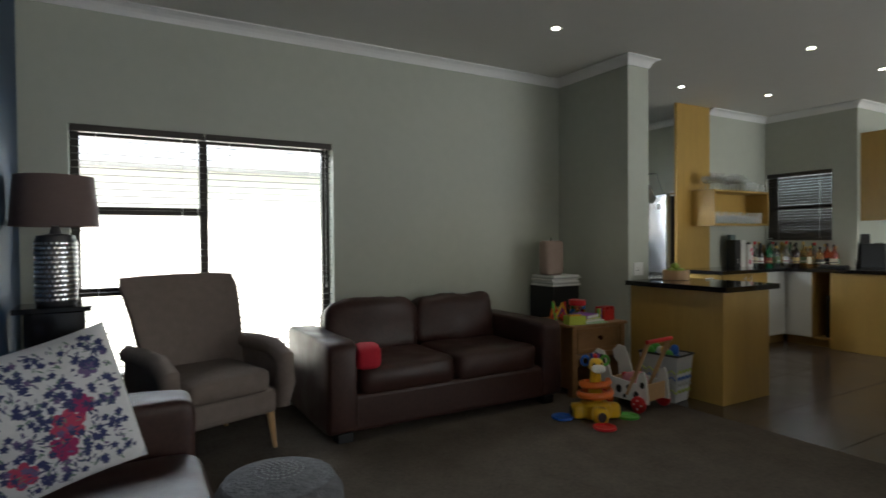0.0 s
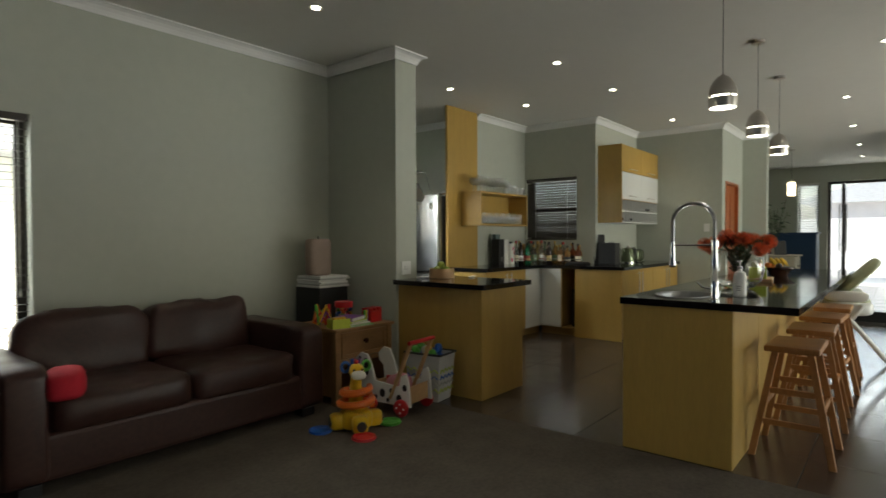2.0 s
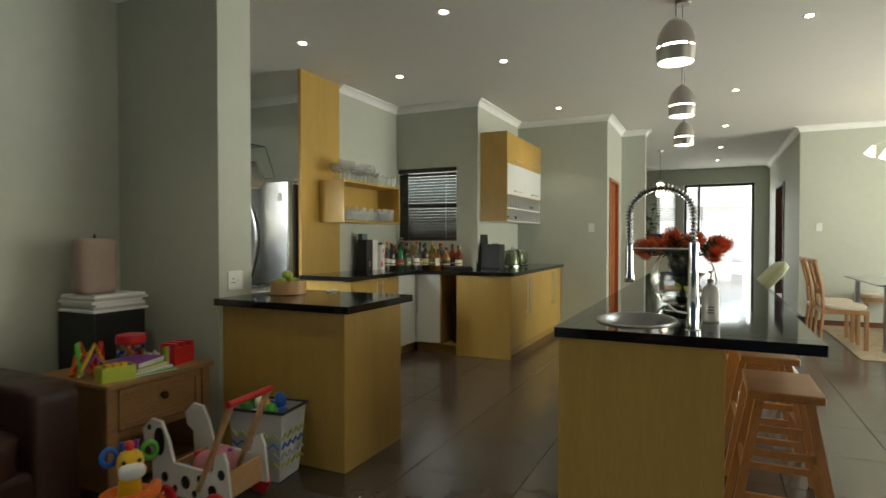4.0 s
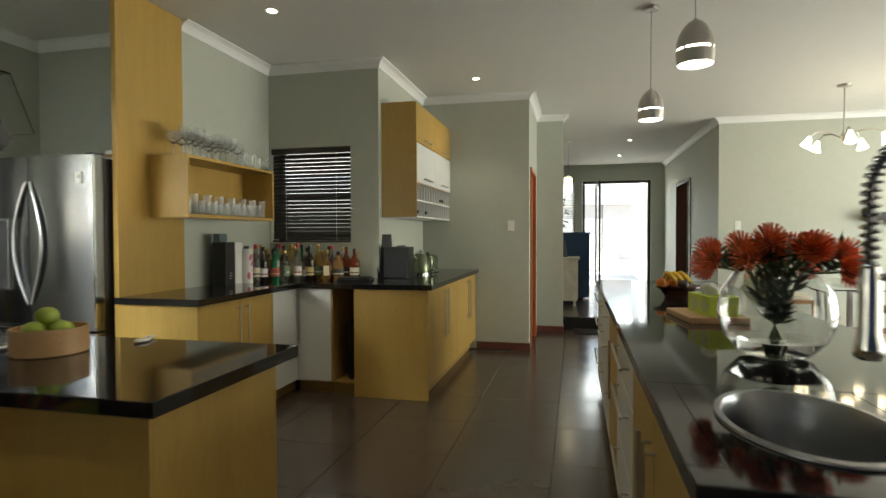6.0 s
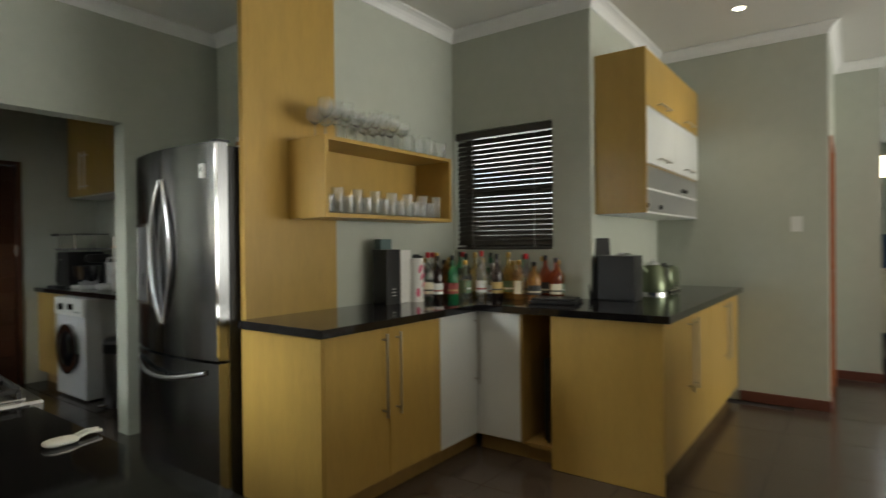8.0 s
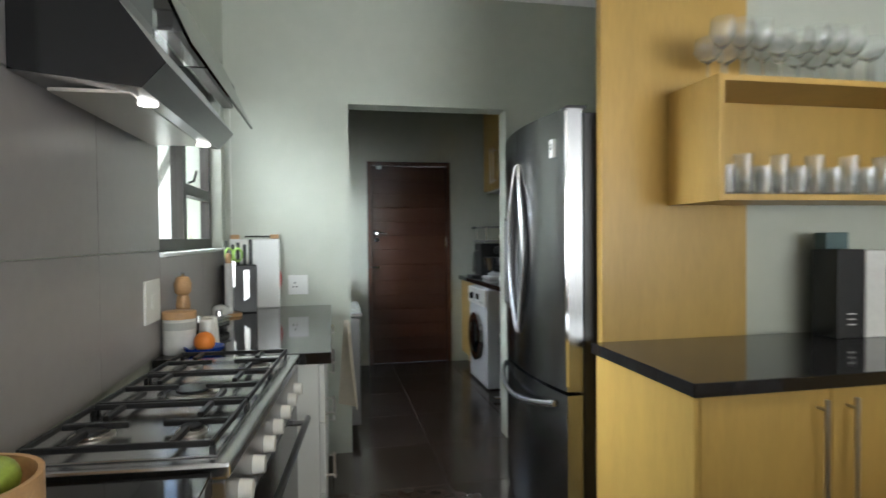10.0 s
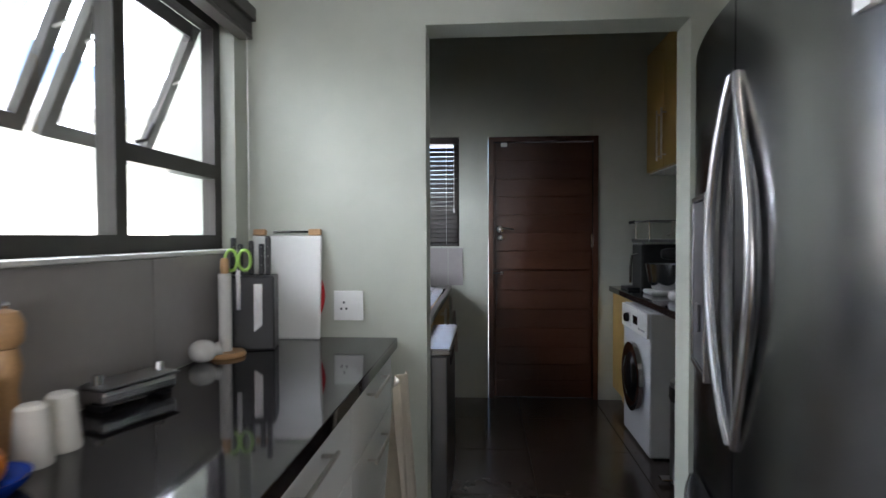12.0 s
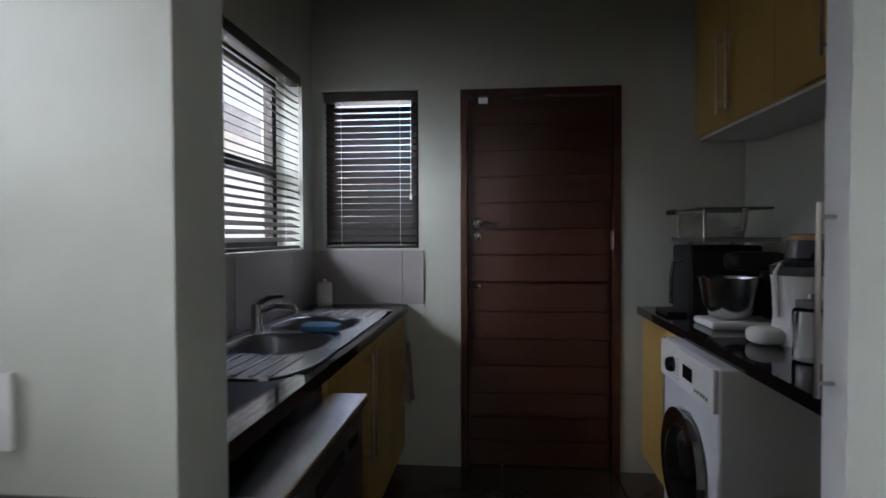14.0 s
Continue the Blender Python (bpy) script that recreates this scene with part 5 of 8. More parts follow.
def bottle(x, y, h, r, glass, label, cap, square=False, words=""):
    b = thing("spirit_bottle", x, y, 0.9, words, "bottle", "bottles on the worktop", rz=rng.uniform(-25, 25))
    n = 18
    body = [(r * 0.9, 0), (r, 0.006), (r, h * 0.56), (r * 0.92, h * 0.62), (r * 0.42, h * 0.74), (r * 0.36, h * 0.78), (r * 0.34, h * 0.9)]
    if square:
        bm = bmesh.new()
        box(bm, -r, -r * 0.8, 0, r, r * 0.8, h * 0.64, r * 0.25, 3)
        lathe(bm, [(r * 0.5, h * 0.63), (r * 0.36, h * 0.7), (r * 0.33, h * 0.9)], n=14)
    else:
        bm = lathe(bmesh.new(), body, n=n)
    part("bottle", bm, BOTTLES[glass], b, smooth=True)
    part("cap", lathe(bmesh.new(), [(r * 0.37, h * 0.885), (r * 0.39, h * 0.89), (r * 0.39, h * 0.99), (r * 0.3, h)], n=14), CAPS[cap], b, smooth=True)
    if square:
        bm = cuboid(-r * 0.8, -r * 0.83, h * 0.15, r * 0.8, -r * 0.805, h * 0.48)
        box(bm, -r * 1.03, -r * 0.6, h * 0.15, -r * 1.005, r * 0.6, h * 0.48)
    else:
        bm = lathe(bmesh.new(), [(r * 1.006, h * 0.14), (r * 1.02, h * 0.142), (r * 1.02, h * 0.38), (r * 1.006, h * 0.382)], n=n, hollow=True)
    lab = part("label", bm, LABELS[label], b)
    d = pose(0, 0, 0, 0, 0, -45)
    bm = bmesh.new()
    if square:
        box(bm, -r * 0.5, -r * 0.845, h * 0.25, r * 0.5, -r * 0.832, h * 0.3)
    else:
        lathe(bm, [(r * 1.022, h * 0.2), (r * 1.028, h * 0.201), (r * 1.028, h * 0.235), (r * 1.022, h * 0.236)], n=n, hollow=True)
    part("print_line", bm, LABELS[(4, 2, 3, 4, 0, 1)[label]], lab, "printed band")
    return b


kinds = [("dark", 0.29, 0.037, 2, 0), ("amber", 0.25, 0.042, 0, 3), ("clear", 0.24, 0.045, 1, 2), ("amber", 0.22, 0.048, 3, 1), ("green", 0.3, 0.037, 1, 0), ("clear", 0.31, 0.036, 0, 1),
         ("amber", 0.25, 0.045, 3, 0), ("clear", 0.29, 0.04, 5, 2), ("red", 0.28, 0.04, 0, 0), ("gold", 0.3, 0.036, 5, 3), ("clear", 0.27, 0.038, 4, 3), ("clear", 0.28, 0.038, 1, 4)]
words = {"dark": "dark glass spirit bottle with a printed label", "amber": "amber spirit bottle with a paper label", "clear": "clear glass spirit bottle with a label",
         "green": "green glass gin bottle with a pale label", "red": "red-brown liqueur bottle with a label", "gold": "golden spirit bottle with a green label"}
spots = [(7.0, 4.87), (7.0, 4.77), (7.06, 4.84), (7.1, 4.91), (7.12, 4.79), (7.2, 4.87), (7.23, 4.74), (7.3, 4.83), (7.36, 4.9), (7.34, 4.7), (7.42, 4.78), (7.4, 4.6), (7.5, 4.86), (7.5, 4.68), (7.43, 4.5),
         (7.53, 4.57), (7.46, 4.4), (7.56, 4.47), (7.53, 4.33), (7.44, 4.29), (7.56, 4.23), (7.58, 4.38), (7.33, 4.62), (7.57, 4.77), (7.48, 4.17), (7.57, 4.12), (7.15, 4.69), (7.05, 4.73), (7.26, 4.93), (7.46, 4.93), (7.58, 4.65), (7.4, 4.4), (7.35, 4.5), (7.45, 4.08), (7.36, 4.3), (7.38, 4.2), (7.3, 4.43), (7.27, 4.53), (7.21, 4.62), (7.12, 4.66), (7.42, 4.68), (7.5, 4.26)]
for k, (x, y) in enumerate(spots):
    g, h, r, l, c = kinds[(k * 5 + k // 3) % 12]
    bottle(x, y, h * rng.uniform(0.95, 1.04), r, g, (l + k // 5) % 6, c, k % 4 == 2, words[g])
bx = thing("tall_gift_box", 6.71, 4.87, 0.9, "tall black gift carton with pale lines of print", "box")
part("carton", cuboid(-0.06, -0.06, 0, 0.06, 0.06, 0.335, 0.002), BLACK, bx)
part("lid", cuboid(-0.052, 0.0, 0.336, 0.05, 0.055, 0.4, 0.003), colour("teal_card", (0.08, 0.13, 0.13), 0.5), bx)
for k in range(3):
    part("print_line", cuboid(-0.016, -0.0615, 0.05 + 0.02 * k, 0.018, -0.0602, 0.055 + 0.02 * k), PAPER, bx, "pale printed line")
bx = thing("white_gift_box", 6.825, 4.86, 0.9, "tall white gift carton", "box")
part("carton", cuboid(-0.05, -0.05, 0, 0.05, 0.05, 0.33, 0.002), PAPER, bx)
bx = thing("gift_tube", 6.915, 4.8, 0.9, "white cylinder carton with pink splashes", "carton")
part("tube", lathe(bmesh.new(), [(0.048, 0), (0.048, 0.275), (0.04, 0.277)], n=24), PAPER, bx, smooth=True)
PINK = colour("pink_print", (0.6, 0.12, 0.2), 0.5)
for k in range(6):
    a = -2.2 + 0.35 * k
    part("splash", puff(bmesh.new(), (0.0475 * math.cos(a), 0.0475 * math.sin(a), 0.06 + 0.05 * ((k * 7) % 4)), (0.014, 0.002, 0.03), 1, 1, 10, 6, pose(0, 0, 0, 0, 20 * k, math.degrees(a) + 90)), PINK, bx, "pink print")
for k, dx in enumerate((-0.015, 0.015)):
    part("bottle_top", lathe(bmesh.new(), [(0.012, 0.277), (0.012, 0.3), (0.008, 0.302)], (dx, 0, 0), 12), BLACK, bx)
ty = thing("black_tray", 7.28, 4.0, 0.9, "flat black folded tray lying on the worktop", "tray", rz=12)
part("tray", cuboid(-0.11, -0.14, 0.0, 0.11, 0.14, 0.02, 0.006), BLACK, ty)
part("flap", cuboid(-0.1, -0.13, 0.021, 0.08, 0.13, 0.034, 0.005), BLACK, ty)
cm = thing("coffee_machine", 7.72, 3.74, 0.9, "black and white capsule coffee machine", "coffee machine", rz=0)
cm.scale = (1, 0.74, 0.97)
part("body", cuboid(-0.13, -0.16, 0.0, 0.03, 0.16, 0.29, 0.008), BLACK, cm)
part("head", cuboid(0.031, -0.1, 0.16, 0.13, 0.1, 0.28, 0.012), BLACK, cm)
part("white_front", cuboid(0.031, -0.13, 0.02, 0.06, -0.06, 0.16, 0.006), PLASTIC_WHITE, cm, "white front strip")
part("drip_tray", cuboid(0.031, -0.11, 0.0, 0.15, 0.11, 0.02, 0.004), BLACK, cm)
part("lever", cuboid(-0.04, -0.03, 0.291, 0.08, 0.03, 0.305, 0.004), CHROME, cm)
ta = thing("tablet", 7.66, 3.86, 0.9, "dark tablet leaning against the wall", "tablet", rz=-50)
bm = cuboid(-0.08, -0.005, 0, 0.08, 0.005, 0.4, 0.004)
bmesh.ops.transform(bm, matrix=pose(0, 0, 0, -10), verts=bm.verts)
part("case", bm, BLACK, ta)
GREEN_STEEL = material("sage_enamel", (0.17, 0.2, 0.12), 0.22, metal=0.5, vary=0.05)
kt = thing("kettle", 8.18, 3.68, 0.9, "sage green metal kettle with chrome trim", "kettle", rz=-30)
part("body", lathe(bmesh.new(), [(0.09, 0.02), (0.092, 0.04), (0.085, 0.1), (0.068, 0.17), (0.055, 0.2), (0.052, 0.205)], n=28), GREEN_STEEL, kt, smooth=True)
part("base", lathe(bmesh.new(), [(0.095, 0), (0.095, 0.016), (0.09, 0.019)], n=28), CHROME, kt, smooth=True)
part("lid", lathe(bmesh.new(), [(0.055, 0.205), (0.045, 0.222), (0.015, 0.23), (0.012, 0.245), (0.002, 0.248)], n=24), CHROME, kt, smooth=True)
part("handle", tube(bmesh.new(), [(0.06, 0, 0.2), (0.11, 0, 0.21), (0.125, 0, 0.15), (0.105, 0, 0.07), (0.088, 0, 0.06)], 0.011), BLACK, kt, smooth=True)
part("spout", tube(bmesh.new(), [(-0.06, 0, 0.15), (-0.085, 0, 0.18), (-0.1, 0, 0.195)], 0.012, 10, [0.02, 0.015, 0.011]), GREEN_STEEL, kt, smooth=True)
to = thing("toaster", 8.48, 3.68, 0.9, "sage green rounded toaster with chrome trim", "toaster")
part("body", puff(bmesh.new(), (0, 0, 0.1), (0.14, 0.085, 0.088), 0.5, 0.4, 24, 14), GREEN_STEEL, to, smooth=True)
part("base", cuboid(-0.13, -0.08, 0, 0.13, 0.08, 0.02, 0.008), CHROME, to)
part("slot", cuboid(-0.1, -0.04, 0.18, 0.1, 0.04, 0.19, 0.002), BLACK, to)
part("lever", cuboid(-0.155, -0.02, 0.1, -0.135, 0.02, 0.115, 0.004), BLACK, to)
for k in range(4):
    w = thing("wine_bottle", 7.77 + 0.0985 * (0, 3, 9, 10)[k] + 0.005, 3.75, 1.462 + (0.15 if k > 1 else 0.0), "dark wine bottle lying in the rack", "bottle", "wine bottles in the rack")
    part("bottle", lathe(bmesh.new(), [(0.036, -0.13), (0.037, -0.12), (0.037, 0.05), (0.015, 0.1), (0.014, 0.16)], (0, 0, 0.038), 16, pose(0, 0, 0, 90)), BOTTLES["dark"], w, smooth=True)
    part("capsule", lathe(bmesh.new(), [(0.0155, 0.12), (0.0155, 0.165), (0.01, 0.167)], (0, 0, 0.038), 14, pose(0, 0, 0, 90)), BLACK, w, smooth=True)


# ---- glasses on the shelf ----
def tumbler_mesh(r, h):
    return lathe(bmesh.new(), [(r * 0.8, 0), (r * 0.85, 0.004), (r, h), (r - 0.0025, h), (r * 0.8 - 0.002, 0.01), (0.002, 0.009)], n=18)


def goblet_mesh(r, h):
    bowl = h * 0.5
    return lathe(bmesh.new(), [(r * 0.85, 0), (r * 0.8, 0.004), (0.006, 0.012), (0.0045, h - bowl - 0.004), (r * 0.55, h - bowl + 0.01), (r, h - bowl * 0.55), (r * 0.86, h),
                               (r * 0.83, h), (r * 0.97, h - bowl * 0.55), (r * 0.5, h - bowl + 0.015), (0.002, h - bowl + 0.006)], n=20)


GOBLET = [finish(goblet_mesh(0.042, 0.2), "glass", SHELF_GLASS, True), finish(goblet_mesh(0.05, 0.17), "glass", SHELF_GLASS, True)]
TUMBLER = [finish(tumbler_mesh(0.036, 0.1), "glass", SHELF_GLASS, True), finish(tumbler_mesh(0.031, 0.14), "glass", SHELF_GLASS, True), finish(tumbler_mesh(0.04, 0.085), "glass", SHELF_GLASS, True)]


def stand_glass(name, mesh, x, y, z, label, group):
    g = tagged(new(name, mesh), label, "glass", group)
    g.location = (x, y, z)


for k in range(18):
    stand_glass("wine_glass", GOBLET[(k + k // 5) % 2], 6.1 + 0.075 * (k // 2) + 0.03 * (k % 2), 4.73 + 0.115 * (k % 2), 1.825, "clear stemmed wine glass on the shelf top", "wine glasses")
for k in range(7):
    stand_glass("tumbler", TUMBLER[k % 2], 6.76 + 0.055 * k, 4.73 + 0.08 * (k % 2), 1.825, "clear glass tumbler on the shelf top", "tumblers on top")
for k in range(28):
    stand_glass("tumbler", TUMBLER[(k * 2 + k // 4) % 3], 6.11 + 0.0715 * (k // 2) + 0.02 * (k % 2), 4.73 + 0.09 * (k % 2), 1.43, "clear drinking glass standing in the shelf", "tumblers in the shelf")


# ---- switches and sockets ----
def plate(name, along, face, sign, a, z, w, h, label, category, detail):
    root = thing(name, *((a, face, z) if along == "x" else (face, a, z)), label, category)
    t0, t1 = sorted((face, face + sign * 0.009))
    mk = lambda a0, z0, a1, z1, d0, d1, bev=0.0: cuboid(a0, *sorted((face + sign * d0, face + sign * d1))[:1], z0, a1, sorted((face + sign * d0, face + sign * d1))[1], z1, bev) if along == "x" else cuboid(sorted((face + sign * d0, face + sign * d1))[0], a0, z0, sorted((face + sign * d0, face + sign * d1))[1], a1, z1, bev)
    part("plate", mk(a - w / 2, z - h / 2, a + w / 2, z + h / 2, 0, 0.009, 0.002), PLASTIC_WHITE, root, world_space=True)
    if detail == "switch":
        part("rocker", mk(a - w * 0.16, z - h * 0.16, a + w * 0.16, z + h * 0.16, 0.009, 0.013, 0.001), PLASTIC_WHITE, root, world_space=True)
    else:
        for du, dz in ((-0.028, -0.012), (-0.008, -0.012), (-0.018, 0.012)):
            part("hole", mk(a + du - 0.004, z + dz - 0.004, a + du + 0.004, z + dz + 0.004, 0.009, 0.0095), BLACK, root, world_space=True)
        part("rocker", mk(a + 0.016, z - 0.012, a + 0.036, z + 0.012, 0.009, 0.013, 0.001), PLASTIC_WHITE, root, world_space=True)
    return root


plate("light_switch", "y", 9.12, -1, 2.89, 1.39, 0.075, 0.115, "white single light switch on the wall", "switch", "switch")
plate("light_switch", "y", 11.12, -1, 0.06, 1.41, 0.075, 0.115, "white single light switch on the dining wall", "switch", "switch")
plate("wall_socket", "x", 6.47, -1, 4.6, 1.025, 0.115, 0.115, "white three-pin wall socket with a switch", "socket", "socket")
plate("wall_socket", "x", 4.07, -1, 4.06, 0.995, 0.115, 0.115, "white three-pin wall socket on the pier", "socket", "socket")
plate("blank_plate", "y", 4.209, 1, 5.04, 1.095, 0.15, 0.14, "white blank isolator plate on the tiles", "switch", "switch")


# ---- window worktop things ----
kb = thing("knife_block", 4.3, 6.25, 0.9, "black knife block with knives and green-handled scissors", "knife block", rz=14)
part("block", cuboid(-0.088, -0.06, 0.0, 0.088, 0.06, 0.235, 0.006), BLACK, kb)
BLADE = material("blade_steel", (0.6, 0.6, 0.6), 0.2, metal=1, vary=0.03)
for k, (x, y, tall) in enumerate(((-0.06, 0.02, 0.12), (-0.03, -0.02, 0.1), (0.0, 0.02, 0.11), (0.035, 0.025, 0.1), (0.062, -0.01, 0.125))):
    kn = part("knife", cuboid(x - 0.009, y - 0.012, 0.235, x + 0.009, y + 0.012, 0.235 + tall, 0.005), BLACK, kb, "black-handled knife")
    for z in (0.03, 0.06, 0.09):
        part("rivet", bead(bmesh.new(), (x, y - 0.0122, 0.235 + z), 0.003, 6), CHROME, kn)
part("front_blade", slab(bmesh.new(), [(-0.015, 0), (0.013, 0.02), (0.013, 0.15), (-0.015, 0.15)], -0.064, -0.0615, pose(0.035, 0, 0.06, 90) @ pose(0, 0, -0.0, 0, 0, 0) @ Matrix.Diagonal((1, 1, -1, 1))), BLADE, kb, "steel blade on the front")
SCISSOR = colour("green_scissor_plastic", (0.3, 0.5, 0.1), 0.35)
for s_ in (-1, 1):
    ring = [(-0.03 + s_ * 0.022 + 0.02 * math.cos(a), -0.066, 0.285 + 0.032 * math.sin(a)) for a in [j * math.pi / 8 for j in range(17)]]
    part("scissor_loop", tube(bmesh.new(), ring, 0.0055, 6), SCISSOR, kb, "green scissor handle", True)
part("scissor_blade", cuboid(-0.037, -0.0655, 0.13, -0.023, -0.0615, 0.255), BLADE, kb)
kb.scale.z = 1.1
bd = thing("cutting_board", 4.375, 6.42, 0.9, "white cutting board with wooden end grips, leaning", "board")
tilt = pose(0, 0, 0, -6)
bm = cuboid(-0.155, -0.008, 0.0, 0.125, 0.008, 0.4, 0.0078)
bmesh.ops.transform(bm, matrix=tilt, verts=bm.verts)
part("board", bm, PLASTIC_WHITE, bd)
for x in (-0.125, 0.095):
    bm = cuboid(x - 0.025, -0.01, 0.4005, x + 0.025, 0.01, 0.425, 0.004)
    bmesh.ops.transform(bm, matrix=tilt, verts=bm.verts)
    part("grip", bm, WOOD_LIGHT, bd, "wooden corner grip")
bm = tube(bmesh.new(), [(-0.07, 0, 0.415), (0.07, 0, 0.415)], 0.005)
bmesh.ops.transform(bm, matrix=tilt, verts=bm.verts)
part("rail", bm, CHROME, bd, smooth=True)
bd = thing("red_board", 4.348, 6.445, 0.9, "round red cutting board standing behind the white one", "board")
bm = lathe(bmesh.new(), [(0.155, -0.004), (0.16, 0.0), (0.155, 0.004), (0.01, 0.0041)], n=48, m=pose(0, 0, 0.16, 90))
bmesh.ops.transform(bm, matrix=tilt, verts=bm.verts)
part("board", bm, RED, bd)
rs = thing("roll_holder", 4.272, 6.11, 0.9, "white roll on a round wooden stand", "roll holder")
part("base", lathe(bmesh.new(), [(0.062, 0), (0.065, 0.006), (0.06, 0.016), (0.01, 0.017)], n=28), WOOD_LIGHT, rs, smooth=True)
part("roll", lathe(bmesh.new(), [(0.021, 0.017), (0.021, 0.272), (0.012, 0.273)], n=24), PAPER, rs, "white roll", True)
part("knob", lathe(bmesh.new(), [(0.012, 0.273), (0.014, 0.287), (0.013, 0.317), (0.009, 0.324), (0.001, 0.325)], n=16), WOOD_LIGHT, rs, smooth=True)
gp = thing("garlic_pot", 4.245, 6.01, 0.9, "small white ceramic pot lying on its side", "pot", rz=30)
part("pot", puff(bmesh.new(), (0, 0, 0.036), (0.042, 0.034, 0.036), 0.9, 0.9, 18, 12), CERAMIC, gp, smooth=True)
part("neck", lathe(bmesh.new(), [(0.018, 0), (0.022, 0.022), (0.016, 0.022), (0.012, 0.002)], (0.032, 0, 0.036), 18, pose(0, 0, 0, 0, 75, 0)), CERAMIC, gp, smooth=True)
rd = thing("kitchen_scale", 4.275, 5.6, 0.9, "low steel and glass kitchen scale", "scale", rz=70)
part("body", cuboid(-0.1, -0.045, 0.012, 0.1, 0.045, 0.05, 0.012), BRIGHT_STEEL, rd)
part("glass_top", cuboid(-0.105, -0.05, 0.051, 0.105, 0.05, 0.057, 0.004), STEEL, rd)
for x in (-0.08, 0.08):
    part("knob", lathe(bmesh.new(), [(0.014, 0.057), (0.012, 0.08), (0.004, 0.082)], (x, 0, 0), 14), CHROME, rd, smooth=True)
    part("foot", cuboid(x - 0.012, -0.03, 0, x + 0.012, 0.03, 0.012), BLACK, rd)
for x, y in ((4.345, 5.222), (4.34, 5.297)):
    sh_ = thing("shaker", x, y, 0.9, "white ceramic salt or pepper shaker", "shaker", "salt and pepper shakers")
    part("body", lathe(bmesh.new(), [(0.033, 0), (0.034, 0.005), (0.028, 0.07), (0.026, 0.1), (0.02, 0.106), (0.001, 0.107)], n=22), CERAMIC, sh_, smooth=True)
pm = thing("pepper_mill", 4.252, 5.275, 0.9, "turned wooden pepper mill", "pepper mill")
part("body", lathe(bmesh.new(), [(0.03, 0), (0.03, 0.025), (0.021, 0.065), (0.019, 0.115), (0.026, 0.155), (0.02, 0.19)], n=22), WOOD_LIGHT, pm, smooth=True)
part("head", lathe(bmesh.new(), [(0.018, 0.191), (0.029, 0.203), (0.031, 0.235), (0.021, 0.258), (0.004, 0.264)], n=22), WOOD_LIGHT, pm, smooth=True)
part("finial", bead(bmesh.new(), (0, 0, 0.271), 0.007, 10), CHROME, pm, smooth=True)
ct = thing("canister", 4.268, 5.15, 0.9, "white canister with a wooden lid and black letters", "canister")
part("body", lathe(bmesh.new(), [(0.052, 0), (0.055, 0.004), (0.055, 0.12), (0.05, 0.122)], n=28), CERAMIC, ct, smooth=True)
part("lid", lathe(bmesh.new(), [(0.057, 0.122), (0.057, 0.145), (0.053, 0.148), (0.001, 0.149)], n=28), WOOD_LIGHT, ct, smooth=True)
part("label", lathe(bmesh.new(), [(0.0553, 0.085), (0.0556, 0.086), (0.0556, 0.11), (0.0553, 0.111)], n=28, hollow=True), GREY_PRINT, ct)
writing("a", 0.06, pose(0.056, -0.012, 0.04, 90, 0, 78), BLACK, ct)
bp = thing("blue_spoon_rest", 4.36, 5.102, 0.9, "blue glazed dish holding an orange", "dish")
part("dish", lathe(bmesh.new(), [(0.045, 0), (0.066, 0.02), (0.068, 0.028), (0.063, 0.027), (0.045, 0.008), (0.001, 0.007)], n=28), colour("blue_glaze", (0.015, 0.06, 0.4), 0.15), bp, smooth=True)
og = solid("orange", bead(bmesh.new(), (4.36, 5.102, 0.943), 0.035, 18), ORANGE_SKIN, "ripe orange lying in the blue dish", "orange", smooth=True)


def cloth(name, x, y0, y1, z0, z1, mat, label, waves=3, depth=0.012, along="y"):
    """A hanging cloth with soft vertical folds and a doubled edge."""
    bm, n, rows = bmesh.new(), 24, []
    for k in range(7):
        u = k / 6
        row = []
        for j in range(n + 1):
            v = j / n
            w = 1 - 0.22 * u * (1 - u) * 2 + 0.1 * u
            y = (y0 + y1) / 2 + (v - 0.5) * (y1 - y0) * w
            row.append(bm.verts.new((x + depth * (0.4 + u) * math.sin(v * waves * 2 * math.pi + u), y, z1 + (z0 - z1) * u + 0.01 * math.sin(5 * v))))
        rows.append(row)
    for a, b in zip(rows, rows[1:]):
        for j in range(n):
            bm.faces.new((a[j], a[j + 1], b[j + 1], b[j]))
    bmesh.ops.solidify(bm, geom=list(bm.faces), thickness=0.006)
    root = thing(name, x, (y0 + y1) / 2, z0, label, "towel")
    part("cloth", bm, mat, root, smooth=True, world_space=True)
    return root


cloth("tea_towel", 4.868, 5.87, 6.13, 0.44, 0.865, LINEN, "cream linen tea towel hung over a drawer handle", 1.5, 0.034)
cloth("dish_cloth", 4.9, 8.52, 8.66, 0.42, 0.72, colour("checked_cloth", (0.42, 0.36, 0.33), 0.9), "small checked dish cloth hung on a handle", 2, 0.02)

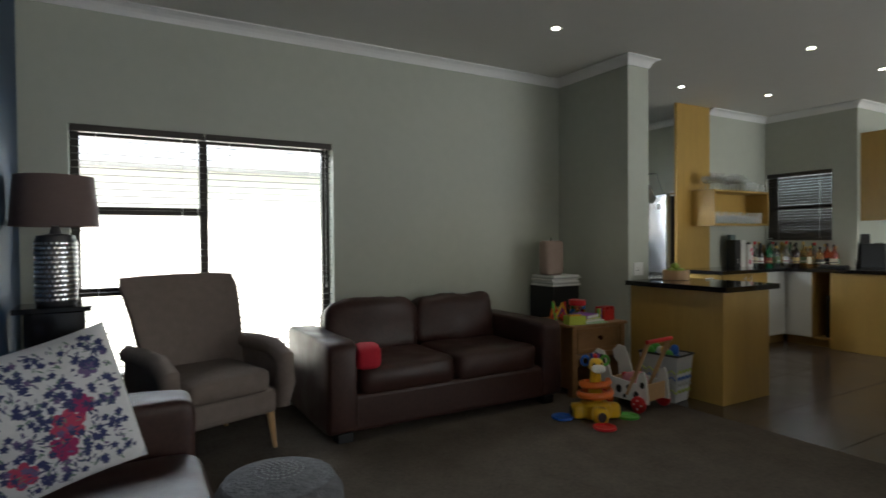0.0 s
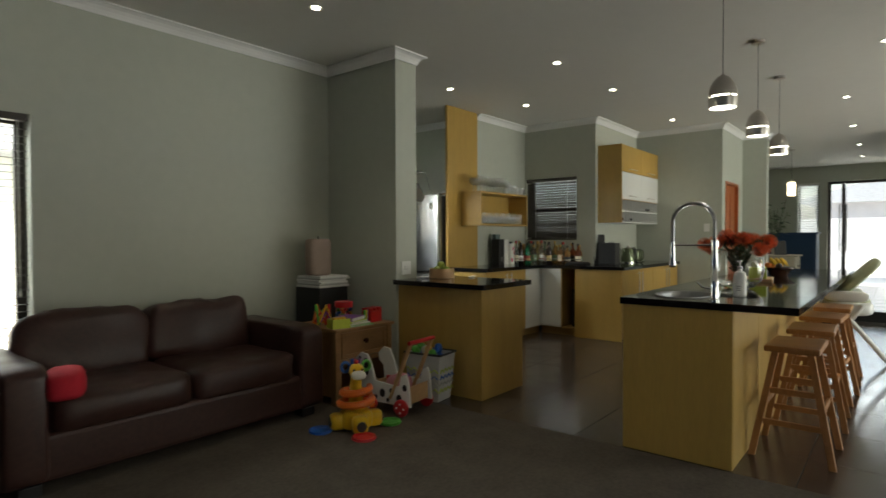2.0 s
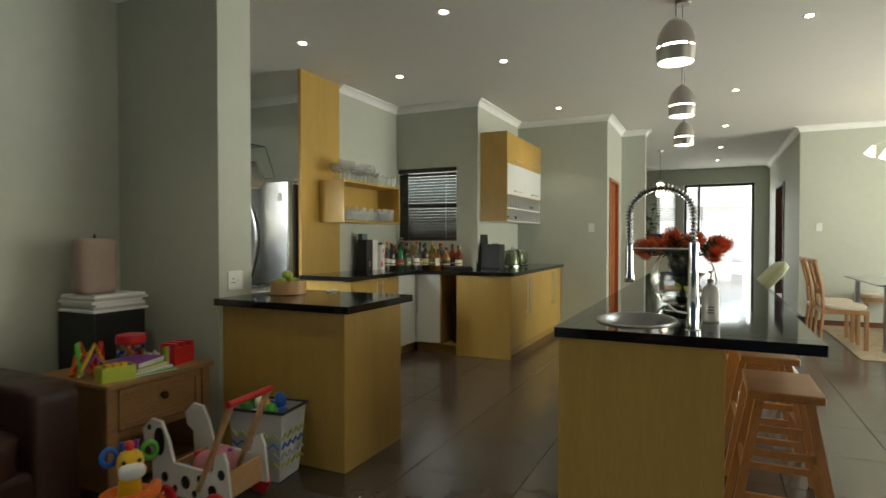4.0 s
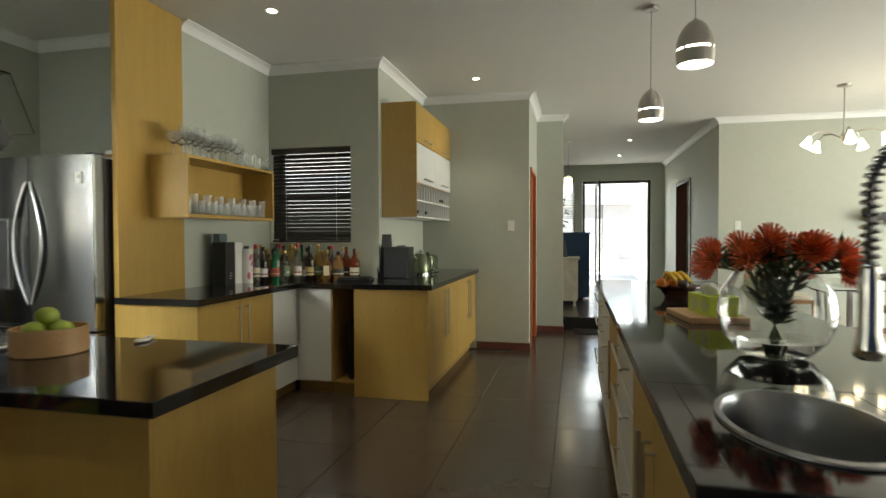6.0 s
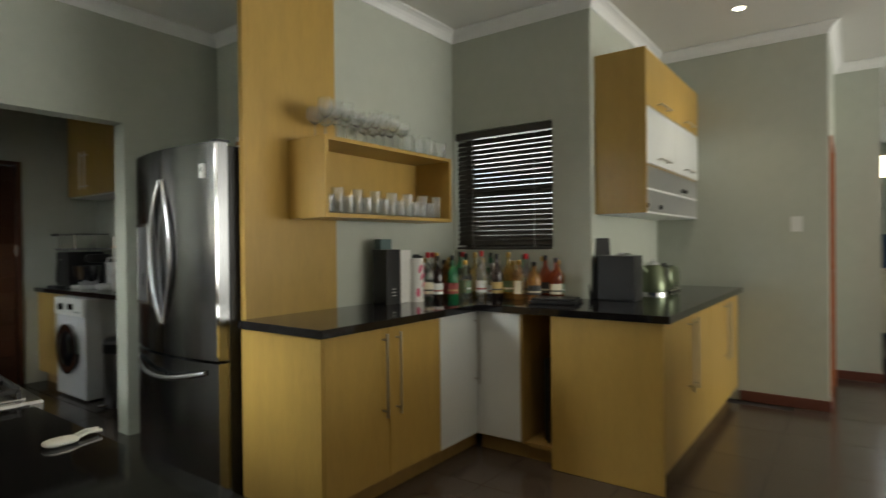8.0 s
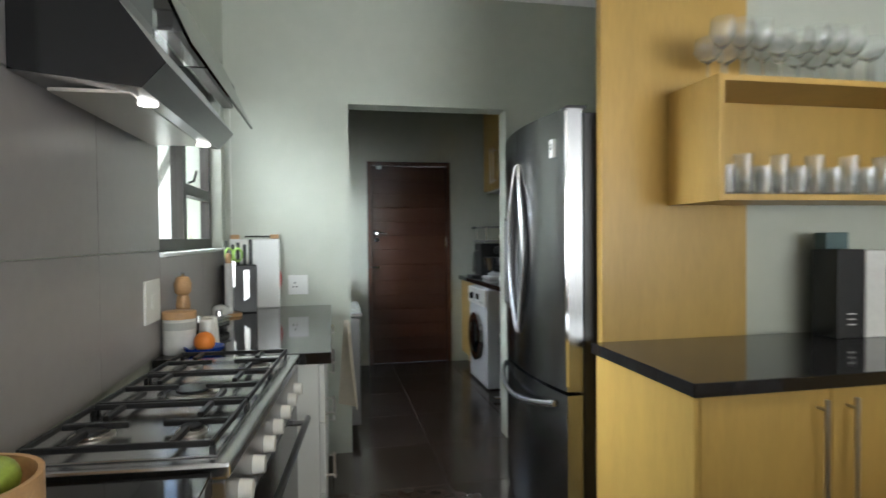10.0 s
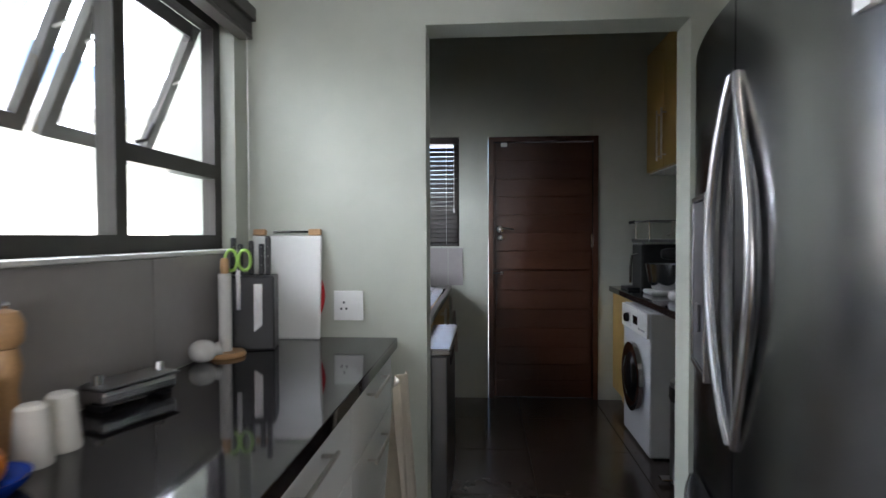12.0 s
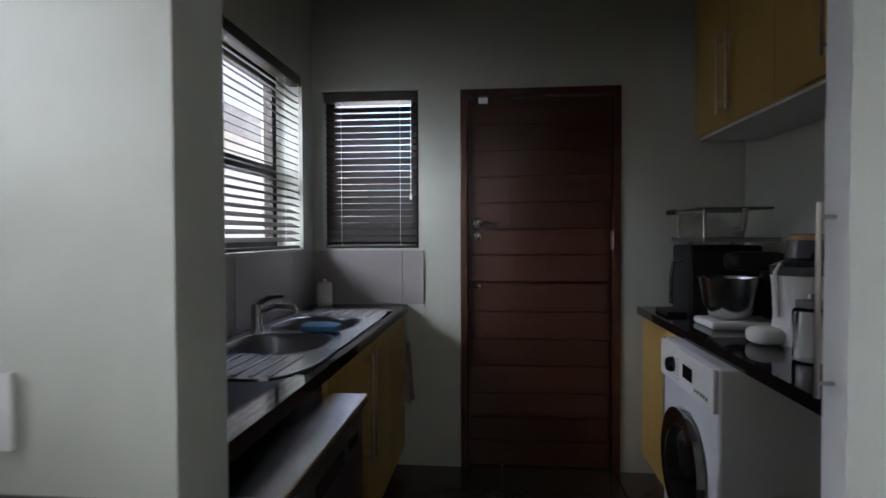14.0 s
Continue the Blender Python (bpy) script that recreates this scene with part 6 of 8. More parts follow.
ab = thing("apple_basket", 4.3, 3.86, 0.9, "round pale wooden box of green apples", "basket")
part("box", lathe(bmesh.new(), [(0.105, 0), (0.11, 0.004), (0.11, 0.085), (0.102, 0.085), (0.1, 0.02), (0.001, 0.018)], n=36), WOOD_LIGHT, ab, smooth=True)
APPLE = colour("green_apple", (0.28, 0.36, 0.05), 0.35, vary=0.2, scale=20)
for k, (x, y, z) in enumerate(((0.04, 0.03, 0.075), (-0.04, 0.02, 0.075), (0.0, -0.05, 0.075), (0.0, 0.01, 0.118))):
    ap = part("apple", puff(bmesh.new(), (x, y, z), (0.035, 0.035, 0.031), 0.95, 1, 16, 10), APPLE, ab, "green apple", True)

bm = puff(bmesh.new(), (4.52, 3.7, 0.907), (0.03, 0.022, 0.006), 0.8, 0.8, 24, 10, None, 0.004, 3)
for dy in (-0.007, 0.009):
    tube(bm, [(4.545, 3.7 + dy, 0.908), (4.57, 3.712 + dy, 0.91), (4.592, 3.71 + dy, 0.908)], 0.0035)
sc = solid("crumpled_wrapper", bm, PLASTIC_WHITE, "crumpled white plastic wrapper on the peninsula worktop", "wrapper", smooth=True)

# ---- bar stools ----
stool_root = thing("bar_stool", 4.29, 1.18, 0, "oak bar stool with a flat seat and splayed legs", "stool", "bar stools at the island")
part("seat", cuboid(-0.215, -0.135, 0.605, 0.215, 0.135, 0.64, 0.008), OAK, stool_root)
for sx in (-1, 1):
    for sy in (-1, 1):
        bm = bmesh.new()
        a, b = Vector((sx * 0.15, sy * 0.085, 0.606)), Vector((sx * 0.2, sy * 0.195, 0.0))
        v = [bm.verts.new(p + Vector((dx * 0.017, dy * 0.017, 0))) for p in (b, a) for dx, dy in ((-1, -1), (1, -1), (1, 1), (-1, 1))]
        for f in ((3, 2, 1, 0), (4, 5, 6, 7), (0, 1, 5, 4), (1, 2, 6, 5), (2, 3, 7, 6), (3, 0, 4, 7)):
            bm.faces.new([v[i] for i in f])
        part("leg", bm, OAK, stool_root)
for z, d in ((0.2, 0), (0.38, 0)):
    u = z / 0.606
    x, y = 0.2 - 0.05 * u, 0.195 - 0.11 * u
    for s_ in (-1, 1):
        part("rung", cuboid(s_ * x - 0.009, -y + 0.017, z - 0.016, s_ * x + 0.009, y - 0.017, z + 0.016, 0.003), OAK, stool_root)
for z in (0.29,):
    u = z / 0.606
    x, y = 0.2 - 0.05 * u, 0.195 - 0.11 * u
    for s_ in (-1, 1):
        part("rung", cuboid(-x + 0.017, s_ * y - 0.009, z - 0.016, x - 0.017, s_ * y + 0.009, z + 0.016, 0.003), OAK, stool_root)
for x, r in ((5.035, 2), (5.78, -3), (6.52, 1)):
    copy_thing(stool_root, pose(x, 1.18, 0, 0, 0, r))

# ---- high chair ----
hc = thing("high_chair", 7.1, 1.12, 0, "white plastic high chair with a green padded seat", "high chair", rz=-82)
SEAT_GREEN = colour("pale_green_vinyl", (0.34, 0.36, 0.22), 0.5, vary=0.2, scale=14)
for s_ in (-1, 1):
    part("front_leg", tube(bmesh.new(), [(-0.1, s_ * 0.25, 0.62), (0.37, s_ * 0.29, 0.012)], 0.02), PLASTIC_WHITE, hc, smooth=True)
    part("rear_leg", tube(bmesh.new(), [(0.1, s_ * 0.24, 0.62), (-0.27, s_ * 0.29, 0.012)], 0.02), PLASTIC_WHITE, hc, smooth=True)
    part("armrest", puff(bmesh.new(), (-0.02, s_ * 0.24, 0.7), (0.17, 0.03, 0.05), 0.6, 0.6, 16, 10), PLASTIC_WHITE, hc, smooth=True)
part("seat_shell", puff(bmesh.new(), (0, 0, 0.58), (0.2, 0.22, 0.07), 0.5, 0.5, 20, 12), PLASTIC_WHITE, hc, smooth=True)
part("backrest", puff(bmesh.new(), (0.08, 0, 0.86), (0.045, 0.17, 0.24), 0.5, 0.5, 20, 14, pose(0, 0, 0, 0, 42, 0)), SEAT_GREEN, hc, "pale green padded back", True)
part("seat_pad", puff(bmesh.new(), (0.0, 0, 0.65), (0.18, 0.18, 0.03), 0.5, 0.5, 20, 10), SEAT_GREEN, hc, "pale green padded seat", True)
part("tray", puff(bmesh.new(), (-0.2, 0, 0.76), (0.1, 0.22, 0.02), 0.4, 0.5, 24, 8, pose(0, 0, 0, 0, -6, 0)), PLASTIC_WHITE, hc, "white tray", True)
for x in (-0.27, 0.37):
    part("cross_bar", tube(bmesh.new(), [(x, -0.29, 0.014), (x, 0.29, 0.014)], 0.014), PLASTIC_WHITE, hc, smooth=True)

# ---- dining ----
CHAIR_WOOD = material("dining_oak", (0.36, 0.19, 0.08), 0.4, vary=0.18, scale=3, grain=(3, 3, 1))
dc = thing("dining_chair", 9.3, 0.1, 0, "oak dining chair with a lattice back and cream pad", "chair", "chairs round the dining table", rz=180)
for s_ in (-1, 1):
    part("front_leg", cuboid(s_ * 0.2 - 0.019, -0.02 + 0.2, 0, s_ * 0.2 + 0.019, 0.22, 0.44, 0.004), CHAIR_WOOD, dc)
    part("back_post", tube(bmesh.new(), [(s_ * 0.2, -0.24, 0), (s_ * 0.2, -0.2, 0.45), (s_ * 0.2, -0.22, 0.7), (s_ * 0.2, -0.29, 1.0)], 0.02, 6), CHAIR_WOOD, dc)
part("seat_frame", cuboid(-0.22, -0.22, 0.4, 0.22, 0.225, 0.45, 0.006), CHAIR_WOOD, dc)
part("seat_pad", puff(bmesh.new(), (0, 0.01, 0.475), (0.22, 0.215, 0.03), 0.35, 0.4, 24, 8), LINEN, dc, "cream seat pad", True)
part("top_rail", tube(bmesh.new(), [(-0.22, -0.29, 0.99), (0, -0.31, 1.0), (0.22, -0.29, 0.99)], 0.026, 8), CHAIR_WOOD, dc)
part("lower_rail", cuboid(-0.19, -0.215, 0.6, 0.19, -0.195, 0.635, 0.004), CHAIR_WOOD, dc)
for a, b in (((-0.19, 0.63), (0.06, 0.98)), ((0.19, 0.63), (-0.06, 0.98)), ((-0.06, 0.63), (0.19, 0.98)), ((0.06, 0.63), (-0.19, 0.98))):
    part("lattice_bar", tube(bmesh.new(), [(a[0], -0.205, a[1]), ((a[0] + b[0]) / 2, -0.235, (a[1] + b[1]) / 2), (b[0], -0.285, b[1])], 0.009, 6), CHAIR_WOOD, dc)
for m in (pose(9.85, 0.12, 0, 0, 0, 178), pose(10.95, -0.62, 0, 0, 0, 92), pose(9.4, -1.38, 0, 0, 0, 2), pose(10.1, -1.38, 0, 0, 0, -3)):
    copy_thing(dc, m)
dt = thing("dining_table", 9.75, -0.63, 0, "clear glass dining table on a steel frame", "table")
part("glass_top", cuboid(-0.85, -0.48, 0.738, 0.85, 0.48, 0.75, 0.003), GLASS, dt, "clear glass top")
for sx in (-1, 1):
    for sy in (-1, 1):
        part("leg", cuboid(sx * 0.68 - 0.025, sy * 0.36 - 0.025, 0.006, sx * 0.68 + 0.025, sy * 0.36 + 0.025, 0.737, 0.003), STEEL, dt)
part("rail", cuboid(-0.65, -0.02, 0.68, 0.65, 0.02, 0.72, 0.003), STEEL, dt)
rug = solid("rug", cuboid(8.55, -1.75, 0.0015, 11.1, 0.05, 0.009), material("woven_rug", (0.34, 0.27, 0.17), 0.95, vary=0.35, scale=9, bump=0.8, bump_scale=120), "flat woven beige rug below the dining table", "rug")
bs = thing("wall_shelf", 10.97, -1.6, 1.45, "dark wall shelf with black boxes on it", "shelf")
part("board", cuboid(10.92, -2.0, 1.46, 11.12, -1.38, 1.48, 0.002), BLACK, bs, world_space=True)
part("box", cuboid(10.95, -1.6, 1.481, 11.11, -1.4, 1.56, 0.003), BLACK, bs, world_space=True)
part("bracket", cuboid(11.07, -1.7, 1.4, 11.119, -1.68, 1.459), BLACK, bs, world_space=True)

# ---- hall ----
sb = thing("sideboard", 12.2, 2.45, 0.168, "worn cream-painted wooden sideboard in the hall", "sideboard")
CREAM = material("worn_cream_paint", (0.46, 0.42, 0.33), 0.6, vary=0.25, scale=9, bump=0.1)
part("body", cuboid(11.88, 2.16, 0.25, 12.52, 2.62, 0.9, 0.004), CREAM, sb, world_space=True)
part("top", cuboid(11.84, 2.12, 0.901, 12.56, 2.66, 0.93, 0.004), CREAM, sb, world_space=True)
for z0, z1 in ((0.28, 0.57), (0.59, 0.88)):
    d = part("drawer", cuboid(11.92, 2.148, z0, 12.48, 2.159, z1, 0.003), CREAM, sb, world_space=True)
    part("knob", bead(bmesh.new(), (12.2, 2.14, (z0 + z1) / 2), 0.014, 10), BLACK, d, world_space=True)
for x in (11.9, 12.46):
    for y in (2.18, 2.56):
        part("leg", cuboid(x, y, 0.168, x + 0.04, y + 0.04, 0.25), CREAM, sb, world_space=True)
pf = thing("photo_frame", 12.1, 2.4, 0.93, "black photo frame leaning on the sideboard", "frame", rz=-60)
bm = cuboid(-0.1, -0.008, 0, 0.1, 0.008, 0.26, 0.003)
bmesh.ops.transform(bm, matrix=pose(0, 0, 0, -14), verts=bm.verts)
part("frame", bm, BLACK, pf)
bc = thing("blue_cabinet", 13.1, 2.5, 0.168, "tall dark blue painted cabinet in the hall", "cabinet")
part("body", cuboid(12.9, 1.95, 0.2, 13.4, 3.0, 1.31, 0.004), PAINT_BLUE, bc, world_space=True)
part("top", cuboid(12.87, 1.92, 1.311, 13.43, 3.03, 1.335, 0.004), PAINT_BLUE, bc, world_space=True)
part("plinth", cuboid(12.93, 2.06, 0.168, 13.37, 2.97, 0.2), BLACK, bc, world_space=True)
for y0 in (1.97, 2.49):
    part("door", cuboid(12.884, y0, 0.22, 12.899, y0 + 0.5, 1.29, 0.003), PAINT_BLUE, bc, world_space=True)
hp = thing("hall_pendant", 12.6, 2.31, TOP, "lit frosted cylinder pendant lamp in the hall", "pendant lamp")
part("ceiling_rose", lathe(bmesh.new(), [(0.05, -0.025), (0.055, -0.001)], n=20), NICKEL, hp, smooth=True)
part("cable", tube(bmesh.new(), [(0, 0, -0.025), (0, 0, -0.58)], 0.003, 6), BLACK, hp)
part("cap", lathe(bmesh.new(), [(0.03, -0.6), (0.03, -0.56), (0.01, -0.55)], n=18), NICKEL, hp, smooth=True)
part("shade", lathe(bmesh.new(), [(0.055, -0.85), (0.065, -0.84), (0.065, -0.61), (0.05, -0.6)], n=24), SHADE_ON, hp, "lit frosted glass shade", True)
pl = thing("trailing_plant", 12.35, 2.52, 0.93, "tall dark green houseplant in a pot", "plant")
part("pot", lathe(bmesh.new(), [(0.06, 0), (0.085, 0.14), (0.078, 0.14), (0.055, 0.02)], n=20), CERAMIC, pl, smooth=True)
for k in range(6):
    a = k * 1.05
    tip = Vector((0.2 * math.cos(a), 0.2 * math.sin(a), 0.85 + 0.15 * math.sin(k * 2)))
    st_ = part("stem", tube(bmesh.new(), [(0, 0, 0.12), tip * 0.5 + Vector((0, 0, 0.15)), tip], 0.005, 6), STEM, pl)
    bm = bmesh.new()
    for j in range(6):
        p = Vector((0, 0, 0.12)).lerp(tip, 0.45 + j * 0.1)
        d = Vector((math.cos(a + j * 2.2), math.sin(a + j * 2.2), -0.35)).normalized()
        side = d.cross(Vector((0, 0, 1))).normalized() * 0.045
        l = 0.15
        v = [bm.verts.new(p), bm.verts.new(p + d * l * 0.45 + side), bm.verts.new(p + d * l), bm.verts.new(p + d * l * 0.45 - side), bm.verts.new(p + d * l * 0.45 + Vector((0, 0, 0.012)))]
        for f in ((0, 1, 4), (1, 2, 4), (2, 3, 4), (3, 0, 4), (0, 3, 2, 1)):
            bm.faces.new([v[i] for i in f])
    part("leaves", bm, LEAF, st_, "broad dark leaves")
mt = solid("door_mat", cuboid(10.3, 0.5, 0.0015, 10.72, 2.2, 0.012, 0.003), material("bristle_mat", (0.03, 0.026, 0.022), 0.95, vary=0.3, scale=30, bump=0.8, bump_scale=300), "dark bristle mat at the foot of the step", "mat")

# ---- lounge ----
so = thing("leather_sofa", 2.1, 4.4, 0, "dark brown leather two-seat sofa with loose cushions", "sofa")
part("base", cuboid(-0.94, -0.46, 0.06, 0.94, 0.46, 0.3, 0.03, 3), LEATHER, so)
for s_ in (-1, 1):
    part("arm", puff(bmesh.new(), (s_ * 0.84, -0.01, 0.345), (0.105, 0.475, 0.29), 0.16, 0.22, 32, 18, None, 0.012, 3 + s_), LEATHER, so, smooth=True)
    part("seat_cushion", puff(bmesh.new(), (s_ * 0.368, -0.13, 0.37), (0.368, 0.34, 0.1), 0.3, 0.25, 36, 14, None, 0.02, s_ + 9), LEATHER, so, smooth=True)
    part("back_cushion", puff(bmesh.new(), (s_ * 0.36, 0.24, 0.61), (0.365, 0.13, 0.21), 0.42, 0.4, 36, 18, pose(0, 0, 0, -12, 0, 0), 0.05, s_ + 5), LEATHER, so, "slumped leather back cushion", True)
    for sy in (-0.4, 0.4):
        part("foot", cuboid(s_ * 0.82 - 0.05, sy - 0.05, 0, s_ * 0.82 + 0.05, sy + 0.05, 0.059, 0.004), BLACK, so)
part("back", cuboid(-0.7, 0.33, 0.2, 0.7, 0.46, 0.72, 0.04, 3), LEATHER, so)
rc = thing("red_bolster", 1.45, 4.0, 0.46, "small bright red bolster cushion on the sofa", "cushion", rz=70)
part("bolster", puff(bmesh.new(), (0, 0, 0.065), (0.14, 0.09, 0.08), 0.55, 0.6, 24, 12, None, 0.015), colour("red_cloth", (0.5, 0.012, 0.03), 0.85), rc, smooth=True)

ac = thing("wing_chair", 0.51, 4.33, 0, "taupe fabric wingback armchair on pale wooden legs", "armchair", rz=18)
part("seat_base", cuboid(-0.31, -0.34, 0.22, 0.31, 0.3, 0.38, 0.04, 3), FABRIC, ac)
part("seat_cushion", puff(bmesh.new(), (0, -0.06, 0.43), (0.27, 0.31, 0.075), 0.35, 0.3, 28, 12, None, 0.01), FABRIC, ac, smooth=True)
bm = bmesh.new()
rows = []
for k in range(13):
    u = k / 12
    half = 0.3 + 0.075 * u ** 1.5 - (0.02 if k == 12 else 0)
    lean_ = 0.2 + 0.15 * u
    thick = 0.07 * (1 if k < 11 else 0.75 if k == 11 else 0.4)
    ring = []
    for j in range(28):
        a = 2 * math.pi * j / 28
        x = half * spow(math.cos(a), 0.35)
        wing = 0.13 * (abs(x) / half) ** 6 * math.sin(math.pi * min(1, 0.25 + u * 0.7))
        ring.append(bm.verts.new((x, lean_ + thick * spow(math.sin(a), 0.6) - wing, 0.34 + 0.72 * u - (0.012 * (abs(x) / half) ** 3 if k > 10 else 0))))
    rows.append(ring)
for p_, q_ in zip(rows, rows[1:]):
    for j in range(28):
        bm.faces.new((p_[j], p_[(j + 1) % 28], q_[(j + 1) % 28], q_[j]))
bm.faces.new(rows[0][::-1]), bm.faces.new(rows[-1])
part("wing_back", bm, FABRIC, ac, smooth=True)
for s_ in (-1, 1):
    bm = bmesh.new()
    tube(bm, [(s_ * 0.34, 0.25, 0.6), (s_ * 0.345, 0.0, 0.61), (s_ * 0.35, -0.22, 0.6), (s_ * 0.35, -0.33, 0.55), (s_ * 0.345, -0.36, 0.4), (s_ * 0.34, -0.33, 0.26)], 0.06, 14, [0.05, 0.055, 0.06, 0.062, 0.058, 0.04])
    part("arm", bm, FABRIC, ac, smooth=True)
    part("arm_panel", cuboid(s_ * 0.335 - 0.03, -0.34, 0.24, s_ * 0.335 + 0.03, 0.26, 0.58, 0.02, 3), FABRIC, ac)
    for y in (-0.3, 0.28):
        part("leg", tube(bmesh.new(), [(s_ * 0.27, y, 0.225), (s_ * 0.29, y * 1.06, 0.0)], 0.02, 10, [0.025, 0.014]), WOOD_LIGHT, ac, "pale tapered wooden leg", True)

s2 = thing("leather_settee", -0.09, 2.3, 0, "dark brown leather sofa along the blue wall", "sofa")
part("base", cuboid(-0.42, -1.0, 0.06, 0.39, 1.0, 0.28, 0.03, 3), LEATHER, s2)
part("back", cuboid(-0.42, -1.0, 0.28, -0.24, 1.0, 0.74, 0.05, 3), LEATHER, s2)
for s_ in (-1, 1):
    part("arm", puff(bmesh.new(), (0, s_ * 0.9, 0.345), (0.42, 0.125, 0.29), 0.16, 0.22, 32, 18, None, 0.012, s_), LEATHER, s2, smooth=True)
    part("seat_cushion", puff(bmesh.new(), (0.09, s_ * 0.385, 0.35), (0.33, 0.385, 0.1), 0.3, 0.25, 36, 14, None, 0.02, s_ + 1), LEATHER, s2, smooth=True)
    for x in (-0.34, 0.3):
        part("foot", cuboid(x - 0.05, s_ * 0.9 - 0.05, 0, x + 0.05, s_ * 0.9 + 0.05, 0.059, 0.004), BLACK, s2)

# a printed cushion: petals and leaves are thin patches laid on the cover
pc = thing("floral_cushion", -0.15, 2.74, 0.44, "white cushion printed with navy, pink and magenta flowers", "cushion")
lean = pose(0, 0, 0, 0, 0, 7) @ pose(0, 0, 0.285, -12, 0, 0) @ pose(0, 0, 0, 0, -14, 0) @ Matrix.Scale(0.87, 4)
COTTON = colour("white_cotton", (0.84, 0.84, 0.86), 0.9, bump=0.2, bump_scale=150)


def cover(u, v):
    """Height of the cushion's face over its plane."""
    return 0.085 * max(0.0, (1 - abs(u / 0.27) ** 3) * (1 - abs(v / 0.27) ** 3)) ** 0.5


bm = bmesh.new()
n = 18
grid = {}
for s_ in (-1, 1):
    for i in range(n + 1):
        for j in range(n + 1):
            u, v = 0.27 * (2 * i / n - 1), 0.27 * (2 * j / n - 1)
            edge = i in (0, n) or j in (0, n)
            if edge and s_ == 1:
                grid[s_, i, j] = grid[-1, i, j]
            else:
                pull = 1 - 0.06 * (1 - (abs(u) / 0.27) ** 2) * (abs(v) / 0.27) ** 2
                grid[s_, i, j] = bm.verts.new(lean @ Vector((u, s_ * cover(u, v), v * pull)))
    for i in range(n):
        for j in range(n):
            bm.faces.new([grid[s_, a, b] for a, b in ((i, j), (i + 1, j), (i + 1, j + 1), (i, j + 1))])
part("cover", bm, COTTON, pc, smooth=True)
PRINTS = [colour("navy_print", (0.06, 0.07, 0.19), 0.9), colour("magenta_print", (0.42, 0.04, 0.16), 0.9), colour("plum_print", (0.2, 0.14, 0.3), 0.9), colour("green_print", (0.2, 0.3, 0.25), 0.9), colour("rose_print", (0.6, 0.08, 0.16), 0.9)]


def patch(bm, u0, v0, a, l, w):
    """A petal shape laid on the cushion's face."""
    ca, sa = math.cos(a), math.sin(a)
    ring = []
    for k in range(8):
        t_ = 2 * math.pi * k / 8
        du, dv = l * 0.5 * math.cos(t_) + l * 0.5, w * 0.5 * math.sin(t_)
        u, v = u0 + du * ca - dv * sa, v0 + du * sa + dv * ca
        u, v = max(-0.255, min(0.255, u)), max(-0.255, min(0.255, v))
        pull = 1 - 0.06 * (1 - (abs(u) / 0.27) ** 2) * (abs(v) / 0.27) ** 2
        ring.append(bm.verts.new(lean @ Vector((u, -cover(u, v) - 0.0022, v * pull))))
    bm.faces.new(ring)


rp = random.Random(11)
meshes = [bmesh.new() for _ in PRINTS]
for u, v, kind, size in [(0.06, -0.05, 4, 0.06), (0.12, 0.0, 1, 0.04), (0.03, -0.12, 1, 0.05), (0.17, 0.12, 2, 0.035), (-0.1, -0.16, 4, 0.05)]:
    for k in range(6):
        patch(meshes[kind], u, v, k * 1.05 + 0.2, size, size * 0.75)
for k in range(760):
    u, v = rp.uniform(-0.24, 0.24), rp.uniform(-0.24, 0.24)
    kind = rp.choice((0, 0, 0, 0, 0, 2, 3, 3, 0))
    if kind in (0, 2) and rp.random() < 0.35:
        for j in range(5):
            patch(meshes[kind], u, v, j * 1.26, 0.014, 0.0095)
    else:
        patch(meshes[kind], u, v, rp.uniform(0, 6.28), rp.uniform(0.012, 0.027), rp.uniform(0.003, 0.009))
for bm, mat in zip(meshes, PRINTS):
    tagged(part("print", bm, mat, pc, "printed petals and leaves"), kind="stuff")
pz = thing("plain_cushion", -0.36, 2.9, 0.44, "pale plain cushion behind the printed one", "cushion")
part("cover", puff(bmesh.new(), (0, 0, 0.23), (0.24, 0.1, 0.22), 0.5, 0.6, 28, 14, pose(0, 0, 0, -8, 0, 20)), COTTON, pz, smooth=True)

ot = thing("pouf", 0.57, 2.74, 0, "round dark grey knitted pouf", "pouf")
part("cover", lathe(bmesh.new(), [(0.19, 0.0), (0.215, 0.02), (0.24, 0.12), (0.245, 0.24), (0.235, 0.33), (0.2, 0.385), (0.12, 0.41), (0.002, 0.42)], n=48), material("knitted_wool", (0.16, 0.16, 0.17), 0.9, vary=0.5, scale=40, bump=1.0, bump_scale=90), ot, smooth=True)
bm = bmesh.new()
KNIT = colour("knit_stitch", (0.32, 0.32, 0.33), 0.9)
for i in range(9):
    r = 0.02 + 0.022 * i
    for k in range(max(6, int(r * 2 * math.pi / 0.02))):
        a = k * 0.02 / r
        if a > 6.27:
            break
        z = 0.42 - 0.09 * (r / 0.2) ** 3.2 - 0.003
        puff(bm, (r * math.cos(a), r * math.sin(a), z), (0.008, 0.0065, 0.005), 1, 1, 6, 4)
tagged(part("stitches", bm, KNIT, ot), kind="stuff")

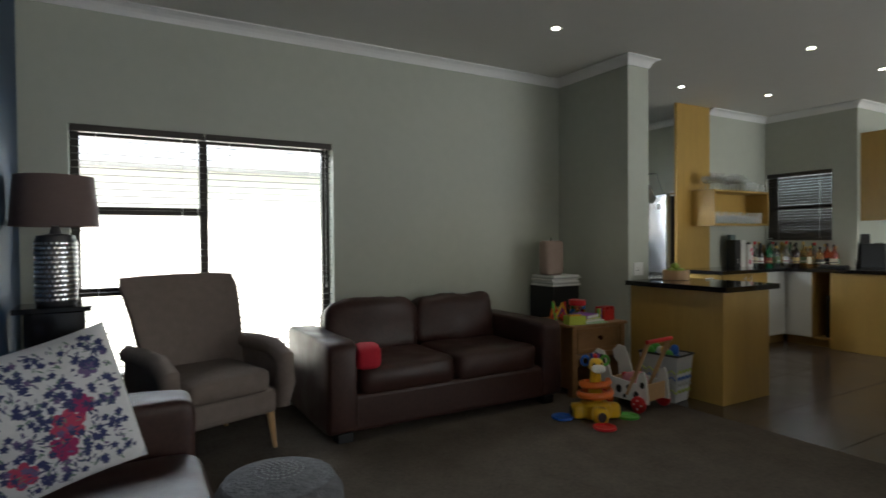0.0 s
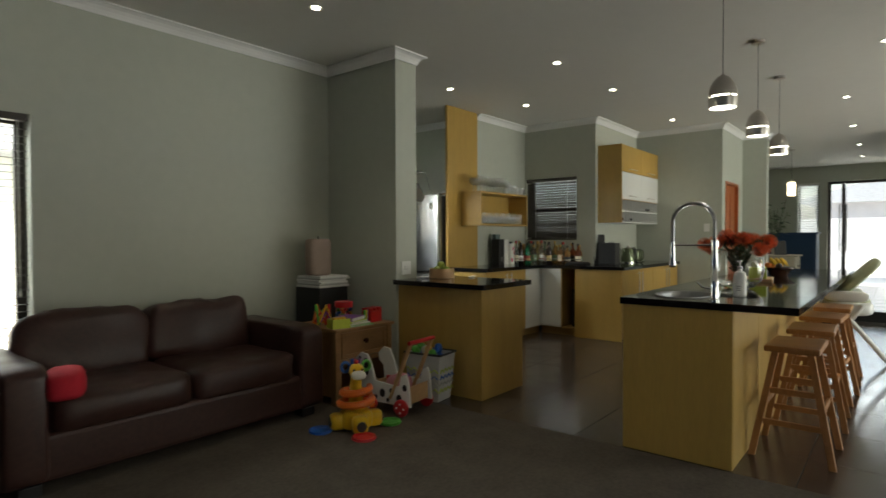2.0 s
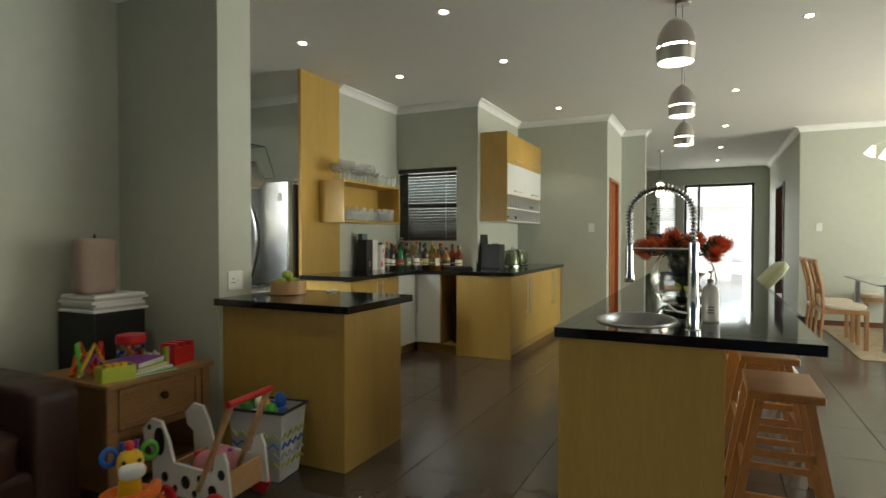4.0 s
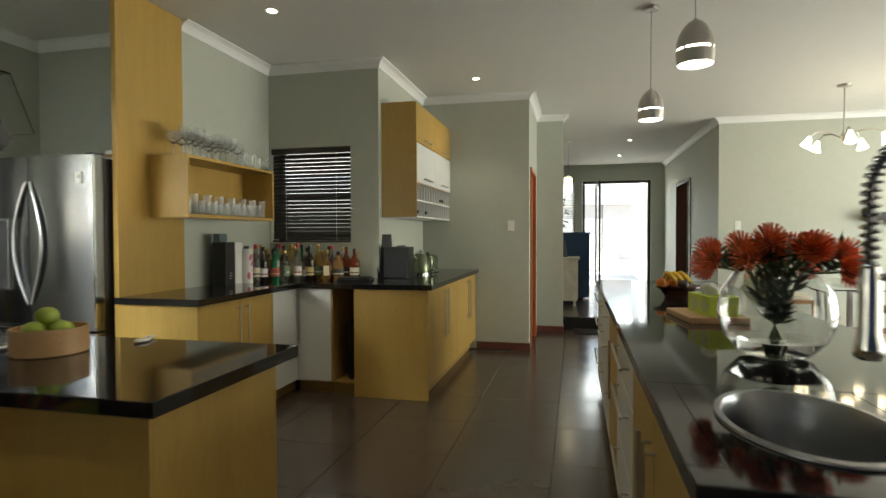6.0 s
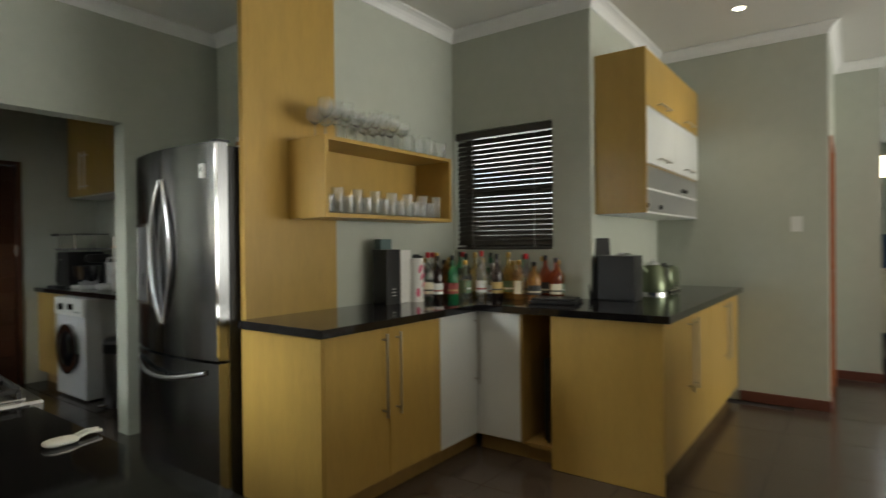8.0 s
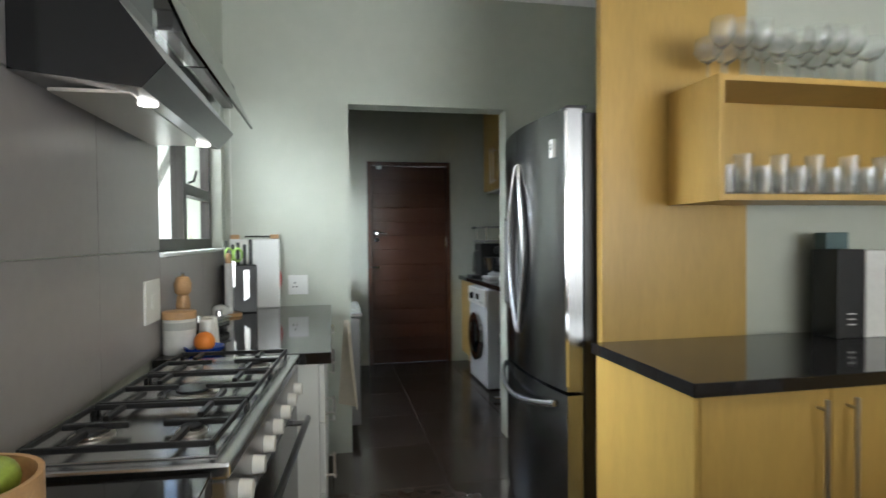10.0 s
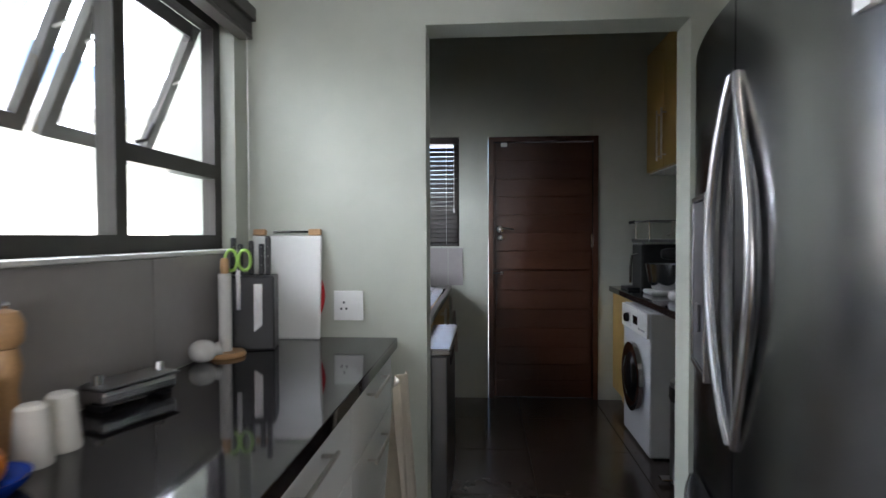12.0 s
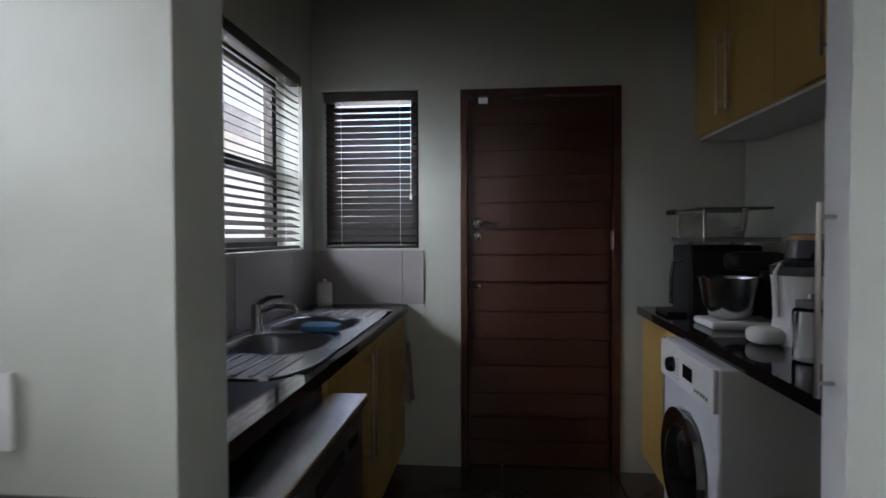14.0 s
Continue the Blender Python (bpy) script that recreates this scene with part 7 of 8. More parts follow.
st_ = thing("side_table", -0.235, 4.45, 0, "tall narrow black side table under the lamp", "table")
part("top", cuboid(-0.19, -0.17, 0.89, 0.17, 0.17, 0.92, 0.005), BLACK_GLOSS, st_)
part("body", cuboid(-0.14, -0.14, 0.03, 0.14, 0.14, 0.889, 0.004), BLACK_GLOSS, st_)
part("foot", cuboid(-0.16, -0.16, 0, 0.16, 0.16, 0.029, 0.004), BLACK_GLOSS, st_)
tl = thing("table_lamp", -0.235, 4.45, 0.92, "mosaic glass table lamp with a taupe drum shade", "lamp")
part("base", lathe(bmesh.new(), [(0.09, 0), (0.095, 0.005), (0.1, 0.02), (0.1, 0.36), (0.09, 0.39), (0.03, 0.4), (0.02, 0.44)], n=32), DARK_STEEL, tl, smooth=True)
bm = bmesh.new()
for i in range(13):
    for k in range(26):
        a = 2 * math.pi * (k + 0.5 * (i % 2)) / 26
        puff(bm, (0.1 * math.cos(a), 0.1 * math.sin(a), 0.035 + 0.026 * i), (0.0045, 0.0095, 0.01), 0.8, 0.8, 6, 4, pose(0, 0, 0, 0, 0, math.degrees(a)))
tagged(part("mosaic", bm, CHROME, tl, "mirrored mosaic pieces", True), kind="stuff")
part("shade", lathe(bmesh.new(), [(0.215, 0.44), (0.19, 0.72), (0.187, 0.72), (0.212, 0.44)], n=40), colour("taupe_shade", (0.17, 0.12, 0.11), 0.85, bump=0.2, bump_scale=150), tl, "taupe fabric drum shade", True)
part("shade_ring", lathe(bmesh.new(), [(0.01, 0.44), (0.185, 0.705), (0.187, 0.709), (0.008, 0.45)], n=6), NICKEL, tl)

cs = thing("wooden_chest", 3.465, 4.205, 0, "knotty pine side table with one panelled drawer", "chest")
cs.scale = (0.84, 1, 1)
part("top", cuboid(-0.365, -0.275, 0.55, 0.365, 0.275, 0.575, 0.006), PINE, cs)
for sx in (-1, 1):
    for sy in (-1, 1):
        part("leg", cuboid(sx * 0.32 - 0.03, sy * 0.225 - 0.03, 0, sx * 0.32 + 0.03, sy * 0.225 + 0.03, 0.549, 0.004), PINE, cs)
part("side", cuboid(-0.34, -0.194, 0.06, -0.31, 0.194, 0.549), PINE, cs)
part("side", cuboid(0.31, -0.194, 0.06, 0.34, 0.194, 0.549), PINE, cs)
part("back", cuboid(-0.289, 0.2, 0.06, 0.289, 0.22, 0.549), PINE, cs)
part("shelf", cuboid(-0.289, -0.22, 0.08, 0.289, 0.199, 0.1), PINE, cs)
part("rail", cuboid(-0.289, -0.24, 0.3, 0.289, -0.21, 0.335), PINE, cs)
dr = part("drawer", cuboid(-0.285, -0.245, 0.34, 0.285, -0.215, 0.545, 0.003), PINE, cs)
bm = bmesh.new()
for x0, z0, x1, z1 in ((-0.28, 0.345, -0.24, 0.54), (0.24, 0.345, 0.28, 0.54), (-0.24, 0.345, 0.24, 0.375), (-0.24, 0.51, 0.24, 0.54)):
    box(bm, x0, -0.254, z0, x1, -0.2452, z1, 0.002)
part("drawer_frame", bm, PINE, dr)
part("knob", lathe(bmesh.new(), [(0.012, 0), (0.012, 0.012), (0.02, 0.02), (0.018, 0.032), (0.002, 0.035)], (0, -0.246, 0.46), 16, pose(0, 0, 0, 90)), TEAK, dr, "turned wooden knob", True)

bk = thing("black_cabinet", 3.66, 4.72, 0, "plain black cabinet in the lounge corner", "cabinet")
part("body", cuboid(-0.155, -0.17, 0, 0.155, 0.17, 0.83, 0.004), BLACK, bk)
for k in range(6):
    mg = solid("magazine", cuboid(3.49 + 0.008 * (k % 3), 4.54 + 0.01 * (k % 2), 0.83 + 0.0165 * k, 3.83 - 0.01 * (k % 4), 4.86, 0.8455 + 0.0165 * k, 0.002, 1), (PAPER, GREY_PRINT, LABELS[1])[k % 3], "glossy magazine in a pile on the black cabinet", "magazine", "pile of magazines")
pv = thing("paper_lantern", 3.6, 4.69, 0.931, "slim beige paper table lamp, unlit", "lamp")
part("shade", puff(bmesh.new(), (0, 0, 0.16), (0.115, 0.075, 0.16), 0.22, 0.6, 28, 16), colour("beige_paper", (0.33, 0.25, 0.21), 0.85, bump=0.3, bump_scale=30), pv, smooth=True)
part("finial", lathe(bmesh.new(), [(0.006, 0.318), (0.008, 0.33), (0.003, 0.345)], n=10), BLACK, pv)

# toys on the chest
def toy(name, x, y, z, label, category="toy", rz=0):
    return thing(name, x, y, z, label, category, "toys on the chest", rz)


t1 = toy("toy_box", 3.26, 4.02, 0.575, "lime yellow open toy box", rz=-14)
bm = cuboid(-0.075, -0.05, 0, 0.075, 0.05, 0.008)
for x0, y0, x1, y1 in ((-0.075, -0.05, 0.075, -0.044), (-0.075, 0.044, 0.075, 0.05), (-0.075, -0.044, -0.069, 0.044), (0.069, -0.044, 0.075, 0.044)):
    box(bm, x0, y0, 0.008, x1, y1, 0.07)
part("tray", bm, LIME, t1)
for k in range(3):
    part("block", cuboid(-0.05 + 0.035 * k, -0.02, 0.009, -0.02 + 0.035 * k, 0.015, 0.08, 0.004), YELLOW, t1)
for k, (mat, w, h) in enumerate(((GREEN, 0.12, 0.012), (PAPER, 0.11, 0.012), (LIME, 0.1, 0.014), (PURPLE, 0.105, 0.028))):
    b = toy("picture_book", 3.43 - 0.01 * k, 4.03 + 0.012 * k, 0.575 + (0, 0.013, 0.026, 0.041)[k], ("green", "pale", "lime", "purple")[k] + " children's picture book in a pile", "book", rz=-8 + 9 * k)
    part("cover", cuboid(-w, -0.085, 0, w, 0.085, h, 0.002, 1), mat, b)
    part("pages", cuboid(-w + 0.004, -0.0865, 0.003, w - 0.004, -0.0852, h - 0.003), PAPER, b)
t2 = toy("toy_castle", 3.65, 4.07, 0.575, "red plastic castle blocks", rz=10)
bm = cuboid(-0.075, -0.045, 0, 0.075, 0.045, 0.09)
for k in range(3):
    box(bm, -0.072 + 0.055 * k, -0.045, 0.0905, -0.04 + 0.055 * k, 0.045, 0.115)
part("wall", bm, RED, t2)
for k, mat in enumerate((GREEN, YELLOW, BLUE)):
    part("peg", lathe(bmesh.new(), [(0.011, 0.0), (0.011, 0.1), (0.008, 0.104)], (-0.11 + 0.02 * k, -0.01, 0), 12), mat, t2)
t3 = toy("sweet_jar", 3.5, 4.24, 0.575, "clear jar of beads with a red lid")
part("jar", lathe(bmesh.new(), [(0.06, 0), (0.068, 0.01), (0.068, 0.11), (0.06, 0.12)], n=24), DRINK_GLASS, t3, smooth=True)
part("lid", lathe(bmesh.new(), [(0.072, 0.12), (0.075, 0.13), (0.072, 0.165), (0.002, 0.17)], n=24), RED, t3, smooth=True)
for k in range(26):
    part("bead", bead(bmesh.new(), (rp.uniform(-0.04, 0.04), rp.uniform(-0.04, 0.04), 0.02 + 0.0032 * k), 0.013, 8), (RED, YELLOW, BLUE, GREEN, ORANGE)[k % 5], t3)
t4 = toy("bead_maze", 3.25, 4.2, 0.575, "tangled wooden bead toy in bright colours")
for k in range(14):
    a = k * 0.9
    part("bead_string", tube(bmesh.new(), [(0.08 * math.cos(a), 0.06 * math.sin(a), 0.012), (0.05 * math.cos(a + 1), 0.05 * math.sin(a + 1), 0.06 + 0.05 * (k % 3)), (0.08 * math.cos(a + 2), 0.06 * math.sin(a + 2), 0.02)], 0.011, 8), (RED, YELLOW, GREEN, ORANGE, PURPLE)[k % 5], t4, smooth=True)
t5 = toy("peg_puzzle", 3.68, 4.26, 0.575, "flat white peg puzzle board", rz=4)
part("board", cuboid(-0.075, -0.12, 0, 0.075, 0.12, 0.012, 0.003), PAPER, t5)
for k in range(12):
    part("peg", bead(bmesh.new(), (-0.05 + 0.05 * (k % 3), -0.09 + 0.06 * (k // 3), 0.02), 0.011, 8), GREY_PRINT, t5)

# toys on the carpet
gt = thing("giraffe_ball_toy", 2.96, 3.5, 0.004, "yellow plastic giraffe toy with an orange ball slide", "toy", rz=-30)
gt.scale = (0.86, 0.86, 0.9)
part("base", puff(bmesh.new(), (0, 0, 0.07), (0.12, 0.1, 0.07), 0.5, 0.5, 24, 12), YELLOW, gt, smooth=True)
for a, mat in ((-90, RED), (0, GREEN), (180, BLUE)):
    c, s_ = math.cos(radians(a)), math.sin(radians(a))
    part("ramp", puff(bmesh.new(), (0.14 * c, 0.14 * s_, 0.06), (0.06, 0.06, 0.058), 0.5, 0.6, 18, 10), YELLOW, gt, smooth=True)
    part("mouth", lathe(bmesh.new(), [(0.036, 0), (0.036, 0.012), (0.002, 0.013)], (0.195 * c, 0.195 * s_, 0.06), 18, pose(0, 0, 0, 0, 0, a) @ pose(0, 0, 0, 0, 90, 0)), BLACK, gt)
    part("landing", lathe(bmesh.new(), [(0.085, 0.0), (0.09, 0.008), (0.085, 0.02), (0.07, 0.018), (0.06, 0.008), (0.001, 0.008)], (0.27 * c, 0.27 * s_, 0), 24), mat, gt, smooth=True)
part("neck", tube(bmesh.new(), [(0, 0, 0.13), (0, 0, 0.26), (0.0, -0.01, 0.38)], 0.05, 16, [0.06, 0.05, 0.042]), YELLOW, gt, smooth=True)
for z, r in ((0.16, 0.125), (0.24, 0.105)):
    pts = [(r * math.cos(a), r * math.sin(a), z + 0.05 * a / 6.28) for a in [j * 0.35 for j in range(19)]]
    part("slide", tube(bmesh.new(), pts, 0.028, 8), ORANGE, gt, "orange spiral slide", True)
part("head", puff(bmesh.new(), (0, -0.03, 0.42), (0.055, 0.065, 0.055), 0.8, 0.8, 20, 12), YELLOW, gt, smooth=True)
part("muzzle", puff(bmesh.new(), (0, -0.1, 0.405), (0.055, 0.045, 0.032), 0.8, 0.8, 18, 10), PLASTIC_WHITE, gt, smooth=True)
part("mane", puff(bmesh.new(), (0, 0.0, 0.485), (0.02, 0.04, 0.02), 0.9, 0.9, 14, 8), RED, gt, smooth=True)
for s_, mat in ((-1, BLUE), (1, GREEN)):
    ring = [(s_ * (0.08 + 0.03 * math.cos(a)), 0.0, 0.45 + 0.035 * math.sin(a)) for a in [j * 0.4 for j in range(17)]]
    part("ear", tube(bmesh.new(), ring, 0.012, 8), mat, gt, "coloured ring ear", True)
    part("horn", tube(bmesh.new(), [(s_ * 0.025, 0, 0.46), (s_ * 0.03, 0, 0.505)], 0.011), (BLUE, PURPLE)[s_ > 0], gt, smooth=True)
    part("eye", bead(bmesh.new(), (s_ * 0.03, -0.083, 0.44), 0.01, 8), BLACK, gt)

wg = thing("dog_walker_wagon", 3.44, 3.56, 0.004, "white spotted dog-shaped wooden push wagon with red wheels", "toy wagon", rz=-84)
for s_ in (-1, 1):
    y = s_ * 0.13
    prof = [(-0.24, 0.12), (-0.25, 0.27), (-0.29, 0.3), (-0.3, 0.36), (-0.25, 0.41), (-0.19, 0.4), (-0.15, 0.32), (-0.12, 0.22), (0.1, 0.2), (0.12, 0.28), (0.16, 0.3), (0.18, 0.25), (0.2, 0.07), (-0.2, 0.07)]
    sd = part("side", slab(bmesh.new(), prof, y - 0.008, y + 0.008, Matrix(((1, 0, 0, 0), (0, 0, 1, 0), (0, 1, 0, 0), (0, 0, 0, 1)))), PLASTIC_WHITE, wg)
    part("ear", puff(bmesh.new(), (-0.2, y + s_ * 0.0105, 0.31), (0.032, 0.004, 0.065), 0.9, 0.8, 16, 8), BLACK, sd, "black ear")
    for k, (x, z, r) in enumerate(((-0.17, 0.15, 0.02), (-0.05, 0.14, 0.026), (-0.11, 0.105, 0.014), (0.03, 0.165, 0.016), (0.1, 0.12, 0.024), (0.15, 0.2, 0.02), (0.0, 0.095, 0.014), (0.14, 0.09, 0.012), (-0.26, 0.37, 0.012))):
        part("spot", puff(bmesh.new(), (x, y + s_ * 0.0085, z), (r, 0.0015, r * 1.2), 1, 1, 12, 6), BLACK, sd, "black spot")
    for x in (-0.15, 0.13):
        wh = part("wheel", lathe(bmesh.new(), [(0.055, -0.012), (0.06, -0.008), (0.06, 0.008), (0.055, 0.012), (0.02, 0.014)], (x, y + s_ * 0.024, 0.06), 24, pose(0, 0, 0, 90)), RED, wg, "red wheel", True)
        for k in range(4):
            a = k * 1.57
            part("paw_mark", bead(bmesh.new(), (x + 0.03 * math.cos(a), y + s_ * 0.037, 0.06 + 0.03 * math.sin(a)), 0.007, 6), PLASTIC_WHITE, wh)
    part("push_bar_post", tube(bmesh.new(), [(0.02, y, 0.11), (0.2, y, 0.52)], 0.016, 8), WOOD_LIGHT, wg, "wooden handle post")
part("push_bar", tube(bmesh.new(), [(0.2, -0.15, 0.52), (0.2, 0.15, 0.52)], 0.016, 10), RED, wg, "red push bar", True)
part("box_floor", cuboid(-0.17, -0.121, 0.08, 0.17, 0.121, 0.095), WOOD_LIGHT, wg)
part("box_end", cuboid(0.155, -0.121, 0.096, 0.17, 0.121, 0.2), WOOD_LIGHT, wg)
part("box_end", cuboid(-0.17, -0.121, 0.096, -0.155, 0.121, 0.2), WOOD_LIGHT, wg)
dl_ = thing("pink_doll_bundle", 3.44, 3.58, 0.1, "pink plush toy in the wagon", "plush toy")
part("plush", puff(bmesh.new(), (0, 0, 0.08), (0.1, 0.07, 0.075), 0.9, 0.9, 20, 12, None, 0.04, 3), colour("pink_plush", (0.55, 0.22, 0.26), 0.95, bump=0.6, bump_scale=200), dl_, smooth=True)
for k in range(6):
    part("block", cuboid(-0.12 + 0.03 * k, 0.03 - 0.1 * (k % 2), 0.06 + 0.02 * (k % 3), -0.095 + 0.03 * k, 0.06 - 0.1 * (k % 2), 0.11 + 0.02 * (k % 3), 0.004), (BLUE, YELLOW, RED, GREEN, ORANGE, PURPLE)[k], dl_, "bright toy block")

tg = thing("toy_bag", 3.8, 3.56, 0.004, "white fabric storage bag with chevron print, full of toys", "bag", rz=8)
BAG = colour("white_canvas", (0.55, 0.55, 0.55), 0.9, bump=0.2, bump_scale=150)
bm = bmesh.new()
lo_ = [(-0.1, -0.13), (0.1, -0.13), (0.1, 0.15), (-0.1, 0.15)]
rings = []
for z, g in ((0, 0.9), (0.15, 1.02), (0.36, 1.15), (0.36, 1.1), (0.16, 0.96), (0.02, 0.85)):
    rings.append([bm.verts.new((x * g, y * g, z)) for x, y in lo_])
for a, b in zip(rings, rings[1:]):
    for j in range(4):
        bm.faces.new((a[j], a[(j + 1) % 4], b[(j + 1) % 4], b[j]))
bm.faces.new(rings[-1]), bm.faces.new(rings[0][::-1])
part("bag", bm, BAG, tg)
part("rim", tube(bmesh.new(), [(-0.118, -0.155, 0.362), (0.118, -0.155, 0.362), (0.118, 0.176, 0.362), (-0.118, 0.176, 0.362), (-0.118, -0.155, 0.362)], 0.009, 6), BLACK, tg)
for k, mat in enumerate((LIME, GREY_PRINT, BLUE, LIME)):
    z = 0.08 + 0.05 * k
    zig = [(-0.1 + 0.025 * j, -0.132 - 0.055 * z, z + (0.022 if j % 2 else -0.004)) for j in range(9)]
    part("chevron", tube(bmesh.new(), zig, 0.005, 4), mat, tg, "zigzag printed line")
    zig = [(-0.104 - 0.038 * z, -0.13 + 0.031 * j, z + (0.022 if j % 2 else -0.004)) for j in range(10)]
    part("chevron", tube(bmesh.new(), zig, 0.005, 4), mat, tg, "zigzag printed line")
for k in range(14):
    part("toy", puff(bmesh.new(), (rp.uniform(-0.07, 0.07), rp.uniform(-0.11, 0.12), 0.31 + 0.012 * k * 0.5), (0.045, 0.03, 0.03), 0.8, 0.8, 12, 8, pose(0, 0, 0, rp.uniform(0, 90), rp.uniform(0, 90), 0)), (BLUE, GREEN, PLASTIC_WHITE, BLUE, GREEN, YELLOW)[k % 6], tg, "bright plastic toy", True)

# ---- scullery ----
ss = thing("scullery_sink", 4.6, 7.85, 0.9, "steel double-bowl sink with ribbed drainers", "sink")
bm = bmesh.new()
out_ = []
for k in range(48):
    a = 2 * math.pi * k / 48
    out_.append((4.61 + 0.225 * spow(math.cos(a), 0.45), 7.85 + 0.72 * spow(math.sin(a), 0.3)))


def pierced(bm, cutter):
    """A mesh with the cutter's shape taken out of it."""
    meshes = [bpy.data.meshes.new("blank"), bpy.data.meshes.new("cutter")]
    bm.to_mesh(meshes[0]), cutter.to_mesh(meshes[1])
    obs = [bpy.data.objects.new("blank", me) for me in meshes]
    for ob in obs:
        scene.collection.objects.link(ob)
    mod = obs[0].modifiers.new("cut", "BOOLEAN")
    mod.object, mod.operation, mod.solver = obs[1], "DIFFERENCE", "EXACT"
    got = bpy.data.meshes.new_from_object(obs[0].evaluated_get(bpy.context.evaluated_depsgraph_get()))
    out = bmesh.new()
    out.from_mesh(got)
    for ob in obs:
        bpy.data.objects.remove(ob)
    return out


hole = bmesh.new()
for y0 in (7.62, 8.05):
    slab(hole, [(4.6 + 0.168 * spow(math.cos(2 * math.pi * k / 32), 0.7), y0 + 0.19 * spow(math.sin(2 * math.pi * k / 32), 0.7)) for k in range(32)], 0.85, 0.95)
deck = pierced(slab(bmesh.new(), out_, 0.9005, 0.9045), hole)
part("deck", deck, BRIGHT_STEEL, ss, world_space=True)
for y0 in (7.62, 8.05):
    bm = bmesh.new()
    rings = [[bm.verts.new((4.6 + 0.17 * r * spow(math.cos(2 * math.pi * k / 40), 0.7), y0 + 0.192 * r * spow(math.sin(2 * math.pi * k / 40), 0.7), 0.9 + h)) for k in range(40)]
             for r, h in ((1.04, 0.005), (1.03, 0.008), (1.0, 0.008), (0.97, 0.003), (0.95, -0.02), (0.9, -0.1), (0.84, -0.13), (0.4, -0.14), (0.12, -0.143))]
    for p, q in zip(rings, rings[1:]):
        for k in range(40):
            bm.faces.new((p[k], p[(k + 1) % 40], q[(k + 1) % 40], q[k]))
    bm.faces.new(rings[-1])
    part("bowl", bm, STEEL, ss, "deep steel sink bowl", True, True)
for y0, y1 in ((7.16, 7.42), (8.26, 8.54)):
    for k in range(7):
        x = 4.45 + 0.05 * k
        part("rib", cuboid(x - 0.008, y0, 0.9045, x + 0.008, y1, 0.9095, 0.002, 1), BRIGHT_STEEL, ss, world_space=True)
bt = thing("mixer_tap", 4.42, 7.84, 0.9045, "chrome single-lever scullery tap", "tap")
part("body", lathe(bmesh.new(), [(0.026, 0), (0.026, 0.01), (0.022, 0.02), (0.022, 0.1), (0.018, 0.11)], n=22), CHROME, bt, smooth=True)
part("spout", tube(bmesh.new(), [(0, 0, 0.07), (0.07, 0.01, 0.1), (0.15, 0.02, 0.095), (0.16, 0.02, 0.075)], 0.013, 10), CHROME, bt, smooth=True)
part("lever", tube(bmesh.new(), [(0, 0, 0.11), (0.05, 0.01, 0.135), (0.1, 0.02, 0.14)], 0.01, 8, [0.018, 0.01, 0.007]), CHROME, bt, smooth=True)
cl = solid("blue_cloth", puff(bmesh.new(), (4.68, 7.835, 0.925), (0.075, 0.05, 0.016), 0.5, 0.5, 24, 10, None, 0.012, 2), colour("blue_microfibre", (0.07, 0.2, 0.36), 0.95, bump=0.5, bump_scale=200), "blue cleaning cloth draped over the sink edge", "cloth", smooth=True)
jr = thing("lidded_jar", 4.42, 8.72, 0.9, "small white ceramic jar with a lid", "jar")
part("jar", lathe(bmesh.new(), [(0.038, 0), (0.042, 0.01), (0.042, 0.1), (0.036, 0.11)], n=22), CERAMIC, jr, smooth=True)
part("lid", lathe(bmesh.new(), [(0.042, 0.11), (0.038, 0.125), (0.012, 0.13), (0.01, 0.142), (0.002, 0.145)], n=22), CERAMIC, jr, smooth=True)
dsp = thing("dish_soap", 4.38, 7.5, 0.9, "pale pump bottle of dish soap", "soap bottle")
part("bottle", lathe(bmesh.new(), [(0.03, 0), (0.033, 0.01), (0.03, 0.12), (0.012, 0.14), (0.012, 0.16)], n=20), CERAMIC, dsp, smooth=True)
part("pump", tube(bmesh.new(), [(0, 0, 0.16), (0, 0, 0.19), (0.035, 0, 0.188)], 0.006), PLASTIC_WHITE, dsp, smooth=True)

dw = thing("dishwasher", 4.66, 7.0, 0, "grey steel dishwasher with a dark control strip", "dishwasher")
part("body", cuboid(4.36, 6.66, 0.02, 4.9, 7.3, 0.79, 0.004), STEEL, dw, world_space=True)
part("lid", cuboid(4.37, 6.65, 0.791, 4.985, 7.32, 0.82, 0.006), BRIGHT_STEEL, dw, "steel top edge", world_space=True)
dd = part("door", cuboid(4.901, 6.66, 0.1, 4.97, 7.31, 0.785, 0.006), STEEL, dw, "grey steel door", world_space=True)
part("grip", cuboid(4.9705, 6.88, 0.7, 4.974, 7.1, 0.74, 0.001), BLACK, dd, world_space=True)
part("display", cuboid(4.9705, 7.15, 0.71, 4.9735, 7.24, 0.74, 0.001), BLACK_GLOSS, dd, world_space=True)
part("plinth", cuboid(4.4, 6.68, 0, 4.88, 7.28, 0.1), BLACK, dw, world_space=True)

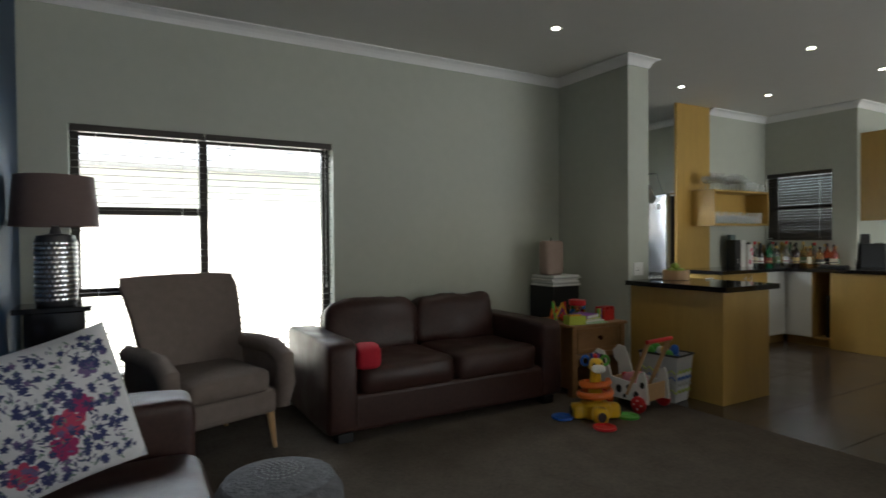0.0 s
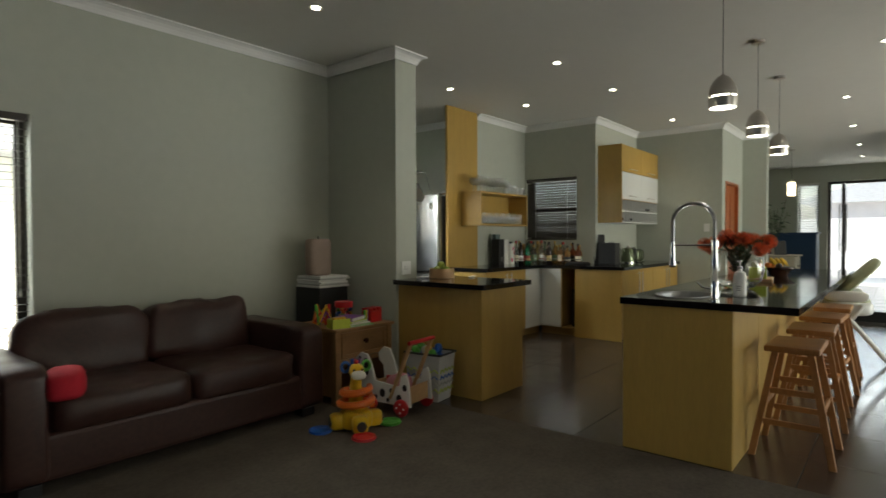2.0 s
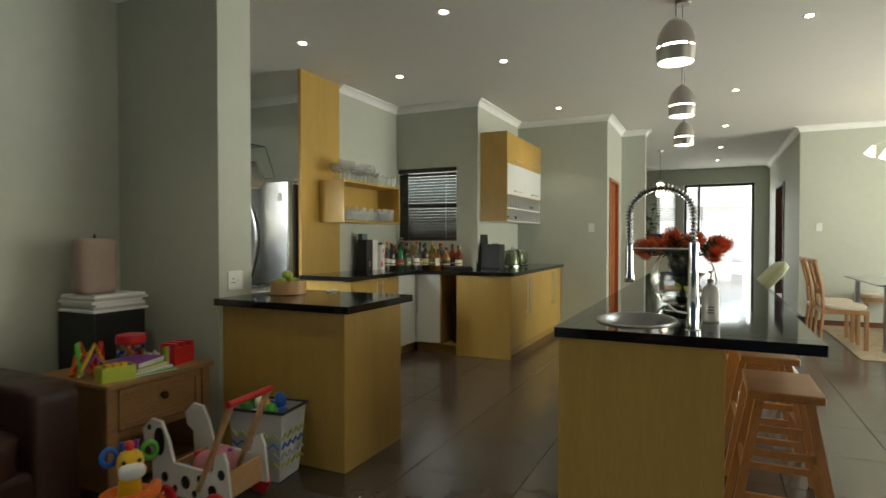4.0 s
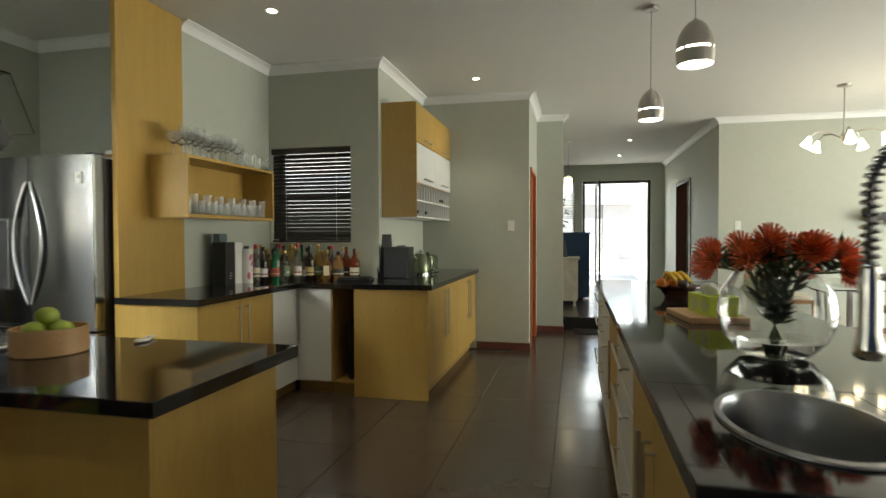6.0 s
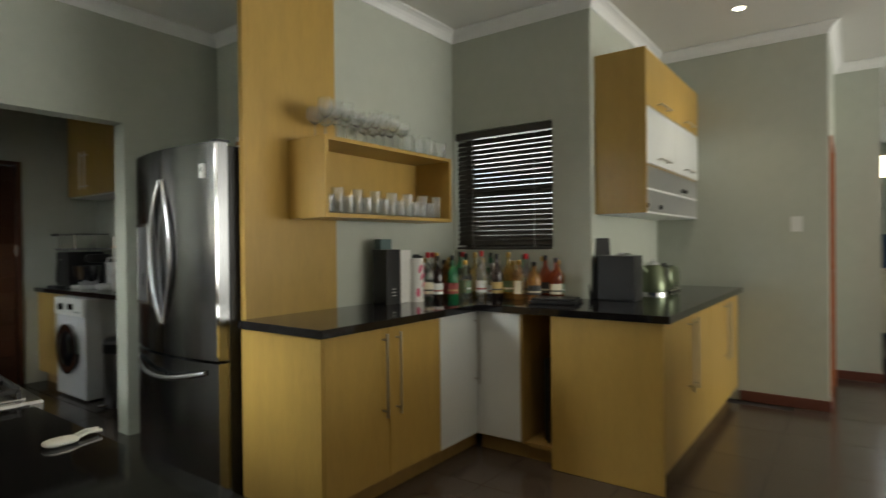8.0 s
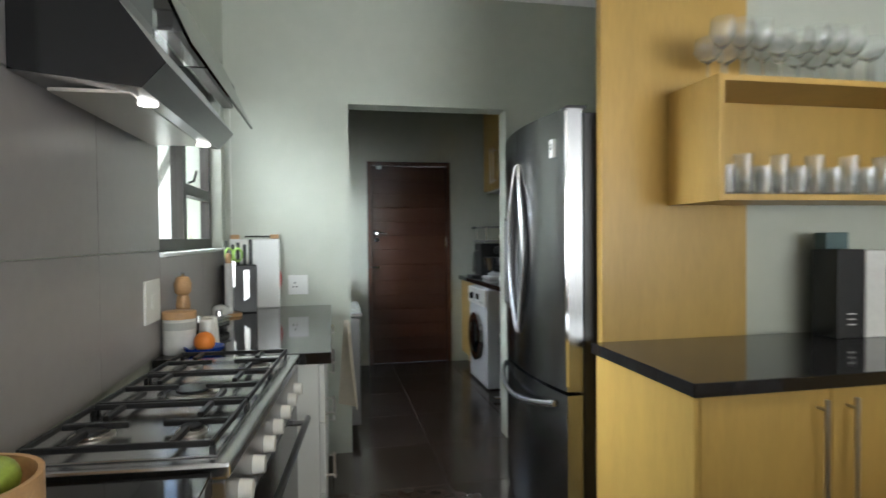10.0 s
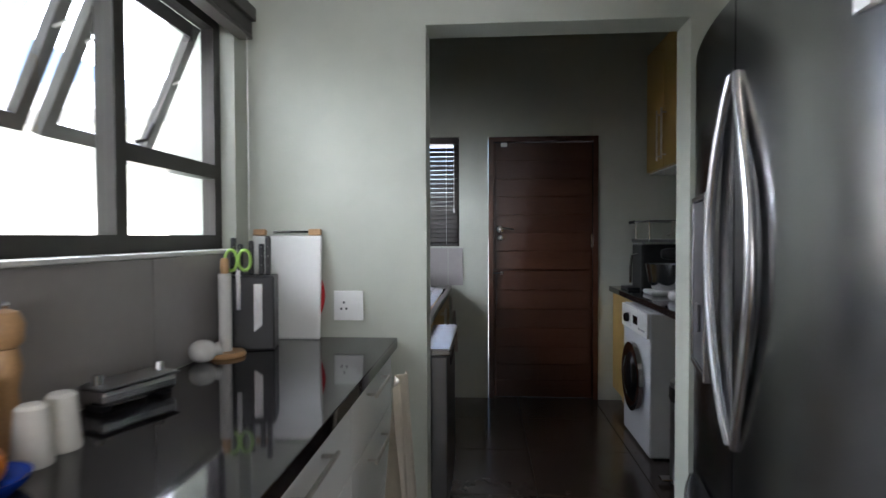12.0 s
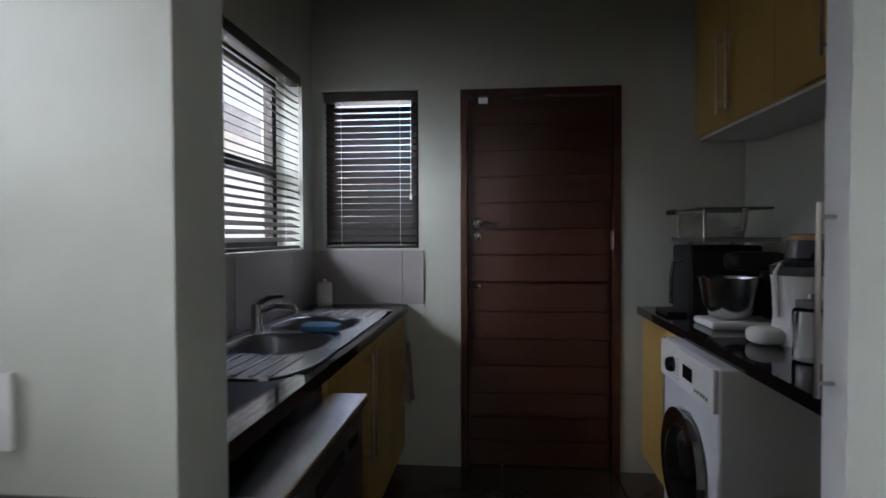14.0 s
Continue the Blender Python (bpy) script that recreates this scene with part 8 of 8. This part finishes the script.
wm = thing("washing_machine", 6.35, 7.87, 0, "white front-loading washing machine with a dark porthole", "washing machine")
part("body", cuboid(6.02, 7.58, 0.015, 6.6, 8.17, 0.85, 0.012, 3), ENAMEL, wm, world_space=True)
part("control_panel", cuboid(6.005, 7.585, 0.7, 6.0195, 8.165, 0.845, 0.004), PLASTIC_WHITE, wm, world_space=True)
turn = pose(6.019, 7.875, 0.42, 0, -90, 0)
part("door_ring", lathe(bmesh.new(), [(0.2, 0), (0.215, 0.01), (0.21, 0.035), (0.17, 0.04), (0.15, 0.028), (0.14, 0.026)], n=48, m=turn), CHROME, wm, "chrome door ring", True, True)
part("door_glass", lathe(bmesh.new(), [(0.15, 0.028), (0.13, 0.045), (0.08, 0.055), (0.002, 0.057)], n=40, m=turn), BLACK_GLOSS, wm, "dark glass porthole", True, True)
part("program_knob", lathe(bmesh.new(), [(0.03, 0), (0.03, 0.012), (0.024, 0.025), (0.002, 0.026)], n=24, m=pose(6.005, 8.0, 0.77, 0, -90, 0)), BLACK_GLOSS, wm, "black program knob", True, True)
part("display", cuboid(6.002, 7.78, 0.75, 6.0045, 7.88, 0.8, 0.001), BLACK_GLOSS, wm, world_space=True)
for k in range(5):
    part("button", lathe(bmesh.new(), [(0.007, 0), (0.007, 0.004), (0.002, 0.005)], n=10, m=pose(6.005, 7.75 - 0.028 * k, 0.735, 0, -90, 0)), GREY_PRINT, wm, world_space=True)
for k in range(6):
    part("print_line", cuboid(6.0025, 7.93, 0.725 + 0.015 * k, 6.0048, 7.96, 0.729 + 0.015 * k), GREY_PRINT, wm, "grey printed line", world_space=True)
part("foot", cuboid(6.06, 7.62, 0, 6.56, 8.13, 0.0145), BLACK, wm, world_space=True)
wm.location.x += 0.045
bn = thing("pedal_bin", 6.2, 7.3, 0, "small steel pedal bin with a black liner", "bin")
part("drum", lathe(bmesh.new(), [(0.1, 0), (0.105, 0.01), (0.105, 0.5), (0.1, 0.505)], n=28), STEEL, bn, smooth=True)
part("lid", lathe(bmesh.new(), [(0.108, 0.506), (0.105, 0.53), (0.07, 0.555), (0.002, 0.565)], n=28), STEEL, bn, smooth=True)
part("liner", lathe(bmesh.new(), [(0.107, 0.43), (0.112, 0.45), (0.11, 0.503), (0.106, 0.504)], n=20, hollow=True), BLACK, bn, "black bin liner edge", True)
part("pedal", cuboid(-0.16, -0.03, 0.02, -0.1, 0.03, 0.03, 0.004), CHROME, bn)

sm = thing("stand_mixer", 6.38, 8.15, 0.9, "black stand mixer with a steel bowl", "mixer", rz=-90)
part("foot", cuboid(-0.11, -0.17, 0, 0.11, 0.2, 0.03, 0.012), PLASTIC_WHITE, sm)
part("column", cuboid(-0.06, 0.08, 0.031, 0.06, 0.19, 0.26, 0.02, 3), BLACK, sm)
part("head", puff(bmesh.new(), (0, 0.04, 0.27), (0.045, 0.12, 0.04), 0.5, 0.6, 24, 14), BLACK, sm, smooth=True)
part("bowl", lathe(bmesh.new(), [(0.06, 0.031), (0.075, 0.04), (0.1, 0.09), (0.118, 0.2), (0.121, 0.205), (0.114, 0.2), (0.095, 0.09), (0.002, 0.05)], (0, -0.06, 0), 32), BRIGHT_STEEL, sm, "polished steel bowl", True)
es = thing("espresso_machine", 6.4, 8.52, 0.9, "black espresso machine carrying a grill stand", "coffee machine")
part("body", cuboid(-0.16, -0.13, 0.0, 0.16, 0.13, 0.33, 0.012), BLACK, es)
part("spout", tube(bmesh.new(), [(-0.16, -0.02, 0.26), (-0.2, -0.02, 0.25), (-0.21, -0.02, 0.17), (-0.21, -0.02, 0.05)], 0.008), CHROME, es, smooth=True)
part("drip_tray", cuboid(-0.25, -0.1, 0, -0.161, 0.1, 0.02, 0.004), BLACK, es)
gs = thing("meat_slicer", 6.4, 8.37, 1.247, "steel hand-cranked kitchen slicer resting across the machines", "slicer")
part("base", cuboid(-0.16, -0.15, 0.0, 0.16, 0.3, 0.02, 0.004), STEEL, gs)
part("frame", tube(bmesh.new(), [(-0.14, 0.25, 0.02), (-0.14, 0.25, 0.14), (-0.14, -0.1, 0.14), (-0.14, -0.1, 0.02)], 0.008), CHROME, gs, smooth=True)
part("plate", cuboid(-0.15, -0.12, 0.141, 0.14, 0.28, 0.152, 0.003), DARK_STEEL, gs)
part("grip", tube(bmesh.new(), [(-0.14, 0.3, 0.147), (-0.14, 0.42, 0.147)], 0.013), BLACK, gs, smooth=True)
part("crank", tube(bmesh.new(), [(-0.02, -0.12, 0.05), (-0.02, -0.2, 0.06), (-0.02, -0.22, 0.14)], 0.012), NICKEL, gs, smooth=True)
for p_ in ((-0.1, 0.2), (0.1, 0.2)):
    part("strut", cuboid(p_[0] - 0.01, p_[1] - 0.01, -0.016, p_[0] + 0.01, p_[1] + 0.01, -0.001), STEEL, gs)
jc = thing("juicer", 6.42, 7.76, 0.9, "white centrifugal juicer with a clear dark jar", "juicer", rz=-90)
part("body", lathe(bmesh.new(), [(0.1, 0.0), (0.105, 0.02), (0.1, 0.1), (0.105, 0.2), (0.11, 0.24)], n=32), PLASTIC_WHITE, jc, smooth=True)
part("jar", lathe(bmesh.new(), [(0.112, 0.24), (0.115, 0.27), (0.07, 0.29), (0.06, 0.36), (0.055, 0.36)], n=30), clear("smoked_plastic", (0.35, 0.33, 0.38), 0.05), jc, "smoked clear jar", True)
part("lid", lathe(bmesh.new(), [(0.062, 0.361), (0.062, 0.375), (0.05, 0.382), (0.002, 0.383)], n=24), WOOD_LIGHT, jc, smooth=True)
part("chute", puff(bmesh.new(), (0, -0.13, 0.03), (0.055, 0.06, 0.03), 0.6, 0.6, 18, 8), PLASTIC_WHITE, jc, smooth=True)
part("clip", tube(bmesh.new(), [(0.03, -0.108, 0.1), (0.03, -0.118, 0.25), (0.03, -0.1, 0.28)], 0.007), PLASTIC_WHITE, jc, smooth=True)
gj = thing("glass_jug", 6.3, 7.5, 0.9, "clear glass jar with a steel lid", "jar")
part("jar", lathe(bmesh.new(), [(0.045, 0), (0.05, 0.01), (0.05, 0.15), (0.04, 0.16), (0.037, 0.155), (0.046, 0.01), (0.002, 0.008)], n=24), DRINK_GLASS, gj, smooth=True)
part("lid", lathe(bmesh.new(), [(0.042, 0.16), (0.042, 0.18), (0.01, 0.185), (0.008, 0.2)], n=20), STEEL, gj, smooth=True)

# ---- outside ----
CREAM_WALL = material("cream_render", (0.8, 0.78, 0.7), 0.8, vary=0.05, scale=2, bump=0.2)
WHITE_WALL = material("white_render", (0.8, 0.8, 0.8), 0.8, vary=0.04, scale=2, bump=0.2)
# Opaque pale grey for the neighbour's window panes.
HOUSE_PANE = material("pale_grey_pane", (0.4, 0.42, 0.45), 0.5, vary=0.1)
ROOF = material("grey_roof_tile", (0.36, 0.37, 0.39), 0.6, vary=0.2, scale=6, grain=(1, 1, 6))
PAVING = material("pale_paving", (0.5, 0.48, 0.45), 0.8, vary=0.12, scale=3, bump=0.2)
structure("ground", cuboid(-600, -600, -0.35, 600, 600, -0.22), PAVING, "pale paved ground round the house", "ground")


def house(x0, y0, x1, y1, h, mat, label, openings=(), side="x", ridge=1.6):
    """A neighbour's house: walls, pitched roof with eaves, windows on the side that faces this one."""
    cx_, cy_ = (x0 + x1) / 2, (y0 + y1) / 2
    root = thing("neighbour_house", cx_, cy_, -0.22, label, "house")
    part("wall", cuboid(x0, y0, -0.22, x1, y1, h), mat, root, world_space=True)
    bm = bmesh.new()
    e = 0.5
    low = [bm.verts.new(p) for p in ((x0 - e, y0 - e, h), (x1 + e, y0 - e, h), (x1 + e, y1 + e, h), (x0 - e, y1 + e, h))]
    low2 = [bm.verts.new(v.co + Vector((0, 0, 0.18))) for v in low]
    if side == "y":
        top_ = [bm.verts.new((x0 - e, cy_, h + ridge)), bm.verts.new((x1 + e, cy_, h + ridge))]
        faces = ((low2[0], low2[1], top_[1], top_[0]), (low2[2], low2[3], top_[0], top_[1]), (low2[1], low2[2], top_[1]), (low2[3], low2[0], top_[0]))
    else:
        top_ = [bm.verts.new((cx_, y0 - e, h + ridge)), bm.verts.new((cx_, y1 + e, h + ridge))]
        faces = ((low2[1], low2[2], top_[1], top_[0]), (low2[3], low2[0], top_[0], top_[1]), (low2[0], low2[1], top_[0]), (low2[2], low2[3], top_[1]))
    for f in faces:
        bm.faces.new(f)
    bm.faces.new(low[::-1])
    for k in range(4):
        bm.faces.new((low[k], low[(k + 1) % 4], low2[(k + 1) % 4], low2[k]))
    part("roof", bm, ROOF, root, "grey pitched roof", world_space=True)
    for axis, pos, a0, a1, z0, z1 in openings:
        t0, t1 = pos - 0.06, pos + 0.06
        bars_ = [(a0, a0 + 0.08, z0, z1), (a1 - 0.08, a1, z0, z1), (a0 + 0.08, a1 - 0.08, z0, z0 + 0.08), (a0 + 0.08, a1 - 0.08, z1 - 0.08, z1), ((a0 + a1) / 2 - 0.04, (a0 + a1) / 2 + 0.04, z0 + 0.08, z1 - 0.08)]
        w_ = part("window", bars(bmesh.new(), axis, t0, t1, bars_), ALU_DARK, root, world_space=True)
        part("pane", bars(bmesh.new(), axis, pos - 0.03, pos + 0.03, [(a0 + 0.08, a1 - 0.08, z0 + 0.08, z1 - 0.08)]), HOUSE_PANE, w_, world_space=True)
    return root


house(-6, 8.6, 3.0, 16, 2.2, CREAM_WALL, "cream rendered neighbour house beyond the lounge window", [("x", 8.6, -4.6, -3.6, 1.2, 1.9)], "y", 1.2)
house(30, -0.8, 38, 3.7, 2.7, material("grey_render", (0.3, 0.3, 0.32), 0.8, vary=0.08, scale=2, bump=0.2), "grey gabled neighbour house beyond the front door", [], "y", 0.95)
gw = thing("garden_wall", 21, 1.5, -0.22, "white rendered garden wall beyond the front door", "wall")
part("wall", cuboid(21, 0.9, -0.22, 21.2, 9, 1.75), WHITE_WALL, gw, world_space=True)
part("coping", cuboid(20.96, 0.9, 1.751, 21.24, 9, 1.8), WHITE_WALL, gw, world_space=True)
gp_ = thing("porch_wall", 16.6, 0.5, -0.22, "tall pale rendered porch wall beside the door", "wall")
part("wall", cuboid(16.7, 0.4, -0.22, 19.9, 0.62, 2.9), WHITE_WALL, gp_, world_space=True)
structure("porch_floor", cuboid(16.1, -3, -0.22, 30, 9, 0.15), PAVING, "pale paved porch and yard outside the door", "pavement")

# ---- floor tiles, last ----
TILE_MESHES = {}


def floor_tiles(parent, x0, x1, y0, y1, top, skip=lambda x, y: False, xs=4.19, ys=2.31, size=0.6):
    i0, i1 = math.floor((x0 - xs) / size), math.ceil((x1 - xs) / size)
    j0, j1 = math.floor((y0 - ys) / size), math.ceil((y1 - ys) / size)
    for i in range(i0, i1):
        for j in range(j0, j1):
            a0, a1 = max(x0, xs + i * size) + 0.002, min(x1, xs + (i + 1) * size) - 0.002
            b0, b1 = max(y0, ys + j * size) + 0.002, min(y1, ys + (j + 1) * size) - 0.002
            if a1 - a0 < 0.02 or b1 - b0 < 0.02 or skip((a0 + a1) / 2, (b0 + b1) / 2):
                continue
            key = (round(a1 - a0, 3), round(b1 - b0, 3))
            if key not in TILE_MESHES:
                TILE_MESHES[key] = finish(cuboid(-key[0] / 2, -key[1] / 2, -0.0075, key[0] / 2, key[1] / 2, 0, 0.0012, 1), "tile", TILE)
            ob = new("tile", TILE_MESHES[key])
            ob.parent = parent
            ob.location = ((a0 + a1) / 2, (b0 + b1) / 2, top)
            ob.rotation_euler = (random.uniform(-0.0012, 0.0012), random.uniform(-0.0012, 0.0012), 0)


floor_ob, hall_ob = bpy.data.objects["floor"], bpy.data.objects["hall_floor"]
floor_tiles(floor_ob, 3.719, 11.12, -4.0, 8.85, 0.0,
            lambda x, y: (x > 7.5 and y > 4.1) or (x > 9.12 and y > 2.7) or (x < 4.2 and y > 4.07) or (x > 6.7 and y > 5.0) or (x > 10.7 and y > 0.3))
floor_tiles(hall_ob, 10.7, 15.9, 0.3, 3.4, 0.168)
